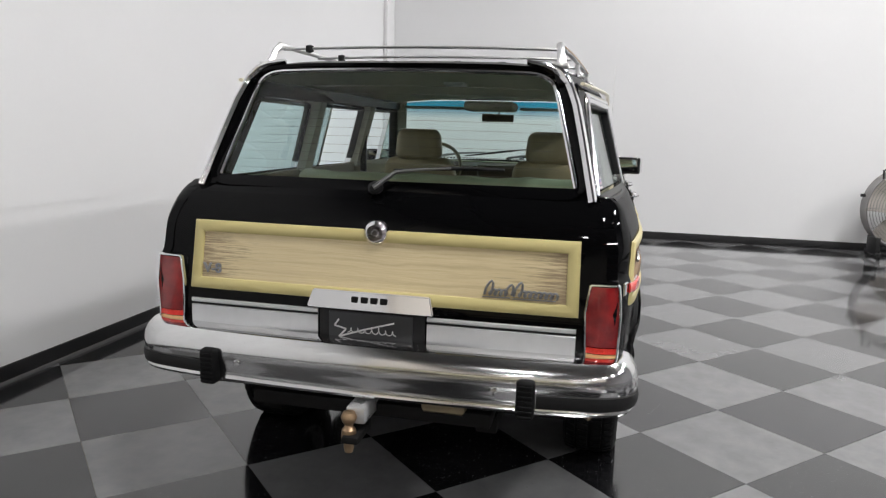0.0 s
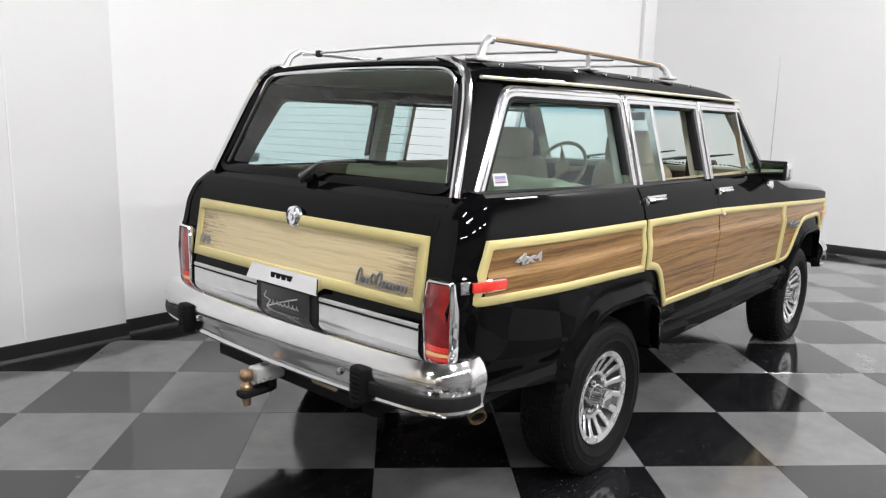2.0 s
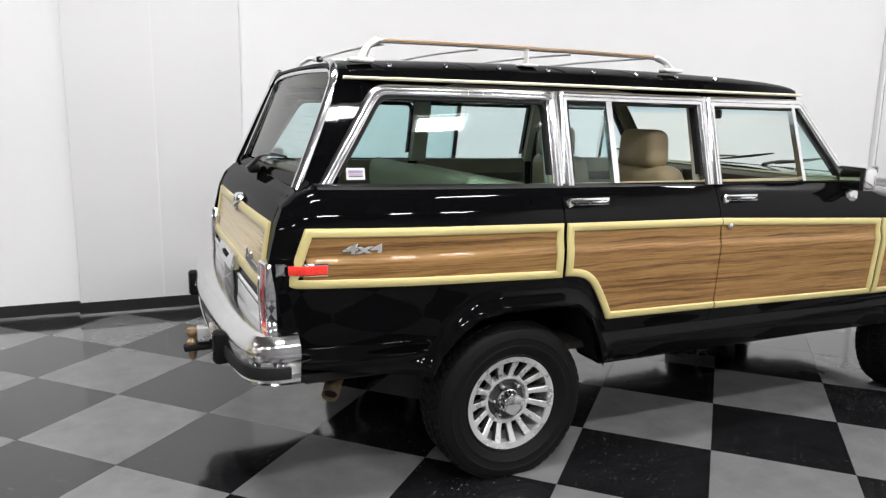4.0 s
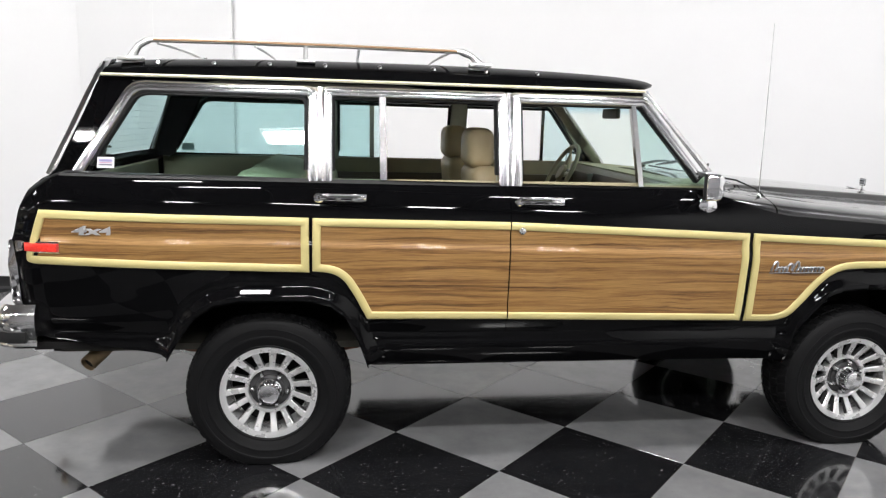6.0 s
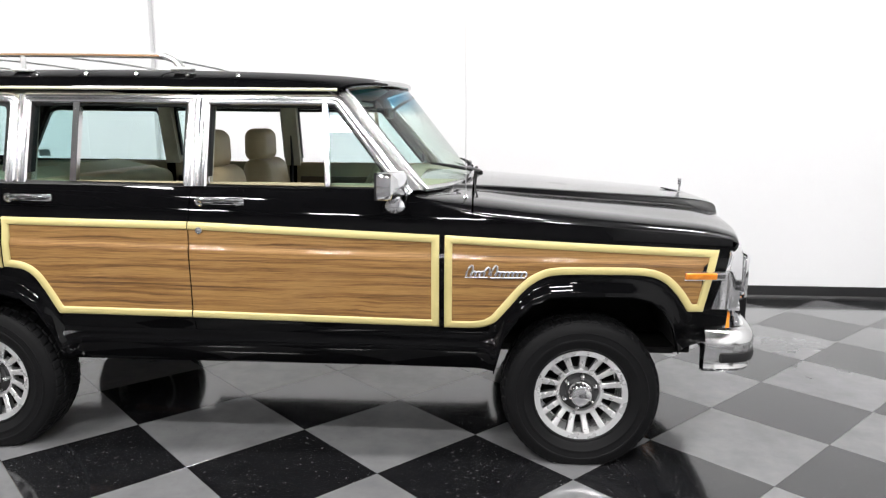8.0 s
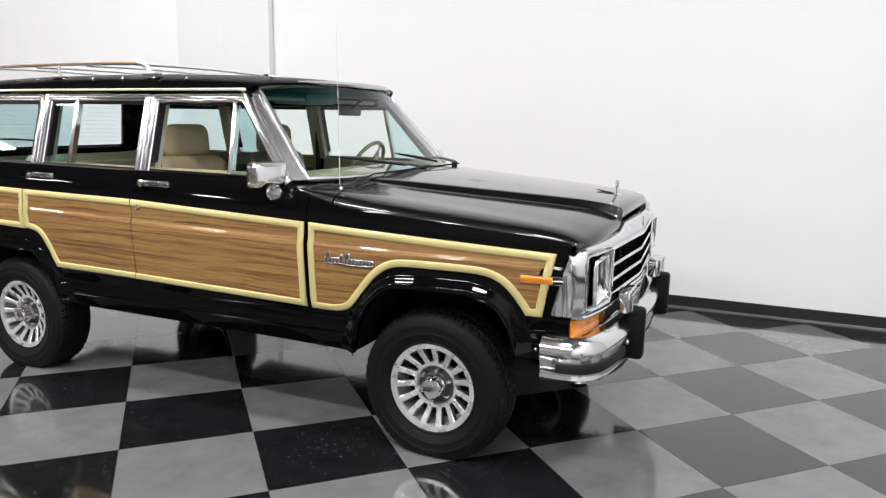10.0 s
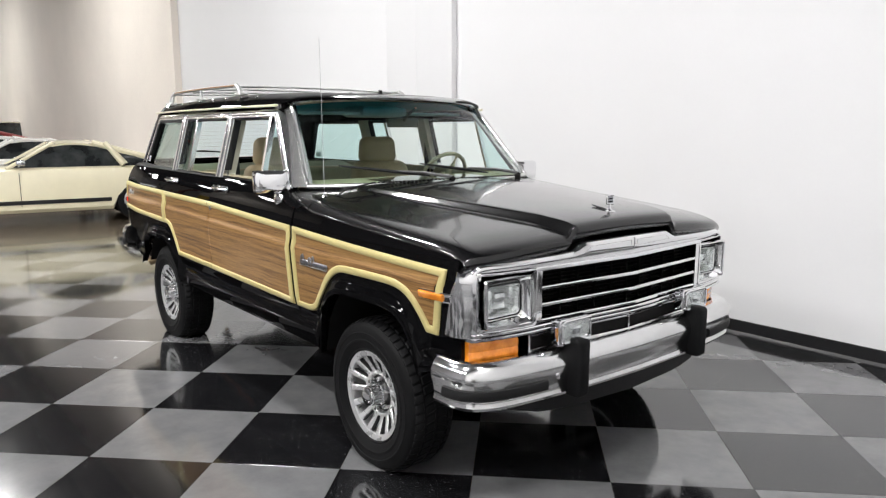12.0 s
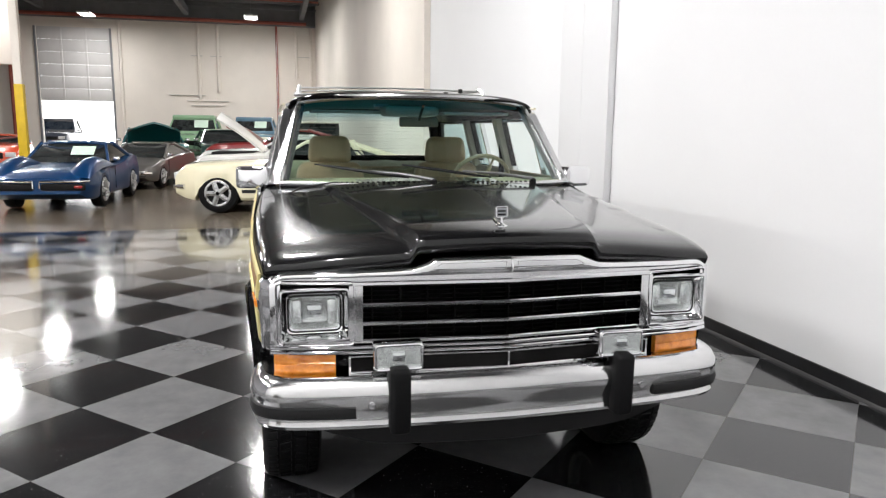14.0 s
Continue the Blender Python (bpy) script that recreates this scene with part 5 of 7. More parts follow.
# ---------------------------------------------------------------- bumpers
def bumper(name, plan, section, back):
    """Sweeps a section of (out, z) along a plan line, mirrored in y."""
    line = [Vector(p) for p in plan]
    line = [Vector((p.x, -p.y)) for p in line] + [Vector((p.x, p.y)) for p in line[-2::-1]]
    bm = bmesh.new()
    rings = []
    for i, p in enumerate(line):
        d = (line[min(i + 1, len(line) - 1)] - line[max(i - 1, 0)]).normalized()
        n = Vector((d.y, -d.x)) * back
        rings.append([bm.verts.new((p.x + n.x * o, p.y + n.y * o, z)) for o, z in section])
    skin(bm, rings, True, True)
    return part(name, bm, AGED, wagon, "chrome bumper with black rubber guards", 28)


def fine(plan, n=4):
    ys = []
    for a, c in zip(plan, plan[1:]):
        ys += [(a[0] + (c[0] - a[0]) * k / n, a[1] + (c[1] - a[1]) * k / n) for k in range(n)]
    pts = [Vector(p) for p in ys + [plan[-1]]]
    for _ in range(3):
        pts = [pts[0]] + [(a + c * 2 + e) / 4 for a, c, e in zip(pts, pts[1:], pts[2:])] + [pts[-1]]
    return [tuple(p) for p in pts]


FRONT_PLAN = fine([(3.272, 0.893), (3.36, 0.896), (3.43, 0.880), (3.475, 0.82), (3.505, 0.65), (3.53, 0.35), (3.54, 0.0)])
FRONT_SEC = [(-0.05, 0.642), (-0.004, 0.652), (0.010, 0.648), (0.026, 0.634), (0.038, 0.614), (0.044, 0.596), (0.044, 0.582), (0.041, 0.562), (0.034, 0.535), (0.028, 0.508), (0.030, 0.492), (0.034, 0.480), (0.026, 0.466), (-0.03, 0.456)]
front_bumper = bumper("front_bumper", FRONT_PLAN, FRONT_SEC, 1)
REAR_PLAN = fine([(-0.895, 0.893), (-0.965, 0.898), (-1.025, 0.872), (-1.055, 0.81), (-1.080, 0.62), (-1.100, 0.3), (-1.105, 0.0)])
REAR_SEC = [(-0.085, 0.735), (-0.02, 0.742), (0.010, 0.733), (0.028, 0.714), (0.038, 0.692), (0.043, 0.668), (0.042, 0.645), (0.037, 0.620), (0.031, 0.595), (0.030, 0.576), (0.034, 0.566), (0.028, 0.556), (-0.05, 0.550)]
rear_bumper = bumper("rear_bumper", REAR_PLAN, REAR_SEC, -1)


def rub_strip(plan, z0, z1, y0, back, parent, out=0.026):
    """Black rubber strip on the bumper's ends, both sides."""
    for s in (-1, 1):
        pts = [Vector((p[0], s * p[1])) for p in plan if p[1] >= y0]
        bm = bmesh.new()
        rings = []
        for i, p in enumerate(pts):
            d = (pts[min(i + 1, len(pts) - 1)] - pts[max(i - 1, 0)]).normalized()
            n = Vector((-d.y, d.x)) * back * s
            rings.append([bm.verts.new((p.x + n.x * o, p.y + n.y * o, z)) for o, z in
                          ((out - 0.01, z0), (out + 0.014, z0 + 0.004), (out + 0.018, (z0 + z1) / 2), (out + 0.014, z1 - 0.004), (out - 0.01, z1))])
        skin(bm, rings, True, True)
        part("rubber_strip", bm, RUBBER, parent, "black rubber strip")


rub_strip(FRONT_PLAN[3:], 0.506, 0.552, 0.56, 1, front_bumper, 0.030)
rub_strip(REAR_PLAN[2:], 0.578, 0.630, 0.60, -1, rear_bumper, 0.030)
# centre faces of the bumpers are plain and run lower
for s in (-1, 1):
    bm = boxed(3.52, 3.615, s * 0.425 - 0.037, s * 0.425 + 0.037, 0.455, 0.695, 0.018, 3)
    for v in bm.verts:
        v.co.x -= 0.20 * max(0, v.co.z - 0.66) + 0.10 * max(0, 0.52 - v.co.z)
    part("bumper_guard", bm, TYRE, front_bumper, "black rubber bumper guard")
    bm = boxed(-1.158, -1.08, s * 0.575 - 0.031, s * 0.575 + 0.031, 0.548, 0.680, 0.014, 3)
    guard = part("bumper_guard", bm, TYRE, wagon, "ribbed black rubber bumper guard")
    for k in range(7):
        z = 0.562 + k * 0.017
        part("guard_rib", boxed(-1.162, -1.153, s * 0.575 - 0.024, s * 0.575 + 0.024, z - 0.003, z + 0.003, 0.002, 1), TYRE, guard)
    part("bumper_bolt", lathe(bmesh.new(), [(0.004, -0.006), (0.012, -0.005), (0.014, 0.004)], (-1.133, s * 0.47, 0.63), "x", 12), CHROME, rear_bumper)
    part("bumper_bolt", lathe(bmesh.new(), [(0.004, 0.006), (0.012, 0.005), (0.014, -0.004)], (3.556, s * 0.52, 0.555), "x", 12), CHROME, front_bumper)
bm = bmesh.new()
rows = []
for y in [-0.78 + 1.56 * k / 24 for k in range(25)]:
    x = lerp(abs(y), [(0, 3.53), (0.35, 3.52), (0.65, 3.475), (0.78, 3.415)])
    low = lerp(abs(y), [(0, 0.350), (0.5, 0.365), (0.70, 0.42), (0.78, 0.46)])
    rows.append([(x - 0.02, y, 0.50), (x + 0.005, y, 0.47), (x - 0.01, y, low + 0.02), (x - 0.05, y, low)])
grid(bm, rows)
thick(bm, 0.01)
part("air_dam", bm, RUBBER, wagon, "black plastic air dam")

# ---------------------------------------------------------------- front face
LAMPBOWL = painted("lamp_mirror", (0.90, 0.91, 0.90), 0.24, 0.08, 14, 0.5, metal=0.85)


def band(bm, y0, y1, low, high, out, depth, n=12):
    """A bar across the face; low and high are heights or functions of y."""
    lo = low if callable(low) else (lambda y: low)
    hi = high if callable(high) else (lambda y: high)
    rings = []
    for k in range(n + 1):
        y = y0 + (y1 - y0) * k / n
        x, a, c = face_x(y) + out, lo(y), hi(y)
        e = min(0.004, (c - a) * 0.25)
        rings.append([bm.verts.new(p) for p in ((x - depth, y, a), (x - e, y, a), (x, y, a + e), (x, y, c - e), (x - e, y, c), (x - depth, y, c))])
    skin(bm, rings, True, True)
    return bm


def hump(y):
    return lerp(abs(y), [(0.0, 1.064), (0.275, 1.060), (0.335, 1.036), (0.36, 1.028), (0.42, 1.024), (0.80, 1.016), (0.826, 1.011), (0.845, 1.001), (0.857, 0.986), (0.863, 0.966)])


def header_lip(y):
    return lerp(abs(y), [(0.0, 1.004), (0.80, 0.994), (0.83, 0.985), (0.863, 0.955)])


bm = bmesh.new()
rings = []
for y in spread(-0.863, 0.863, 0.03, (-0.857, -0.845, -0.826, -0.42, -0.36, -0.335, -0.275, 0.275, 0.335, 0.36, 0.42, 0.826, 0.845, 0.857)):
    x, h, low = face_x(y), hump(y), header_lip(y)
    rings.append([bm.verts.new(p) for p in ((x - 0.07, y, h - 0.004), (x - 0.024, y, h), (x - 0.012, y, h - 0.002), (x - 0.003, y, h - 0.008), (x + 0.001, y, h - 0.016), (x + 0.001, y, low + 0.004), (x - 0.001, y, low), (x - 0.009, y, low - 0.002), (x - 0.07, y, low - 0.002))])
skin(bm, rings, True, True)
grille = part("grille_shell", bm, CHROME, wagon, "bright grille surround with chrome bars")
for s in (-1, 1):
    # outlined panel on either side of the header's middle ridge
    loop = [(s * a, z) for a, z in ((0.022, 1.020), (0.022, 1.046), (0.258, 1.042), (0.292, 1.022))]
    part("header_outline", tube(bmesh.new(), [(face_x(a) + 0.001, a, z) for a, z in loop + loop[:2]], 0.0016, 6, 1.0, False), SATIN, grille)
part("header_ridge", tube(bmesh.new(), [(face_x(0) + 0.000, 0.0, z) for z in (1.006, 1.03, 1.056)], [0.003, 0.005, 0.003], 8), CHROME, grille)
part("upper_bar", band(bmesh.new(), -0.575, 0.575, 0.966, 0.984, 0.008, 0.05, 24), CHROME, grille)
part("face_bar", band(bmesh.new(), -0.855, 0.855, 0.968, lambda y: header_lip(y) + 0.002, -0.008, 0.05, 40), SATIN, grille)
for z0, z1, o in ((0.738, 0.752, 0.010), (0.756, 0.772, 0.004), (0.722, 0.735, 0.012)):
    part("lower_bar", band(bmesh.new(), -0.862, 0.862, z0, z1, o, 0.05, 40), CHROME, grille)
for z in (0.897, 0.829):
    part("grille_bar", band(bmesh.new(), -0.55, 0.55, z - 0.009, z + 0.007, 0.004, 0.06, 24), CHROME, grille, "chrome grille bar")
for s in (-1, 1):
    a, c = sorted((s * 0.540, s * 0.588))
    part("upright_bar", band(bmesh.new(), a, c, 0.765, 0.972, 0.006, 0.06, 3), CHROME, grille)
    # chrome bezel that turns round the corner to a slanted rear edge on the fender
    bm = bmesh.new()
    rows = []
    for z in [0.735 + 0.265 * k / 10 for k in range(11)]:
        crown = 0.010 * (1 - ((z - 0.867) / 0.133) ** 2)
        xt = 3.366 - 0.27 * (0.985 - z)
        yt = side_y(xt, z) + 0.005
        plan = [(face_x(0.822) - 0.03, 0.820), (face_x(0.824) + 0.004, 0.824), (face_x(0.840) + 0.004, 0.840), (face_x(0.858) + crown, 0.860), (3.392 + crown, 0.876), (3.378 + 0.6 * crown, 0.888)]
        plan += [(3.378 + (xt - 3.378) * f, 0.893 + (yt + 0.003 - 0.893) * f) for f in (0.33, 0.66)] + [(xt, yt), (xt - 0.004, yt - 0.012)]
        turn = 14 * max(0.0, z - 0.968) ** 2
        rows.append([(x - turn, s * (y - turn), z) for x, y in plan])
    grid(bm, rows)
    thick(bm, 0.004)
    part("bezel_side", bm, CHROME, grille, "chrome bezel end")
bm = bmesh.new()
band(bm, -0.545, 0.545, 0.758, 0.972, -0.075, 0.02, 20)
part("grille_back", bm, GRILLEBLACK, grille)
for k in range(11):
    y = -0.50 + k * 0.10
    part("grille_fin", boxed(face_x(y) - 0.07, face_x(y) - 0.032, y - 0.0018, y + 0.0018, 0.762, 0.968), GRILLEBLACK, grille)
for k in range(12):
    z = 0.776 + k * 0.016
    part("grille_slat", band(bmesh.new(), -0.54, 0.54, z - 0.001, z + 0.001, -0.040, 0.02, 12), GRILLEBLACK, grille)


for s in (-1, 1):
    bm = bmesh.new()
    cy, cz, cx = s * 0.706, 0.866, face_x(0.70)

    def frame_loop(w, h, x, r):
        return [bm.verts.new((x, cy + a, cz + e)) for a, e in rounded([(w, h), (w, -h), (-w, -h), (-w, h)], r, 4)]
    skin(bm, [frame_loop(0.122, 0.096, cx + 0.0, 0.01), frame_loop(0.119, 0.093, cx + 0.012, 0.012), frame_loop(0.114, 0.088, cx + 0.012, 0.014), frame_loop(0.111, 0.085, cx - 0.002, 0.016), frame_loop(0.098, 0.072, cx - 0.024, 0.022), frame_loop(0.084, 0.058, cx - 0.028, 0.02)], True)
    head = part("headlamp", bm, CHROME, wagon, "rectangular headlamp in a chrome bezel")
    bm = bmesh.new()
    skin(bm, [frame_loop(0.089, 0.062, cx - 0.026, 0.022), frame_loop(0.076, 0.053, cx - 0.048, 0.02), frame_loop(0.046, 0.044, cx - 0.076, 0.018), frame_loop(0.004, 0.004, cx - 0.090, 0.002)], True)
    part("lamp_bowl", bm, LAMPBOWL, head)
    bm = bmesh.new()
    rows = []
    for i in range(13):
        u = -1 + i / 6
        rows.append([(cx - 0.022 + 0.012 * (1 - 0.5 * u * u - 0.5 * v * v) + 0.0012 * math.cos(u * 40), cy + 0.089 * u, cz + 0.062 * v) for v in [-1 + j / 4 for j in range(9)]])
    grid(bm, rows)
    part("lamp_lens", bm, LENS, head, "clear fluted lens")
    gasket = bmesh.new()
    loop = [(cx - 0.024, cy + a, cz + e) for a, e in rounded([(0.092, 0.065), (0.092, -0.065), (-0.092, -0.065), (-0.092, 0.065)], 0.024, 4)]
    part("lamp_gasket", tube(gasket, loop + loop[:2], 0.003, 6, 1.0, False), TYRE, head, "black gasket")
    part("lamp_bulb", boxed(cx - 0.078, cx - 0.040, cy - 0.030, cy + 0.030, cz - 0.018, cz + 0.030, 0.012, 3), CHROME, head)
    for e in (-1, 1):
        part("lamp_facet", boxed(cx - 0.066, cx - 0.040, cy + e * 0.062 - 0.018, cy + e * 0.062 + 0.018, cz - 0.046, cz + 0.046, 0.010, 2), LAMPBOWL, head)
    bead = [(face_x(cy + a) + 0.006, cy + a, cz + 0.002 + e) for a, e in dense(rounded([(0.137, 0.112), (0.137, -0.112), (-0.132, -0.112), (-0.132, 0.112)], 0.022, 4), True, 0.04)]
    part("bezel_bead", tube(bmesh.new(), bead + bead[:2], 0.0035, 6, 1.0, False), CHROME, head)
    # amber turn signal below the bezel
    bm = bmesh.new()
    rows = []
    for k in range(9):
        y = 0.635 + 0.215 * k / 8
        x = face_x(y) - 0.022 - 0.10 * max(0, y - 0.80)
        rows.append([(x - 0.03, s * y, 0.636), (x - 0.003, s * y, 0.638), (x, s * y, 0.648), (x, s * y, 0.668), (x - 0.003, s * y, 0.674), (x, s * y, 0.680), (x, s * y, 0.702), (x - 0.004, s * y, 0.712), (x - 0.03, s * y, 0.714)])
    skin(bm, [[bm.verts.new(p) for p in r] for r in rows], True, True)
    part("turn_signal", bm, AMBER, wagon, "amber turn signal")
    # driving lamp on the bumper
    fx, fy, fz = 3.50, s * 0.425, 0.727
    bm = boxed(fx, fx + 0.055, fy - 0.088, fy + 0.088, fz - 0.050, fz + 0.050, 0.012, 3)
    fog = part("driving_lamp", bm, CHROME, wagon, "small rectangular driving lamp with chrome rim")
    bm = bmesh.new()
    cup = [[bm.verts.new((fx + d, fy + a, fz + e)) for a, e in rounded([(w, h), (w, -h), (-w, -h), (-w, h)], 0.012, 3)] for w, h, d in ((0.080, 0.042, 0.0555), (0.078, 0.040, 0.058), (0.050, 0.030, 0.0562), (0.018, 0.016, 0.0575))]
    skin(bm, cup, False, True)
    part("lamp_bowl", bm, LAMPBOWL, fog)
    part("lamp_bulb", boxed(fx + 0.055, fx + 0.064, fy - 0.022, fy + 0.022, fz - 0.014, fz + 0.018, 0.004, 2), CHROME, fog)
    bm = bmesh.new()
    grid(bm, [[(fx + 0.0665 + 0.004 * (1 - u * u) + 0.0008 * math.cos(u * 34), fy + 0.078 * u, fz + 0.040 * v) for v in (-1, -0.5, 0, 0.5, 1)] for u in [-1 + k / 14 for k in range(29)]])
    part("lamp_lens", bm, LENS, fog, "clear ribbed lens")
    rim = [(fx + 0.062, fy + a, fz + e) for a, e in rounded([(0.082, 0.044), (0.082, -0.044), (-0.082, -0.044), (-0.082, 0.044)], 0.014, 3)]
    part("lamp_rim", tube(bmesh.new(), rim + rim[:2], 0.0055, 6, 1.0, False), CHROME, fog)
    part("lamp_bracket", boxed(fx + 0.01, fx + 0.04, fy - 0.02, fy + 0.02, 0.66, fz - 0.045), DARK, fog)
part("front_panel", band(bmesh.new(), -0.86, 0.86, 0.60, 0.735, -0.06, 0.03, 30), BLACK, wagon)
# lower slot with its bright outline
bm = bmesh.new()
for lo, hi in ((0.700, 0.709), (0.640, 0.649)):
    band(bm, -0.59, 0.59, lo, hi, -0.012, 0.03, 24)
for y in (-0.590, -0.004, 0.582):
    band(bm, y, y + 0.008, 0.645, 0.703, -0.0125, 0.03, 1)
slot = part("slot_trim", bm, CHROME, wagon, "bright outline of the lower air slot")
part("slot_back", band(bmesh.new(), -0.585, 0.585, 0.645, 0.704, -0.03, 0.015, 16), DARK, slot)

# hood ornament, wipers, antenna, washer jets
OX, OZ = 3.372, hood_z(3.372)
orn = part("hood_ornament", lathe(bmesh.new(), [(0.026, -0.004), (0.025, 0.005), (0.012, 0.010), (0.006, 0.016), (0.004, 0.036)], (OX, 0, OZ), "z", 20), CHROME, wagon, "chrome stand-up hood ornament")
part("ornament_spear", tube(bmesh.new(), [(OX - 0.10, 0, hood_z(OX - 0.10) + 0.010), (OX - 0.03, 0, OZ + 0.012), (OX + 0.035, 0, OZ - 0.004)], [0.003, 0.008, 0.004], 8), CHROME, orn)
bm = bmesh.new()
loop = rounded([(-0.022, 0.0), (0.022, 0.0), (0.022, 0.038), (-0.022, 0.038)], 0.006, 3)
tube(bm, [(OX, y, OZ + 0.036 + z) for y, z in loop + loop[:2]], 0.004, 6, 1.0, False)
part("ornament_shield", bm, CHROME, orn)
part("ornament_plate", boxed(OX - 0.003, OX + 0.003, -0.019, 0.019, OZ + 0.038, OZ + 0.072, 0.002), GREYPLATE, orn)
for z in (0.047, 0.060):
    part("ornament_bar", boxed(OX - 0.005, OX + 0.005, -0.015, 0.015, OZ + z - 0.003, OZ + z + 0.003, 0.001, 1), DARK, orn)
for s in (-1, 1):
    piv = Vector((2.235, 0.0, 1.245))
    piv.y = -0.02 if s < 0 else 0.55
    piv.x = 2.292 if s < 0 else 2.235
    wp = part("front_wiper", lathe(bmesh.new(), [(0.018, -0.02), (0.018, 0.012), (0.008, 0.02)], piv, "z", 12), DARK, wagon, "chrome and black windshield wiper")
    tip = Vector(shield(-0.66 if s < 0 else -0.02, 0.17, 0.03))
    part("wiper_arm", tube(bmesh.new(), [piv + Vector((0, 0, 0.015)), piv.lerp(tip, 0.35) + Vector((0.006, 0, 0.016)), piv.lerp(tip, 0.7)], [0.010, 0.008, 0.005], 8), WIPERGREY, wp)
    a, c = (-0.80, -0.18) if s < 0 else (-0.22, 0.40)
    part("wiper_blade", tube(bmesh.new(), [shield(a + (c - a) * k / 5, 0.20 - 0.14 * k / 5, 0.022) for k in range(6)], [0.004, 0.007, 0.009, 0.009, 0.007, 0.004], 6), RUBBER, wp)
ant = part("antenna", lathe(bmesh.new(), [(0.026, -0.01), (0.026, 0.004), (0.016, 0.014), (0.010, 0.028), (0.004, 0.034)], (2.235, -0.80, hood_z(2.235) - hood_drop(2.235, 0.8) - 0.018), "z", 16), CHROME, wagon, "chrome fender antenna")
part("mast", tube(bmesh.new(), [(2.235, -0.80, 1.185), (2.232, -0.80, 1.55), (2.225, -0.80, 1.965)], [0.0022, 0.0015, 0.001], 6), CHROME, ant)

# side markers, mirrors, window sticker
for s in (-1, 1):
    for x0, x1, z0, z1, mat, nm in ((3.170, 3.345, 0.862, 0.902, AMBER, "front_marker"), (-0.965, -0.785, 0.946, 0.992, REDLIT, "rear_marker")):
        bm = bmesh.new()
        lens = bmesh.new()
        for target, grow, out in ((bm, 0.0, 0.010), (lens, -0.006, 0.019)):
            rings = []
            for k in range(5):
                x = x0 - grow + (x1 - x0 + 2 * grow) * k / 4
                if target is lens:
                    x = x * 0.8 + 0.2 * (x1 if nm == "rear_marker" else x0)
                y = [side_y(max(-0.94, min(3.38, x)), z) for z in (z0, z1)]
                rings.append([target.verts.new(p) for p in ((x, s * (y[0] - 0.01), z0 - grow), (x, s * (y[0] + out - 0.003), z0 - grow), (x, s * (y[0] + out), z0 - grow + 0.004),
                              (x, s * (y[1] + out), z1 + grow - 0.004), (x, s * (y[1] + out - 0.003), z1 + grow), (x, s * (y[1] - 0.01), z1 + grow))])
            skin(target, rings, True, True)
        mk = part(nm, bm, CHROME, wagon, "side marker lamp in a chrome base")
        part("lens", lens, mat, mk)
    mx, my, mz = 1.935, s * 0.938, 1.254
    bm = bmesh.new()
    rings = []
    for x, w, h in ((mx - 0.045, 0.088, 0.056), (mx - 0.040, 0.092, 0.059), (mx + 0.005, 0.092, 0.059), (mx + 0.022, 0.086, 0.054), (mx + 0.034, 0.066, 0.040)):
        rings.append([bm.verts.new((x, my + a, mz + e)) for a, e in rounded([(w, h), (w, -h), (-w, -h), (-w, h)], 0.025, 4)])
    skin(bm, rings, True, True)
    mir = part("door_mirror", bm, CHROME, doors["front_door", s], "chrome door mirror")
    part("mirror_rim", boxed(mx - 0.052, mx - 0.043, my - 0.090, my + 0.090, mz - 0.057, mz + 0.057, 0.004), RUBBER, mir)
    part("mirror_glass", boxed(mx - 0.0545, mx - 0.0515, my - 0.074, my + 0.074, mz - 0.042, mz + 0.042), material("mirror_silver", (0.9, 0.9, 0.9), 0.01, 1.0), mir)
    bm = tube(bmesh.new(), [(mx, my - s * 0.01, mz - 0.045), (mx, my - s * 0.045, mz - 0.075), (mx, s * (side_y(1.98, 1.165) + 0.004), 1.160)], [0.016, 0.013, 0.016], 10)
    lathe(bm, [(0.045, -s * 0.004), (0.042, s * 0.006), (0.02, s * 0.016)], (mx, s * (side_y(1.98, 1.165) + 0.004), 1.160), "y", 18)
    part("mirror_stalk", bm, CHROME, mir)
    swing = Matrix.Translation((mx, my, mz)) @ Matrix.Rotation(s * radians(16), 4, "Z") @ Matrix.Translation((-mx, -my, -mz))
    mir.data.transform(swing)
    for child in mir.children:
        if not child.name.startswith("mirror_stalk"):
            child.data.transform(swing)
    bm = bmesh.new()
    pane_slab(bm, s, [(-0.672, 1.278), (-0.672, 1.322), (-0.602, 1.322), (-0.602, 1.278)], 0.0045, 0.001)
    st = part("window_sticker", bm, PALE, wagon, "small white sticker with mauve and grey bars")
    for z0, z1, mat in ((1.303, 1.313, painted("sticker_blue", (0.24, 0.22, 0.40), 0.5, 0.1, 30, 0)), (1.297, 1.301, painted("sticker_mauve", (0.42, 0.22, 0.30), 0.5, 0.1, 30, 0)), (1.288, 1.294, painted("sticker_grey", (0.16, 0.15, 0.20), 0.5, 0.1, 30, 0))):
        bm = bmesh.new()
        pane_slab(bm, s, [(-0.664, z0), (-0.664, z1), (-0.610, z1), (-0.610, z0)], 0.0055, 0.001)
        part("sticker_bar", bm, mat, st)

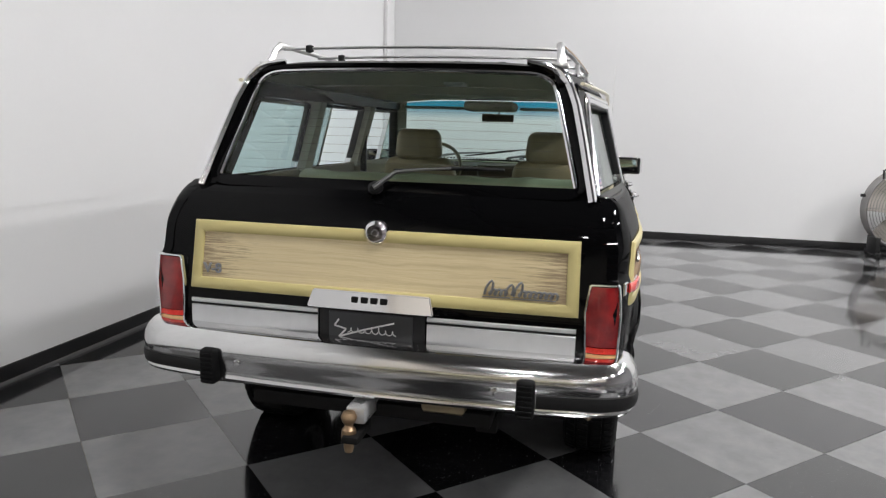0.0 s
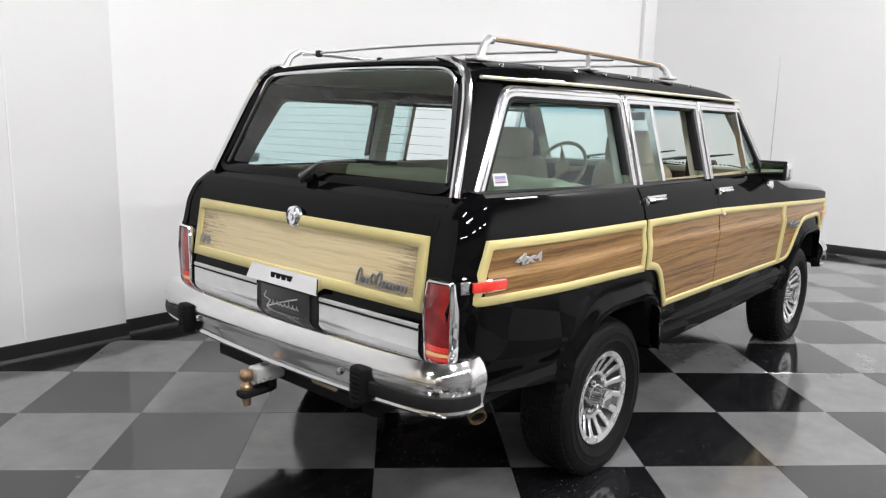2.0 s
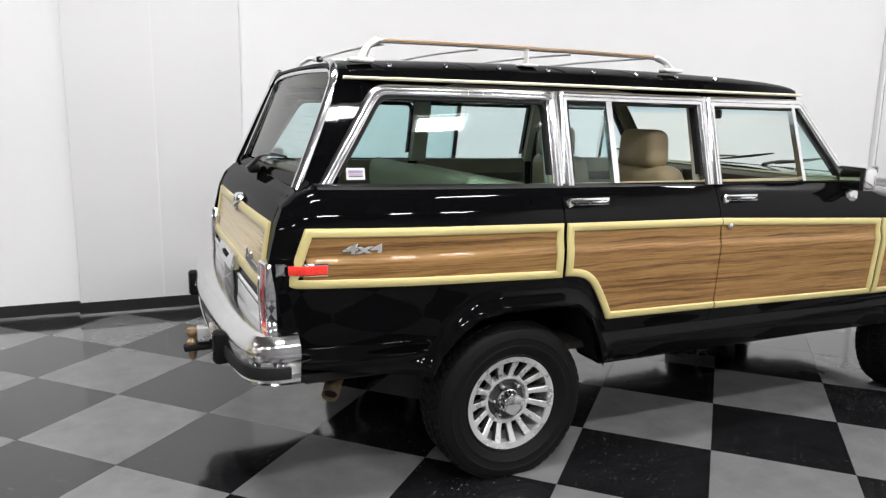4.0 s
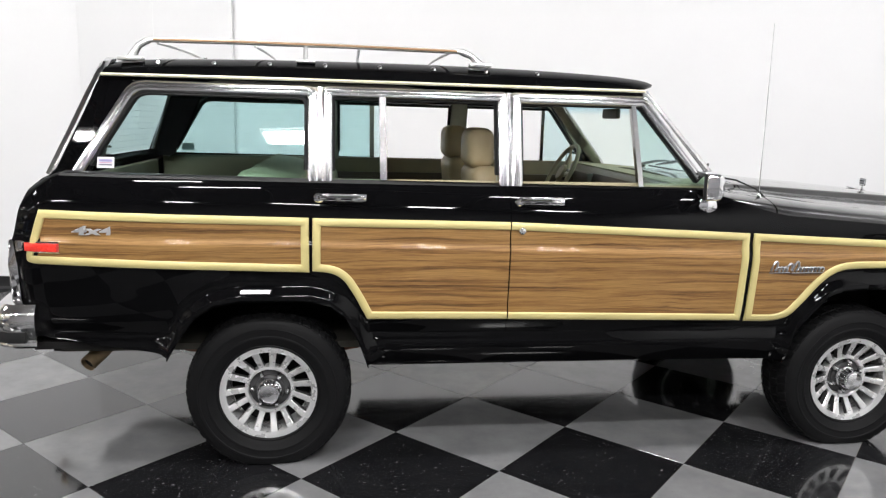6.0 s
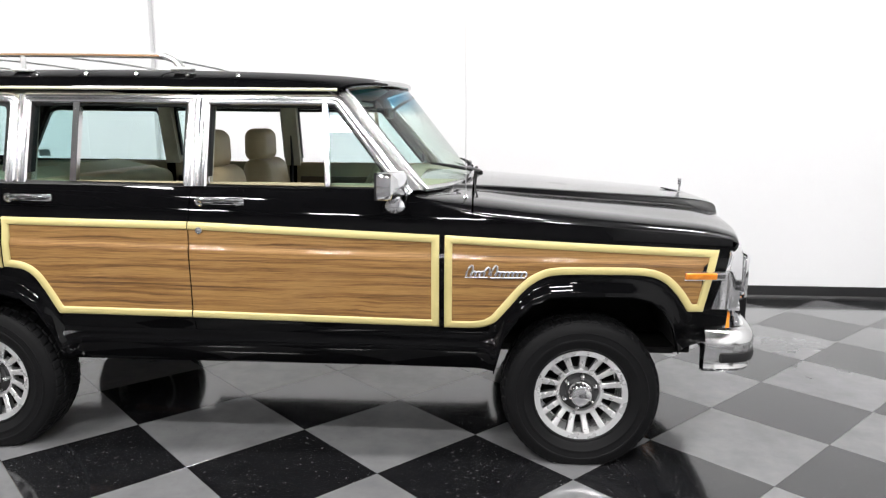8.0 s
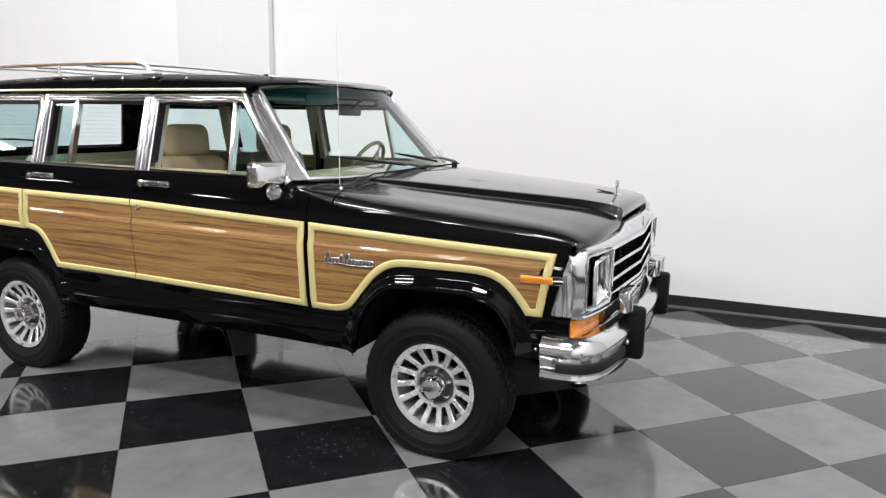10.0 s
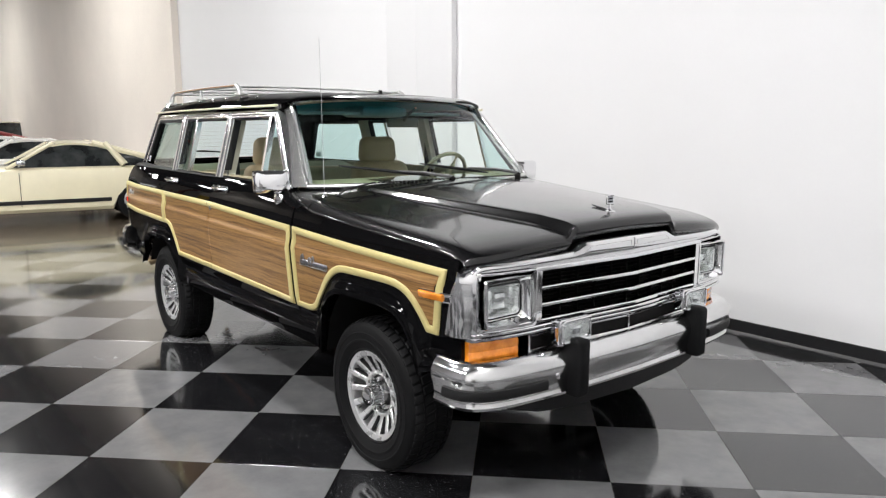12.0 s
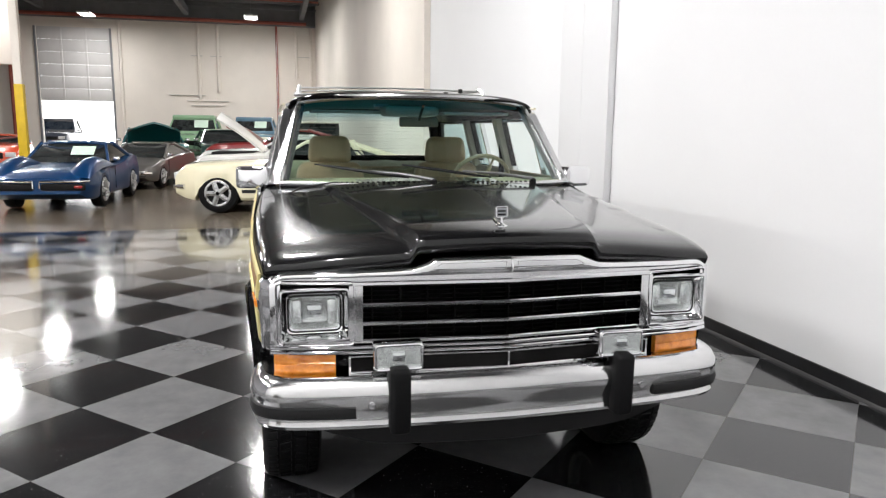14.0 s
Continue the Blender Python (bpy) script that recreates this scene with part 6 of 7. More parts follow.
# ---------------------------------------------------------------- roof rack
RAIL = grain("rack_woodgrain", (0.20, 0.10, 0.05), (0.34, 0.20, 0.10), (0.45, 0.29, 0.16))
rack = None
for s in (-1, 1):
    ya, yb = 0.585, 0.640
    bm = tube(bmesh.new(), [(-0.49, s * ya, 1.812), (-0.1, s * (ya + 0.022), 1.814), (0.4, s * (ya + 0.042), 1.812), (0.85, s * yb, 1.806)], 0.012, 10, 0.9)
    if rack is None:
        rack = part("roof_rack", bm, RACK, wagon, "chrome roof rack with woodgrain rails")
    else:
        part("side_rail", bm, RACK, rack)
    part("rail_insert", tube(bmesh.new(), [(-0.47, s * (ya + 0.009), 1.813), (-0.1, s * (ya + 0.031), 1.815), (0.4, s * (ya + 0.051), 1.813), (0.83, s * (yb + 0.009), 1.807)], 0.0055, 8), RAIL, rack, "woodgrain rail insert")
    for x, y, zx in ((-0.49, ya, -0.075), (0.85, yb, 0.085)):
        zr = curve_at(x + zx, ROOF_Z)
        bm = tube(bmesh.new(), [(x, s * y, 1.812 if x < 0 else 1.806), (x + zx * 0.55, s * (y + 0.006), 1.788), (x + zx, s * (y + 0.012), zr - 0.012)], [0.016, 0.014, 0.020], 10)
        box(bm, x + zx - 0.05, x + zx + 0.05, min(s * (y - 0.02), s * (y + 0.04)), max(s * (y - 0.02), s * (y + 0.04)), zr - 0.022, zr - 0.004, 0.006)
        part("rack_foot", bm, RACK, rack)
    bm = tube(bmesh.new(), [(0.17, s * 0.622, 1.808), (0.17, s * 0.622, 1.742)], 0.011, 10)
    box(bm, 0.13, 0.21, min(s * 0.60, s * 0.66), max(s * 0.60, s * 0.66), 1.735, 1.747, 0.004)
    part("rack_post", bm, RACK, rack)
for x in (-0.46, -0.05, 0.40, 0.80):
    hw = lerp(x, [(-0.49, 0.585), (0.85, 0.640)])
    bm = tube(bmesh.new(), [(x, hw * u, 1.800 + 0.010 * (1 - u * u)) for u in [-1 + k / 8 for k in range(17)]], 0.0075, 8, 0.8)
    cb = part("cross_bar", bm, RACK, rack)
    part("bar_knob", lathe(bmesh.new(), [(0.006, -0.016), (0.017, -0.012), (0.017, 0.012), (0.006, 0.016)], (x, hw * 0.80, 1.802), "z", 12), RUBBER, cb)
for k in range(5):
    y = -0.36 + 0.18 * k
    bm = bmesh.new()
    grid(bm, [[(x, y + e, curve_at(x, ROOF_Z) - 0.12 * (curve_at(x, ROOF_Z) - 1.65) * (y / 0.7) ** 2 + h) for e, h in ((-0.02, 0.001), (-0.012, 0.005), (0.012, 0.005), (0.02, 0.001))] for x in spread(-0.50, 0.85, 0.1)])
    part("roof_slat", bm, SATIN, rack)

# ---------------------------------------------------------------- cabin
part("cabin_floor", boxed(-0.85, 2.0, -0.80, 0.80, 0.50, 0.53), CARPET, wagon)
part("fire_wall", boxed(2.0, 2.03, -0.80, 0.80, 0.5, 1.20), DASH, wagon)
bm = bmesh.new()
rows = []
for k in range(13):
    y = -0.80 + 1.6 * k / 12
    rows.append([(2.04 + 0.16 * (1 - (y / 0.8) ** 2), y, 1.222), (1.90, y, 1.240), (1.80, y, 1.236), (1.765, y, 1.222), (1.750, y, 1.18), (1.77, y, 1.02), (1.80, y, 0.90)])
grid(bm, rows)
dash = part("dashboard", bm, DASH, wagon, "sage-topped dashboard")
bm = bmesh.new()
grid(bm, [[(x + (0.17 * (1 - (k / 6 - 1) ** 2) if x > 2.0 else 0.0), -0.79 + 1.58 * k / 12, z + 0.005) for x, z in ((2.06, 1.236), (1.98, 1.240), (1.90, 1.242), (1.86, 1.241))] for k in range(13)])
thick(bm, 0.006)
part("dash_pad", bm, SAGE, dash, "pale sage dash pad")
bm = boxed(1.72, 1.77, 0.12, 0.66, 1.10, 1.225, 0.02)
part("instrument_hood", bm, DASH, dash)
# steering wheel on its column
centre, lean = Vector((1.655, 0.42, 1.205)), Matrix.Rotation(radians(-62), 3, "Y")
bm = bmesh.new()
ringpts = [centre + lean @ Vector((0.185 * math.cos(2 * math.pi * k / 28), 0.185 * math.sin(2 * math.pi * k / 28), 0)) for k in range(28)]
tube(bm, ringpts + ringpts[:2], 0.013, 8, 1.0, False)
sw = part("steering_wheel", bm, OLIVE, wagon, "tan steering wheel")
for a in (20, 160, 270):
    d = lean @ Vector((0.18 * math.cos(radians(a)), 0.18 * math.sin(radians(a)), 0))
    part("wheel_spoke", tube(bmesh.new(), [centre + lean @ Vector((0, 0, -0.03)), centre + d * 0.6 + lean @ Vector((0, 0, -0.018)), centre + d], [0.022, 0.016, 0.012], 8), OLIVE, sw)
part("column", tube(bmesh.new(), [centre + lean @ Vector((0, 0, -0.02)), centre + lean @ Vector((0, 0, -0.30))], [0.04, 0.045], 12), DASH, sw)
part("horn_pad", lathe(bmesh.new(), [(0.01, 0.012), (0.05, 0.008), (0.055, -0.01)], (0, 0, 0), "z", 16), OLIVE, sw).matrix_basis = Matrix.Translation(centre) @ lean.to_4x4()


def cushion(bm, x0, x1, y0, y1, z0, z1, r=0.05):
    return box(bm, x0, x1, y0, y1, z0, z1, r, 4)


def front_seat(y):
    bm = bmesh.new()
    cushion(bm, 1.02, 1.50, y - 0.27, y + 0.27, 0.82, 0.99, 0.06)
    seat = part("front_seat", bm, TAN, wagon, "tan leather bucket seat")
    bm = bmesh.new()
    cushion(bm, 0.90, 1.06, y - 0.265, y + 0.265, 0.90, 1.30, 0.06)
    for v in bm.verts:
        v.co.x -= (v.co.z - 0.9) * 0.12 - 0.06
        v.co.y = y + (v.co.y - y) * (1 - 0.22 * max(0, (v.co.z - 1.05) / 0.25))
    part("backrest", bm, TAN, seat)
    for k in (-1, 0, 1):
        bm = boxed(1.005, 1.022, y + k * 0.11 - 0.045, y + k * 0.11 + 0.045, 0.99, 1.24, 0.008)
        part("seat_pleat", bm, TAN, seat)
    bm = bmesh.new()
    cushion(bm, 0.905, 1.035, y - 0.145, y + 0.145, 1.285, 1.475, 0.05)
    for v in bm.verts:
        v.co.y = y + (v.co.y - y) * (1 - 0.9 * max(0, v.co.z - 1.36))
    part("headrest", bm, TAN, seat)
    for e in (-0.06, 0.06):
        part("headrest_post", tube(bmesh.new(), [(0.965, y + e, 1.24), (0.965, y + e, 1.31)], 0.006, 6), CHROME, seat)


front_seat(-0.45)
front_seat(0.36)
bm = bmesh.new()
cushion(bm, 0.30, 0.78, -0.66, 0.66, 0.80, 0.96, 0.06)
bench = part("rear_bench", bm, OLIVE, wagon, "tan rear bench with a sagging sage cover")
bm = bmesh.new()
cushion(bm, 0.08, 0.24, -0.66, 0.66, 0.86, 1.235, 0.06)
part("bench_back", bm, TAN, bench)
bm = box(bmesh.new(), -0.13, 0.28, -0.70, 0.70, 1.08, 1.268, 0.055, 5)
bmesh.ops.subdivide_edges(bm, edges=[e for e in bm.edges if abs(e.verts[0].co.y - e.verts[1].co.y) > 0.5], cuts=18, use_grid_fill=True)
for v in bm.verts:
    w = math.sin(v.co.y * 17) * math.cos(v.co.y * 7 + v.co.x * 9)
    v.co.z += -0.20 * max(0.0, v.co.x + 0.02) + 0.007 * w
    v.co.x += 0.008 * math.sin(v.co.y * 11)
part("seat_cover", bm, SAGE, bench, "crumpled sage cover")
for s in (-1, 1):
    for x0, x1 in ((-0.80, 0.18), (0.24, 1.02), (1.07, 1.98)):
        a, c = sorted((s * 0.80, s * 0.828))
        trim = part("inner_trim", boxed(x0, x1, a, c, 0.80 if x0 < 1 else 0.55, 1.252, 0.012), OLIVE, wagon, "tan inner door panel")
        if x0 > 0:
            a, c = sorted((s * 0.775, s * 0.80))
            part("wood_strip", boxed(x0 + 0.03, x1 - 0.03, a, c, 1.10, 1.16, 0.006), DASH, trim)
            part("arm_rest", boxed(x0 + 0.15, x1 - 0.2, *sorted((s * 0.72, s * 0.80)), 0.98, 1.04, 0.02), OLIVE, trim)
            part("lock_knob", tube(bmesh.new(), [(x0 + 0.03, s * 0.83, 1.23), (x0 + 0.03, s * 0.83, 1.275)], 0.006, 6), CHROME, trim)
    part("belt_strap", boxed(1.05, 1.058, *sorted((s * 0.735, s * 0.775)), 1.05, 1.56), RUBBER, wagon)
part("gate_trim", boxed(-0.84, -0.80, -0.70, 0.70, 0.6, 1.225, 0.01), OLIVE, wagon)
part("cargo_cover", boxed(-0.80, -0.10, -0.76, 0.76, 1.05, 1.07, 0.008), CARPET, wagon)
mirror = part("inside_mirror", boxed(1.785, 1.81, -0.115, 0.115, 1.535, 1.590, 0.010), DASH, wagon, "black inside mirror")
part("mirror_arm", tube(bmesh.new(), [(1.81, 0, 1.575), (1.86, 0, 1.61), (1.93, 0, 1.648)], 0.008, 8), DASH, mirror)
part("dome_lamp", boxed(0.25, 0.38, -0.05, 0.05, 1.70, 1.718, 0.006), PALE, wagon)
part("overhead_console", boxed(1.35, 1.62, -0.17, 0.17, 1.60, 1.665, 0.03), HEADLINER, wagon)
for s in (-1, 1):
    part("sun_visor", boxed(1.50, 1.62, s * 0.40 - 0.21, s * 0.40 + 0.21, 1.612, 1.630, 0.007), HEADLINER, wagon)
# loose washer hose from the cowl over the fender
part("hood_seal", tube(bmesh.new(), [(2.268, -0.52, hood_z(2.268) + 0.001), (2.275, -0.70, hood_z(2.27) - 0.026), (2.295, -0.82, 1.165), (2.31, side_y(2.3, 1.13) * -1 - 0.001, 1.12)], 0.004, 6), RUBBER, wagon)

# ---------------------------------------------------------------- drum fan by the end wall
fan = thing("drum_fan", "black drum fan with wire guard standing by the white wall", "fan", at=(6.52, -4.48, 0.0))
FR, FZ = 0.52, 0.63
FANWIRE = painted("grey_guard_wire", (0.20, 0.19, 0.19), 0.5, 0.15, 20, 0.02)
FANBLADE = painted("grey_blade", (0.34, 0.31, 0.28), 0.45, 0.1, 6, 0.02)
part("drum", lathe(bmesh.new(), [(FR - 0.006, -0.12), (FR, -0.125), (FR + 0.006, -0.12), (FR, -0.10), (FR, 0.10), (FR + 0.006, 0.12), (FR, 0.125), (FR - 0.006, 0.12), (FR - 0.006, -0.12)], (0, 0, FZ), "x", 48, True), FANWIRE, fan, "dark grey steel drum")
for k in range(15):
    r = 0.07 + 0.032 * k
    ring = [(-0.155 + 0.05 * (r / FR) ** 2, r * math.cos(2 * math.pi * q / 32), FZ + r * math.sin(2 * math.pi * q / 32)) for q in range(32)]
    part("guard_ring", tube(bmesh.new(), ring + ring[:2], 0.0035, 5, 1.0, False), FANWIRE, fan)
for k in range(12):
    a = math.pi * k / 6
    part("guard_wire", tube(bmesh.new(), [(-0.155, 0.03 * math.cos(a), FZ + 0.03 * math.sin(a)), (-0.135, 0.3 * math.cos(a), FZ + 0.3 * math.sin(a)), (-0.105, FR * math.cos(a), FZ + FR * math.sin(a))], 0.004, 5), FANWIRE, fan)
for k in range(4):
    a = math.pi / 2 * k + 0.4
    bm = bmesh.new()
    rows = []
    for r, w, tw in ((0.06, 0.07, 0.9), (0.25, 0.19, 0.6), (0.48, 0.25, 0.35)):
        rows.append([Matrix.Rotation(a, 3, "X") @ Vector((e * w * math.sin(tw), r, e * w * math.cos(tw))) + Vector((0, 0, FZ)) for e in (-1, 0, 1)])
    grid(bm, rows)
    thick(bm, 0.004)
    part("blade", bm, FANBLADE, fan)
part("motor", tube(bmesh.new(), [(-0.07, 0, FZ), (0.10, 0, FZ)], 0.09, 16), DARK, fan)
for s in (-1, 1):
    bm = box(bmesh.new(), -0.16, 0.16, s * 0.36 - 0.03, s * 0.36 + 0.03, 0.05, 0.27, 0.012)
    part("drum_bracket", bm, RUBBER, fan, "black bracket under the drum")
    for x in (-0.22, 0.22):
        part("castor", lathe(bmesh.new(), [(0.03, -0.016), (0.045, -0.012), (0.045, 0.012), (0.03, 0.016)], (x, s * 0.36, 0.045), "y", 16), RUBBER, fan)
    part("base_rail", boxed(-0.26, 0.26, s * 0.36 - 0.02, s * 0.36 + 0.02, 0.045, 0.085, 0.008), RUBBER, fan)
part("tilt_knob", tube(bmesh.new(), [(0, FR, FZ + 0.15), (0, FR + 0.05, FZ + 0.15)], 0.02, 10), RUBBER, fan)
part("carry_handle", tube(bmesh.new(), [(-0.1, 0.28, FZ + 0.435), (-0.1, 0.30, FZ + 0.50), (-0.1, 0.38, FZ + 0.47), (-0.1, 0.37, FZ + 0.365)], 0.012, 8), RUBBER, fan)

# ---------------------------------------------------------------- warehouse fittings at the far end
def rod(name, pts, r, mat, label, category, group=""):
    return solid(name, tube(bmesh.new(), pts, r, 10), mat, label, category, "structure", group)


rod("standpipe", [(BACK_X + 0.15, -0.36, 0.0), (BACK_X + 0.15, -0.36, 7.2)], 0.06, REDPIPE, "red sprinkler riser on the far wall", "pipe")
rod("standpipe_door", [(BACK_X + 0.3, -13.6, 0.0), (BACK_X + 0.3, -13.6, 7.2)], 0.16, REDPIPE, "red sprinkler riser beside the overhead door", "pipe")
rod("sprinkler_main", [(-35.3, SIDE_Y + 0.1, 7.30), (-35.3, WALL_Y - 1.2, 7.30)], 0.09, REDPIPE, "red sprinkler main under the roof", "pipe")
for k in range(4):
    x = -31 + 7.5 * k
    rod("sprinkler_branch", [(x, SIDE_Y + 0.1, 7.75), (x, WALL_Y - 0.8, 7.75)], 0.045, REDPIPE, "thin red sprinkler branch under the roof", "pipe", "sprinkler branches")
for y, z0, z1 in ((-3.5, 3.6, 7.2), (-4.5, 3.2, 7.2), (-8.45, 0.2, 7.2), (0.7, 4.4, 7.2), (1.5, 3.9, 7.2)):
    rod("conduit", [(BACK_X + 0.05, y, z0), (BACK_X + 0.05, y, z1)], 0.09, BEIGE, "pale conduit on the far wall", "conduit", "conduits")
for y0, y1, z in ((-5.2, -3.0, 3.1), (-5.0, -3.2, 2.85), (-6.1, -4.2, 3.4), (-4.9, -4.3, 5.5), (-3.9, -3.3, 5.5), (0.7, 1.5, 5.6)):
    rod("wall_rail", [(BACK_X + 0.06, y0, z), (BACK_X + 0.06, y1, z)], 0.025, painted("pale_pipe", (0.60, 0.57, 0.53), 0.6, 0.1, 4, 0.02), "grey pipe rail on the far wall", "pipe", "wall rails")
b = boxed(BACK_X + 0.01, BACK_X + 0.35, 0.2, 1.75, 0.0, 3.7, 0.02)
solid("wall_cabinet", b, BEIGE, "tall pale cabinet against the far wall", "cabinet")
col = thing("steel_column", "beige steel roof column with a yellow guard sleeve", "column", at=(-16.0, -7.42, 0))
bm = bmesh.new()
for x0, x1, y0, y1 in ((-0.10, -0.085, -0.10, 0.10), (0.085, 0.10, -0.10, 0.10), (-0.085, 0.085, -0.01, 0.01)):
    box(bm, x0, x1, y0, y1, 0, CEIL_Z - 0.75)
part("shaft", bm, BEIGE, col)
part("guard_sleeve", boxed(-0.115, 0.115, -0.115, 0.115, 0.0, 2.70, 0.03), SAFETY, col, "safety-yellow guard sleeve")
part("base_plate", boxed(-0.25, 0.25, -0.25, 0.25, 0.0, 0.03, 0.006), STEEL, col)
b = boxed(-21.2, -21.0, SIDE_Y, -9.0, 3.6, CEIL_Z, 0.01)
solid("wall_partition", b, BEIGE, "off-white hanging partition under the roof", "wall", "structure")
b = boxed(-26.9, -26.6, 1.95, 2.25, 2.95, 3.20, 0.05)
solid("unit_heater", b, painted("orange_heater", (0.62, 0.34, 0.26), 0.5, 0.1, 4, 0.03), "small orange-red heater on the warehouse wall", "heater")

# ---------------------------------------------------------------- other cars in the warehouse
WINDOW_DARK = material("dark_car_glass", (0.02, 0.024, 0.025), 0.05, spec=0.7)
_n = Nodes(WINDOW_DARK)
_n.base(_n.ramp(_n.noise(_n.mapped((2, 2, 2)), 2, 3), [(0.35, (0.008, 0.009, 0.01)), (0.7, (0.05, 0.055, 0.055))]))
PAPER = painted("window_card_paper", (0.55, 0.68, 0.58), 0.7, 0.06, 12, 0)


def car_paint(name, base, metal=0.0):
    m = painted(name, base, 0.3, 0.05, 4, 0, coat=1.0)
    m.node_tree.nodes["Principled BSDF"].inputs["Metallic"].default_value = metal
    return m


def parked_car(label, paint, place, heading, length, width, decks, cabin, axles, tyre=0.33, low=0.22, raised=False, card=False, truck=False, stripe=None, size=1.0, lamps=True, nose=True):
    """A parked car. decks: (x, z) along the body's top; cabin: belt rear, roof rear, roof front, belt front as (x, z). x runs forward from the rear bumper."""
    car = thing("parked_car", label, "car", "parked cars")
    car.matrix_basis = pose(place[0], place[1], 0, 0, 0, heading) @ Matrix.Scale(size, 4) @ Matrix.Translation((-(axles[0] + axles[1]) / 2, 0, 0))
    hw = width / 2

    def under(x):
        z = low
        for a in axles:
            d = abs(x - a)
            if d < tyre * 1.12:
                z = max(z, tyre * 0.55 + math.sqrt(max(0.0, (tyre * 1.12) ** 2 - d * d)) * 0.86)
        return z
    xs = spread(0.0, length, length / 26, [a + e * tyre * 1.12 for a in axles for e in (-1, -0.99, -0.8, -0.5, 0, 0.5, 0.8, 0.99, 1)])
    bm = bmesh.new()
    rings = []
    for x in xs:
        zt = curve_at(x, decks)
        end = min(x, length - x)
        w = hw * (1 - 0.16 * max(0.0, 1 - end / 0.5) ** 2)
        zb = min(under(x) + 0.12 * max(0, 1 - end / 0.25), zt - 0.12)
        zm = zb + (zt - zb) * 0.55
        half = [(0, zt + 0.012), (0.6 * w, zt), (0.86 * w, zt - 0.015), (0.95 * w, zt - 0.06), (w, zm), (0.985 * w, zb + 0.05), (0.94 * w, zb)]
        rings.append([bm.verts.new((x, y, z)) for y, z in half] + [bm.verts.new((x, -y, z)) for y, z in half[:0:-1]])
    skin(bm, rings, True, True)
    part("body", bm, paint, car)
    # cabin: glass block with a painted roof and pillars
    (x0, z0), (x1, z1), (x2, z2), (x3, z3) = cabin
    wb, wr = hw * 0.90, hw * 0.70
    bm = bmesh.new()
    ring0 = [(x0, -wb, z0), (x0, wb, z0), (x3, wb, z3), (x3, -wb, z3)]
    ring1 = [(x1, -wr, z1 - 0.03), (x1, wr, z1 - 0.03), (x2, wr, z2 - 0.03), (x2, -wr, z2 - 0.03)]
    skin(bm, [[bm.verts.new(p) for p in r] for r in (ring0, ring1)], True, True)
    part("glasshouse", bm, WINDOW_DARK, car, "dark glass")
    bm = bmesh.new()
    rows = []
    for k in range(7):
        x = x1 - 0.04 + (x2 - x1 + 0.08) * k / 6
        z = z1 + (z2 - z1) * k / 6 + 0.03 * math.sin(math.pi * k / 6)
        rows.append([(x, wr * 1.05 * u, z - 0.05 * u ** 4) for u in [-1 + j / 4 for j in range(9)]])
    grid(bm, rows)
    thick(bm, 0.03)
    part("roof", bm, paint, car)
    for s in (-1, 1):
        for (xa, za), (xb, zb), r in (((x0, z0), (x1, z1), 0.05), ((x3, z3), (x2, z2), 0.03)):
            part("pillar", tube(bmesh.new(), [(xa, s * wb, za - 0.02), (xb, s * wr, zb - 0.02)], r, 8), paint, car)
    for a in axles:
        for s in (-1, 1):
            wh = part("wheel", lathe(bmesh.new(), [(tyre * 0.64, s * 0.10), (tyre * 0.74, s * 0.115), (tyre * 0.95, s * 0.10), (tyre, s * 0.06), (tyre, -s * 0.09), (tyre * 0.6, -s * 0.10)], (a, s * (hw - 0.12), tyre), "y", 28), TYRE, car)
            part("rim", lathe(bmesh.new(), [(0.03, s * 0.095), (tyre * 0.22, s * 0.09), (tyre * 0.26, s * 0.05), (tyre * 0.55, s * 0.05), (tyre * 0.60, s * 0.10), (tyre * 0.66, s * 0.105), (tyre * 0.66, s * 0.06)], (a, s * (hw - 0.12), tyre), "y", 24), DARK, wh)
            for k in range(5):
                g = 2 * math.pi * k / 5
                c, e = math.cos(g), math.sin(g)
                part("rim_spoke", tube(bmesh.new(), [(a + c * tyre * 0.1, s * (hw - 0.03), tyre + e * tyre * 0.1), (a + c * tyre * 0.56, s * (hw - 0.03), tyre + e * tyre * 0.56)], [0.085, 0.075], 6, 0.6), ALLOY, wh)
            ringp = [(a + tyre * 0.61 * math.cos(2 * math.pi * k / 24), s * (hw - 0.015), tyre + tyre * 0.61 * math.sin(2 * math.pi * k / 24)) for k in range(24)]
            part("rim_edge", tube(bmesh.new(), ringp + ringp[:2], 0.022, 6, 1.0, False), ALLOY, wh)
    for x, e in ((length - 0.02, 1), (0.02, -1)) if nose else ((0.02, -1),):
        zt = curve_at(max(0.15, min(length - 0.15, x)), decks)
        part("bumper", tube(bmesh.new(), [(x - e * 0.16, -hw * 0.93, low + 0.24), (x + e * 0.03, -hw * 0.78, low + 0.24), (x + e * 0.07, 0, low + 0.24), (x + e * 0.03, hw * 0.78, low + 0.24), (x - e * 0.16, hw * 0.93, low + 0.24)], 0.045, 8, 1.1), CHROME, car)
        for s in (-1, 1) if lamps or e < 0 else ():
            y0, y1 = sorted((s * hw * 0.52, s * hw * 0.80))
            part("headlamp" if e > 0 else "tail_lamp", boxed(x - 0.05, x + 0.045, y0, y1, zt - 0.26, zt - 0.13, 0.02), PALE if e > 0 else RED, car)
        if e > 0:
            part("grille", boxed(x - 0.03, x + 0.05, -hw * 0.46, hw * 0.46, zt - 0.30, zt - 0.14, 0.01), DARK, car)
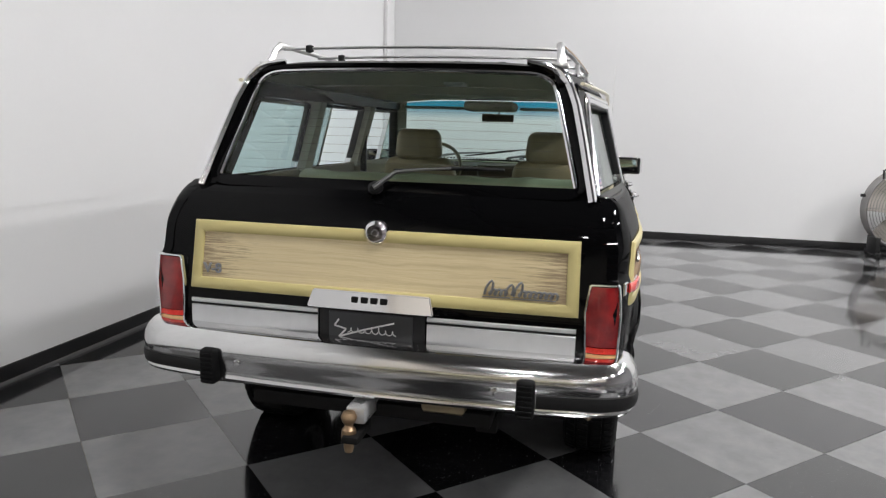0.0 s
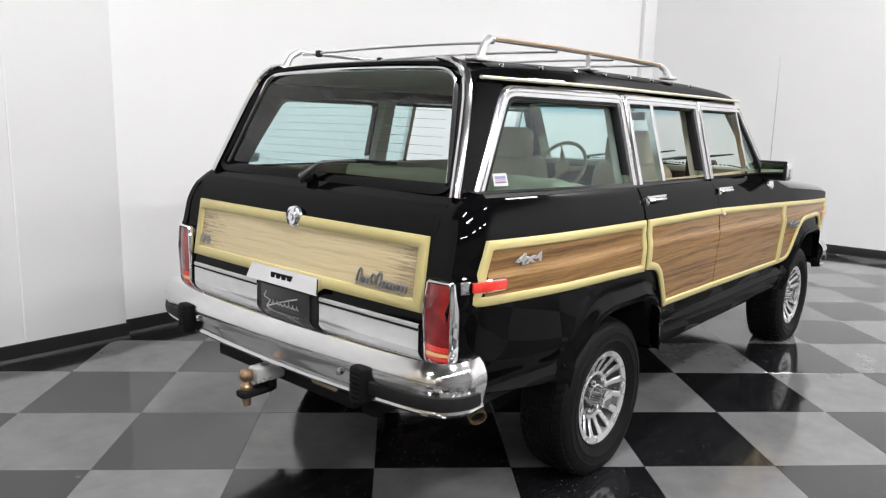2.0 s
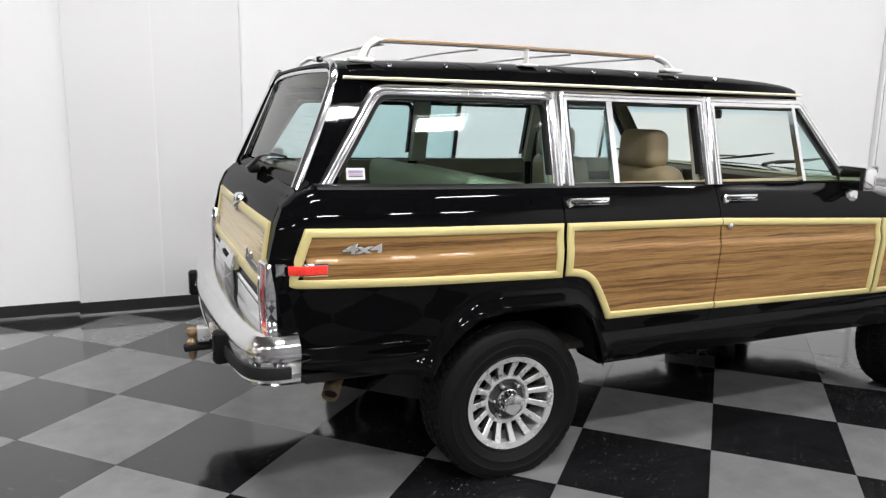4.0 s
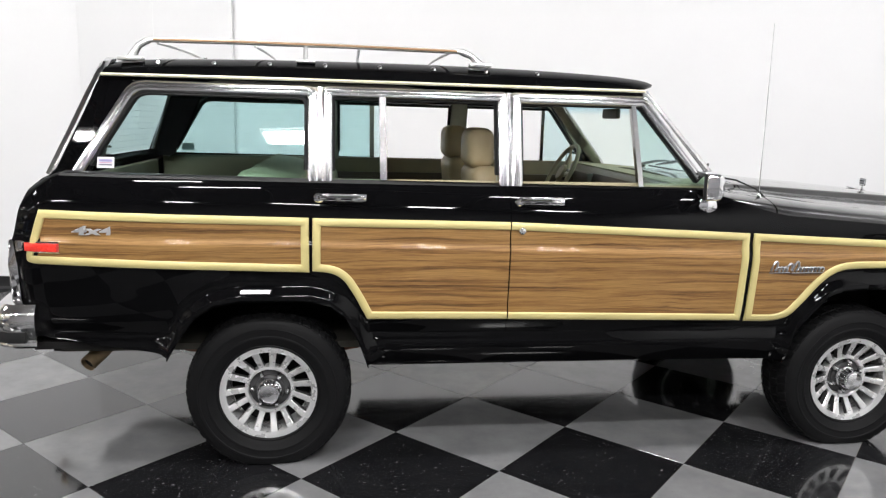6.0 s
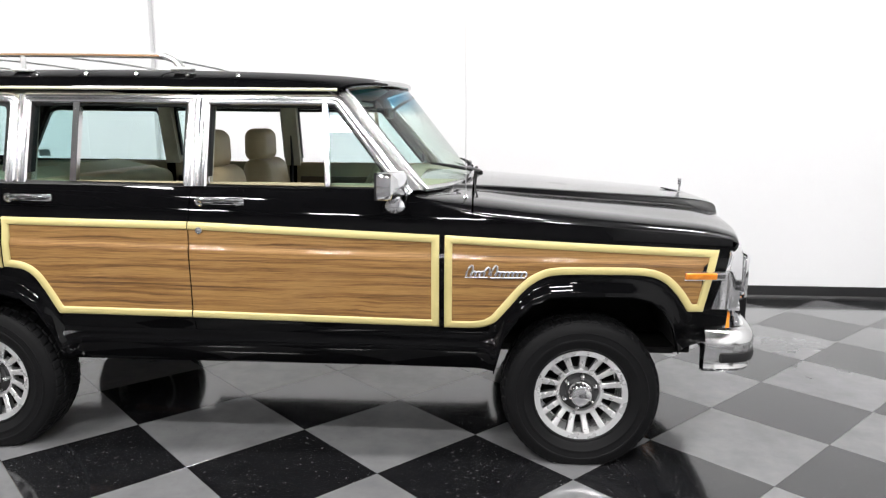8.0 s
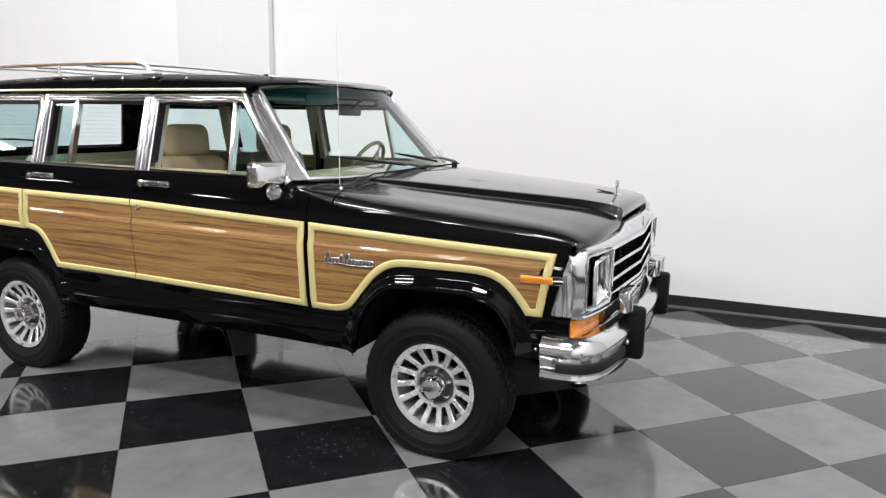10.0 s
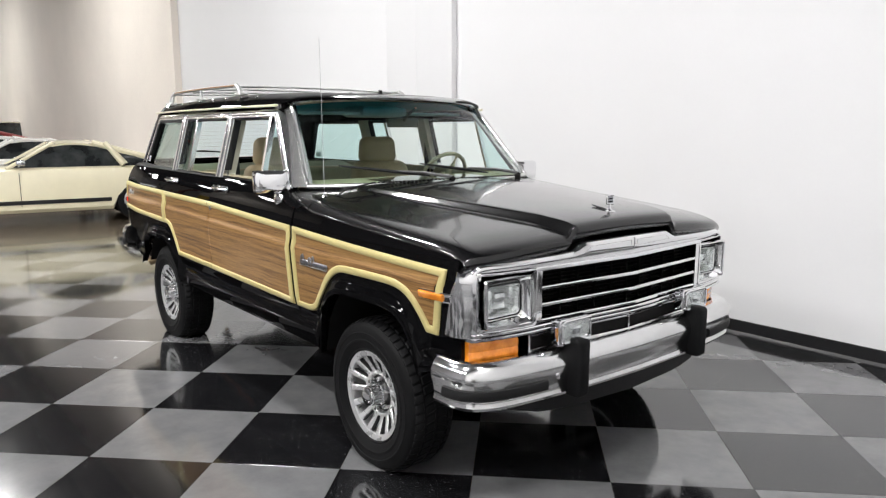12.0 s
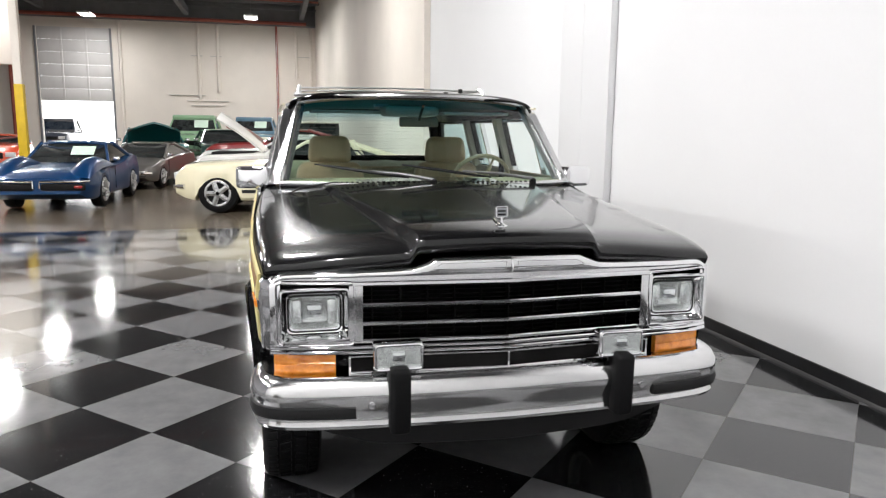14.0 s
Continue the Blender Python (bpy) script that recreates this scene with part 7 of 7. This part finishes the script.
    for s in (-1, 1):
        part("door_mirror", boxed(x3 - 0.25, x3 - 0.13, *sorted((s * hw * 0.96, s * hw * 1.1)), z3 + 0.03, z3 + 0.12, 0.02), CHROME, car)
        part("door_line", boxed(x3 - 0.16, x3 - 0.152, *sorted((s * (hw - 0.01), s * (hw + 0.001))), low + 0.1, z3 - 0.08), DARK, car)
        if stripe:
            part("side_stripe", boxed(axles[0] + tyre * 1.2, axles[1] - tyre * 1.2, *sorted((s * (hw - 0.02), s * (hw + 0.002))), low + 0.13, low + 0.19), stripe, car, "dark rocker stripe")
    if raised:
        bm = bmesh.new()
        n0 = Vector((x3 + 0.05, 0, z3 + 0.05))
        n1 = n0 + Vector((1.0, 0, 0.80 if stripe else 0.52))
        panel = []
        for k in range(9):
            t = k / 8
            wide = hw * (0.78 - 0.26 * max(0.0, t - 0.55) ** 2 / 0.2)
            panel.append([n0.lerp(n1, t) + Vector((0.02 * u * u, wide * u, 0.06 * math.sin(math.pi * t) - 0.09 * u * u * (0.4 + t) + 0.03 * math.exp(-(u / 0.2) ** 2))) for u in [-1 + q / 5 for q in range(11)]])
        grid(bm, panel)
        thick(bm, 0.05)
        part("raised_hood", bm, paint, car, "hood propped open")
        part("engine_bay", boxed(x3 + 0.25, length - 0.35, -hw * 0.66, hw * 0.66, z3 - 0.12, z3 + 0.03, 0.04), DARK, car)
    if card:
        bm = bmesh.new()
        d = Vector((x2 - x3, 0, z2 - z3))
        u = Vector((x3, 0, z3)) + d * 0.30 + Vector((0.05, 0, 0.03))
        grid(bm, [[u + Vector((0, y, 0)), u + d * 0.42 + Vector((0, y, 0))] for y in (hw * 0.05, hw * 0.55)])
        thick(bm, 0.004)
        part("window_card", bm, PAPER, car, "pale green card in the windshield")
    if truck:
        part("cab_cap", boxed(x1 - 0.06, x2 + 0.10, -wr * 1.08, wr * 1.08, z1 - 0.16, z1 + 0.03, 0.05), paint, car)
        part("cab_front", boxed(x3 - 0.10, x3 + 0.12, -wb, wb, z3 - 0.08, z3 + 0.10, 0.04), paint, car)
        part("cargo_bed", boxed(0.12, x0 - 0.1, -hw * 0.82, hw * 0.82, z0 - 0.02, z0 + 0.015, 0.005), DARK, car)
    return car


MUSCLE = [(0.0, 0.80), (0.12, 0.98), (0.9, 1.0), (2.6, 1.02), (3.3, 1.0), (4.2, 0.955), (4.52, 0.91), (4.60, 0.78)]
FASTBACK = [(0.35, 0.98), (1.75, 1.36), (2.35, 1.36), (3.05, 0.99)]
CREAM = car_paint("cream_car_paint", (0.76, 0.70, 0.50))
pony = parked_car("cream fastback coupe with dark rocker stripe on concrete", CREAM, (-8.5, -0.27), -97, 4.46, 1.74, [(0.0, 0.74), (0.12, 0.90), (0.9, 0.93), (2.4, 0.93), (3.2, 0.905), (4.15, 0.86), (4.38, 0.81), (4.46, 0.70)], [(0.30, 0.90), (1.60, 1.29), (2.15, 1.29), (2.80, 0.91)], (0.98, 3.72), 0.345, stripe=RUBBER, size=1.05)
for s in (-1, 1):
    part("quarter_glass", boxed(0.70, 1.20, *sorted((s * 0.70, s * 0.73)), 0.96, 1.06, 0.01), WINDOW_DARK, pony)
    part("cabin_side", tube(bmesh.new(), [(1.15, s * 0.775, 0.92), (1.40, s * 0.64, 1.27)], [0.11, 0.08], 8, 0.5), CREAM, pony)
BLUE = car_paint("blue_metallic_paint", (0.003, 0.036, 0.115), 0.2)
BLUE.node_tree.nodes["Principled BSDF"].inputs["Coat Weight"].default_value = 0.5
BLUE.node_tree.nodes["Principled BSDF"].inputs["Specular IOR Level"].default_value = 0.2
sport = parked_car("dark blue sports car with thin chrome bumpers on concrete", BLUE, (-10.5, -4.84), -2, 4.62, 1.76,
                   [(0.0, 0.80), (0.1, 0.90), (0.9, 0.98), (1.9, 0.86), (2.9, 0.82), (3.6, 0.80), (4.2, 0.76), (4.45, 0.70), (4.62, 0.62)],
                   [(1.15, 0.96), (1.75, 1.24), (2.25, 1.24), (2.85, 0.84)], (1.05, 3.55), 0.35, 0.22, card=True, lamps=False, nose=False)
for s in (-1, 1):
    bm = bmesh.new()
    rings = []
    for k in range(13):
        x = 2.75 + 1.80 * k / 12
        h = 0.22 * math.sin(math.pi * min(1.0, (k + 0.6) / 13)) ** 0.8
        base = curve_at(x, [(2.7, 0.80), (3.6, 0.76), (4.2, 0.70), (4.62, 0.58)])
        rings.append([bm.verts.new((x, s * (0.66 + 0.215 * math.cos(a)), base + h * math.sin(a))) for a in [math.pi * q / 8 for q in range(9)]])
    skin(bm, rings, False)
    part("front_fender", bm, BLUE, sport)
    a, c = sorted((s * 0.06, s * 0.80))
    part("grille_mouth", boxed(4.58, 4.66, a, c, 0.405, 0.530, 0.03), DARK, sport, "dark split grille")
    part("front_bumper", tube(bmesh.new(), [(4.50, s * 0.84, 0.57), (4.64, s * 0.74, 0.57), (4.68, s * 0.06, 0.565), (4.68, s * 0.05, 0.45)], 0.022, 8), CHROME, sport, "thin chrome bumper blade")
    part("turn_lamp", boxed(4.64, 4.675, *sorted((s * 0.62, s * 0.76)), 0.45, 0.50, 0.01), RED, sport)
parked_car("grey wedge-shaped coupe on concrete", car_paint("brushed_grey_body", (0.20, 0.19, 0.18), 0.6), (-15.4, -4.15), -12, 4.3, 1.78,
           [(0.0, 0.8), (0.1, 0.98), (1.2, 1.0), (2.8, 0.88), (4.1, 0.68), (4.3, 0.55)], [(0.7, 0.99), (1.6, 1.28), (2.1, 1.28), (3.0, 0.87)], (0.9, 3.3), 0.34, size=0.90)
parked_car("teal classic sedan with its hood open", car_paint("teal_paint", (0.006, 0.10, 0.10)), (-20.5, -4.75), 10, 4.8, 1.9,
           [(0.0, 0.85), (0.15, 1.0), (3.0, 1.02), (4.6, 0.98), (4.8, 0.8)], [(0.7, 1.0), (1.3, 1.42), (2.5, 1.42), (3.0, 1.0)], (1.0, 3.8), 0.35, raised=True, size=1.1)
parked_car("mint green pickup truck parked on concrete", car_paint("mint_paint", (0.24, 0.40, 0.24)), (-27.0, -3.95), -4, 5.0, 1.95,
           [(0.0, 1.05), (0.1, 1.15), (2.2, 1.15), (3.3, 1.18), (4.8, 1.12), (5.0, 0.9)], [(2.0, 1.15), (2.1, 1.82), (2.9, 1.82), (3.35, 1.18)], (1.1, 4.0), 0.40, 0.40, truck=True, card=True, size=1.16)
parked_car("blue-grey pickup truck parked on concrete", car_paint("dusty_blue_paint", (0.14, 0.25, 0.34)), (-31.5, -1.55), -6, 5.0, 1.95,
           [(0.0, 1.05), (0.1, 1.15), (2.2, 1.15), (3.3, 1.18), (4.8, 1.12), (5.0, 0.9)], [(2.0, 1.15), (2.1, 1.82), (2.9, 1.82), (3.35, 1.18)], (1.1, 4.0), 0.40, 0.40, truck=True, card=True, size=1.18)
parked_car("white fastback coupe with blue stripe, hood open", car_paint("white_car_paint", (0.72, 0.71, 0.68)), (-11.6, -0.20), -95, 4.60, 1.74, MUSCLE, FASTBACK, (0.98, 3.72), 0.34, raised=True, stripe=RUBBER, size=1.01)
parked_car("white coupe with blue stripe parked on concrete", car_paint("white_coupe_paint", (0.68, 0.67, 0.65)), (-14.6, -0.35), -96, 4.60, 1.74, MUSCLE, FASTBACK, (0.98, 3.72), 0.34, stripe=RUBBER, size=1.03)
parked_car("red convertible with its hood open", car_paint("deep_red_paint", (0.30, 0.02, 0.02)), (-20.0, -0.2), -95, 4.7, 1.85, MUSCLE, FASTBACK, (0.98, 3.72), 0.34, raised=True, size=1.15)
parked_car("cream utility wagon parked on concrete", car_paint("ivory_paint", (0.62, 0.58, 0.48)), (-25.5, 0.2), -92, 4.5, 1.8,
           [(0.0, 0.95), (0.1, 1.12), (3.0, 1.12), (4.3, 1.08), (4.5, 0.8)], [(0.1, 1.12), (0.2, 1.70), (2.6, 1.70), (3.0, 1.12)], (0.95, 3.55), 0.38, 0.35, size=1.12)
parked_car("orange sports coupe parked on concrete", car_paint("orange_paint", (0.62, 0.07, 0.02)), (-19.5, -9.3), 12, 4.5, 1.8, MUSCLE[:6] + [(4.4, 0.88), (4.5, 0.75)], [(0.5, 0.98), (1.6, 1.25), (2.2, 1.25), (2.9, 0.98)], (0.95, 3.6), 0.34, size=1.05)
parked_car("black pickup truck near the open door", car_paint("charcoal_paint", (0.02, 0.02, 0.025)), (-41.0, -12.9), 0, 5.0, 1.95,
           [(0.0, 1.05), (0.1, 1.15), (2.2, 1.15), (3.3, 1.18), (4.8, 1.12), (5.0, 0.9)], [(2.0, 1.15), (2.1, 1.82), (2.9, 1.82), (3.35, 1.18)], (1.1, 4.0), 0.40, 0.40, truck=True, size=1.15)
parked_car("dark green classic coupe parked on concrete", car_paint("bottle_green_paint", (0.01, 0.05, 0.04)), (-22.5, -2.5), 10, 4.8, 1.9, MUSCLE[:6] + [(4.6, 0.9), (4.8, 0.75)], [(0.6, 1.0), (1.3, 1.40), (2.5, 1.40), (3.1, 1.0)], (1.0, 3.8), 0.35, size=1.1)

# ---------------------------------------------------------------- checkered tiles, laid cornerwise to the car
HALF, TX, TY = 0.4265, 0.160, -1.035


def tile_mesh(name, mat):
    m = bmesh.new()
    s = HALF / math.sqrt(2) - 0.0008
    box(m, -s, s, -s, s, -0.0035, 0.0, 0.0005, 1)
    bmesh.ops.rotate(m, cent=(0, 0, 0), matrix=Matrix.Rotation(radians(45), 3, "Z"), verts=m.verts[:])
    return finish(name, m, mat, 20)


tile_meshes = (tile_mesh("tile", TILE_DARK), tile_mesh("tile", TILE_LIGHT))
rest = (bmesh.new(), bmesh.new())
for i in range(-15, 19):
    for j in range(-33, 10):
        if (i + j) % 2 == 0:
            continue
        x, y, kind = TX + i * HALF, TY + j * HALF, 0 if i % 2 else 1
        if x < TILE_X - HALF or x > FRONT_X + HALF or y > WALL_Y + HALF or y < SIDE_Y - HALF:
            continue
        if -3.2 < x < 5.8 and -3.3 < y < 2.2:
            t = new("tile", tile_meshes[kind])
            t.location = (x, y, 0)
            t.parent = floor
        else:
            m = rest[kind]
            q = HALF - 0.001
            ring = [(x + dx, y + dy) for dx, dy in ((q, 0), (0, q), (-q, 0), (0, -q))]
            cut = ring
            for axis, limit, keep in ((0, TILE_X, 1), (0, FRONT_X + 0.1, -1), (1, WALL_Y + 0.1, -1), (1, SIDE_Y - 0.1, 1)):
                trimmed = []
                for p, q2 in zip(cut, cut[1:] + cut[:1]):
                    dp, dq = (p[axis] - limit) * keep, (q2[axis] - limit) * keep
                    if dp >= 0:
                        trimmed.append(p)
                    if dp * dq < 0:
                        f = dp / (dp - dq)
                        trimmed.append((p[0] + (q2[0] - p[0]) * f, p[1] + (q2[1] - p[1]) * f))
                cut = trimmed
            if len(cut) > 2:
                m.faces.new([m.verts.new((xa, ya, 0.0)) for xa, ya in cut])
for m, mat, name in zip(rest, (TILE_DARK, TILE_LIGHT), ("black_tiles", "grey_tiles")):
    for f in m.faces[:]:
        if f.calc_area() < 0.01:
            m.faces.remove(f)
    ob = part(name, m, mat, floor)
    tagged(ob, kind="stuff")
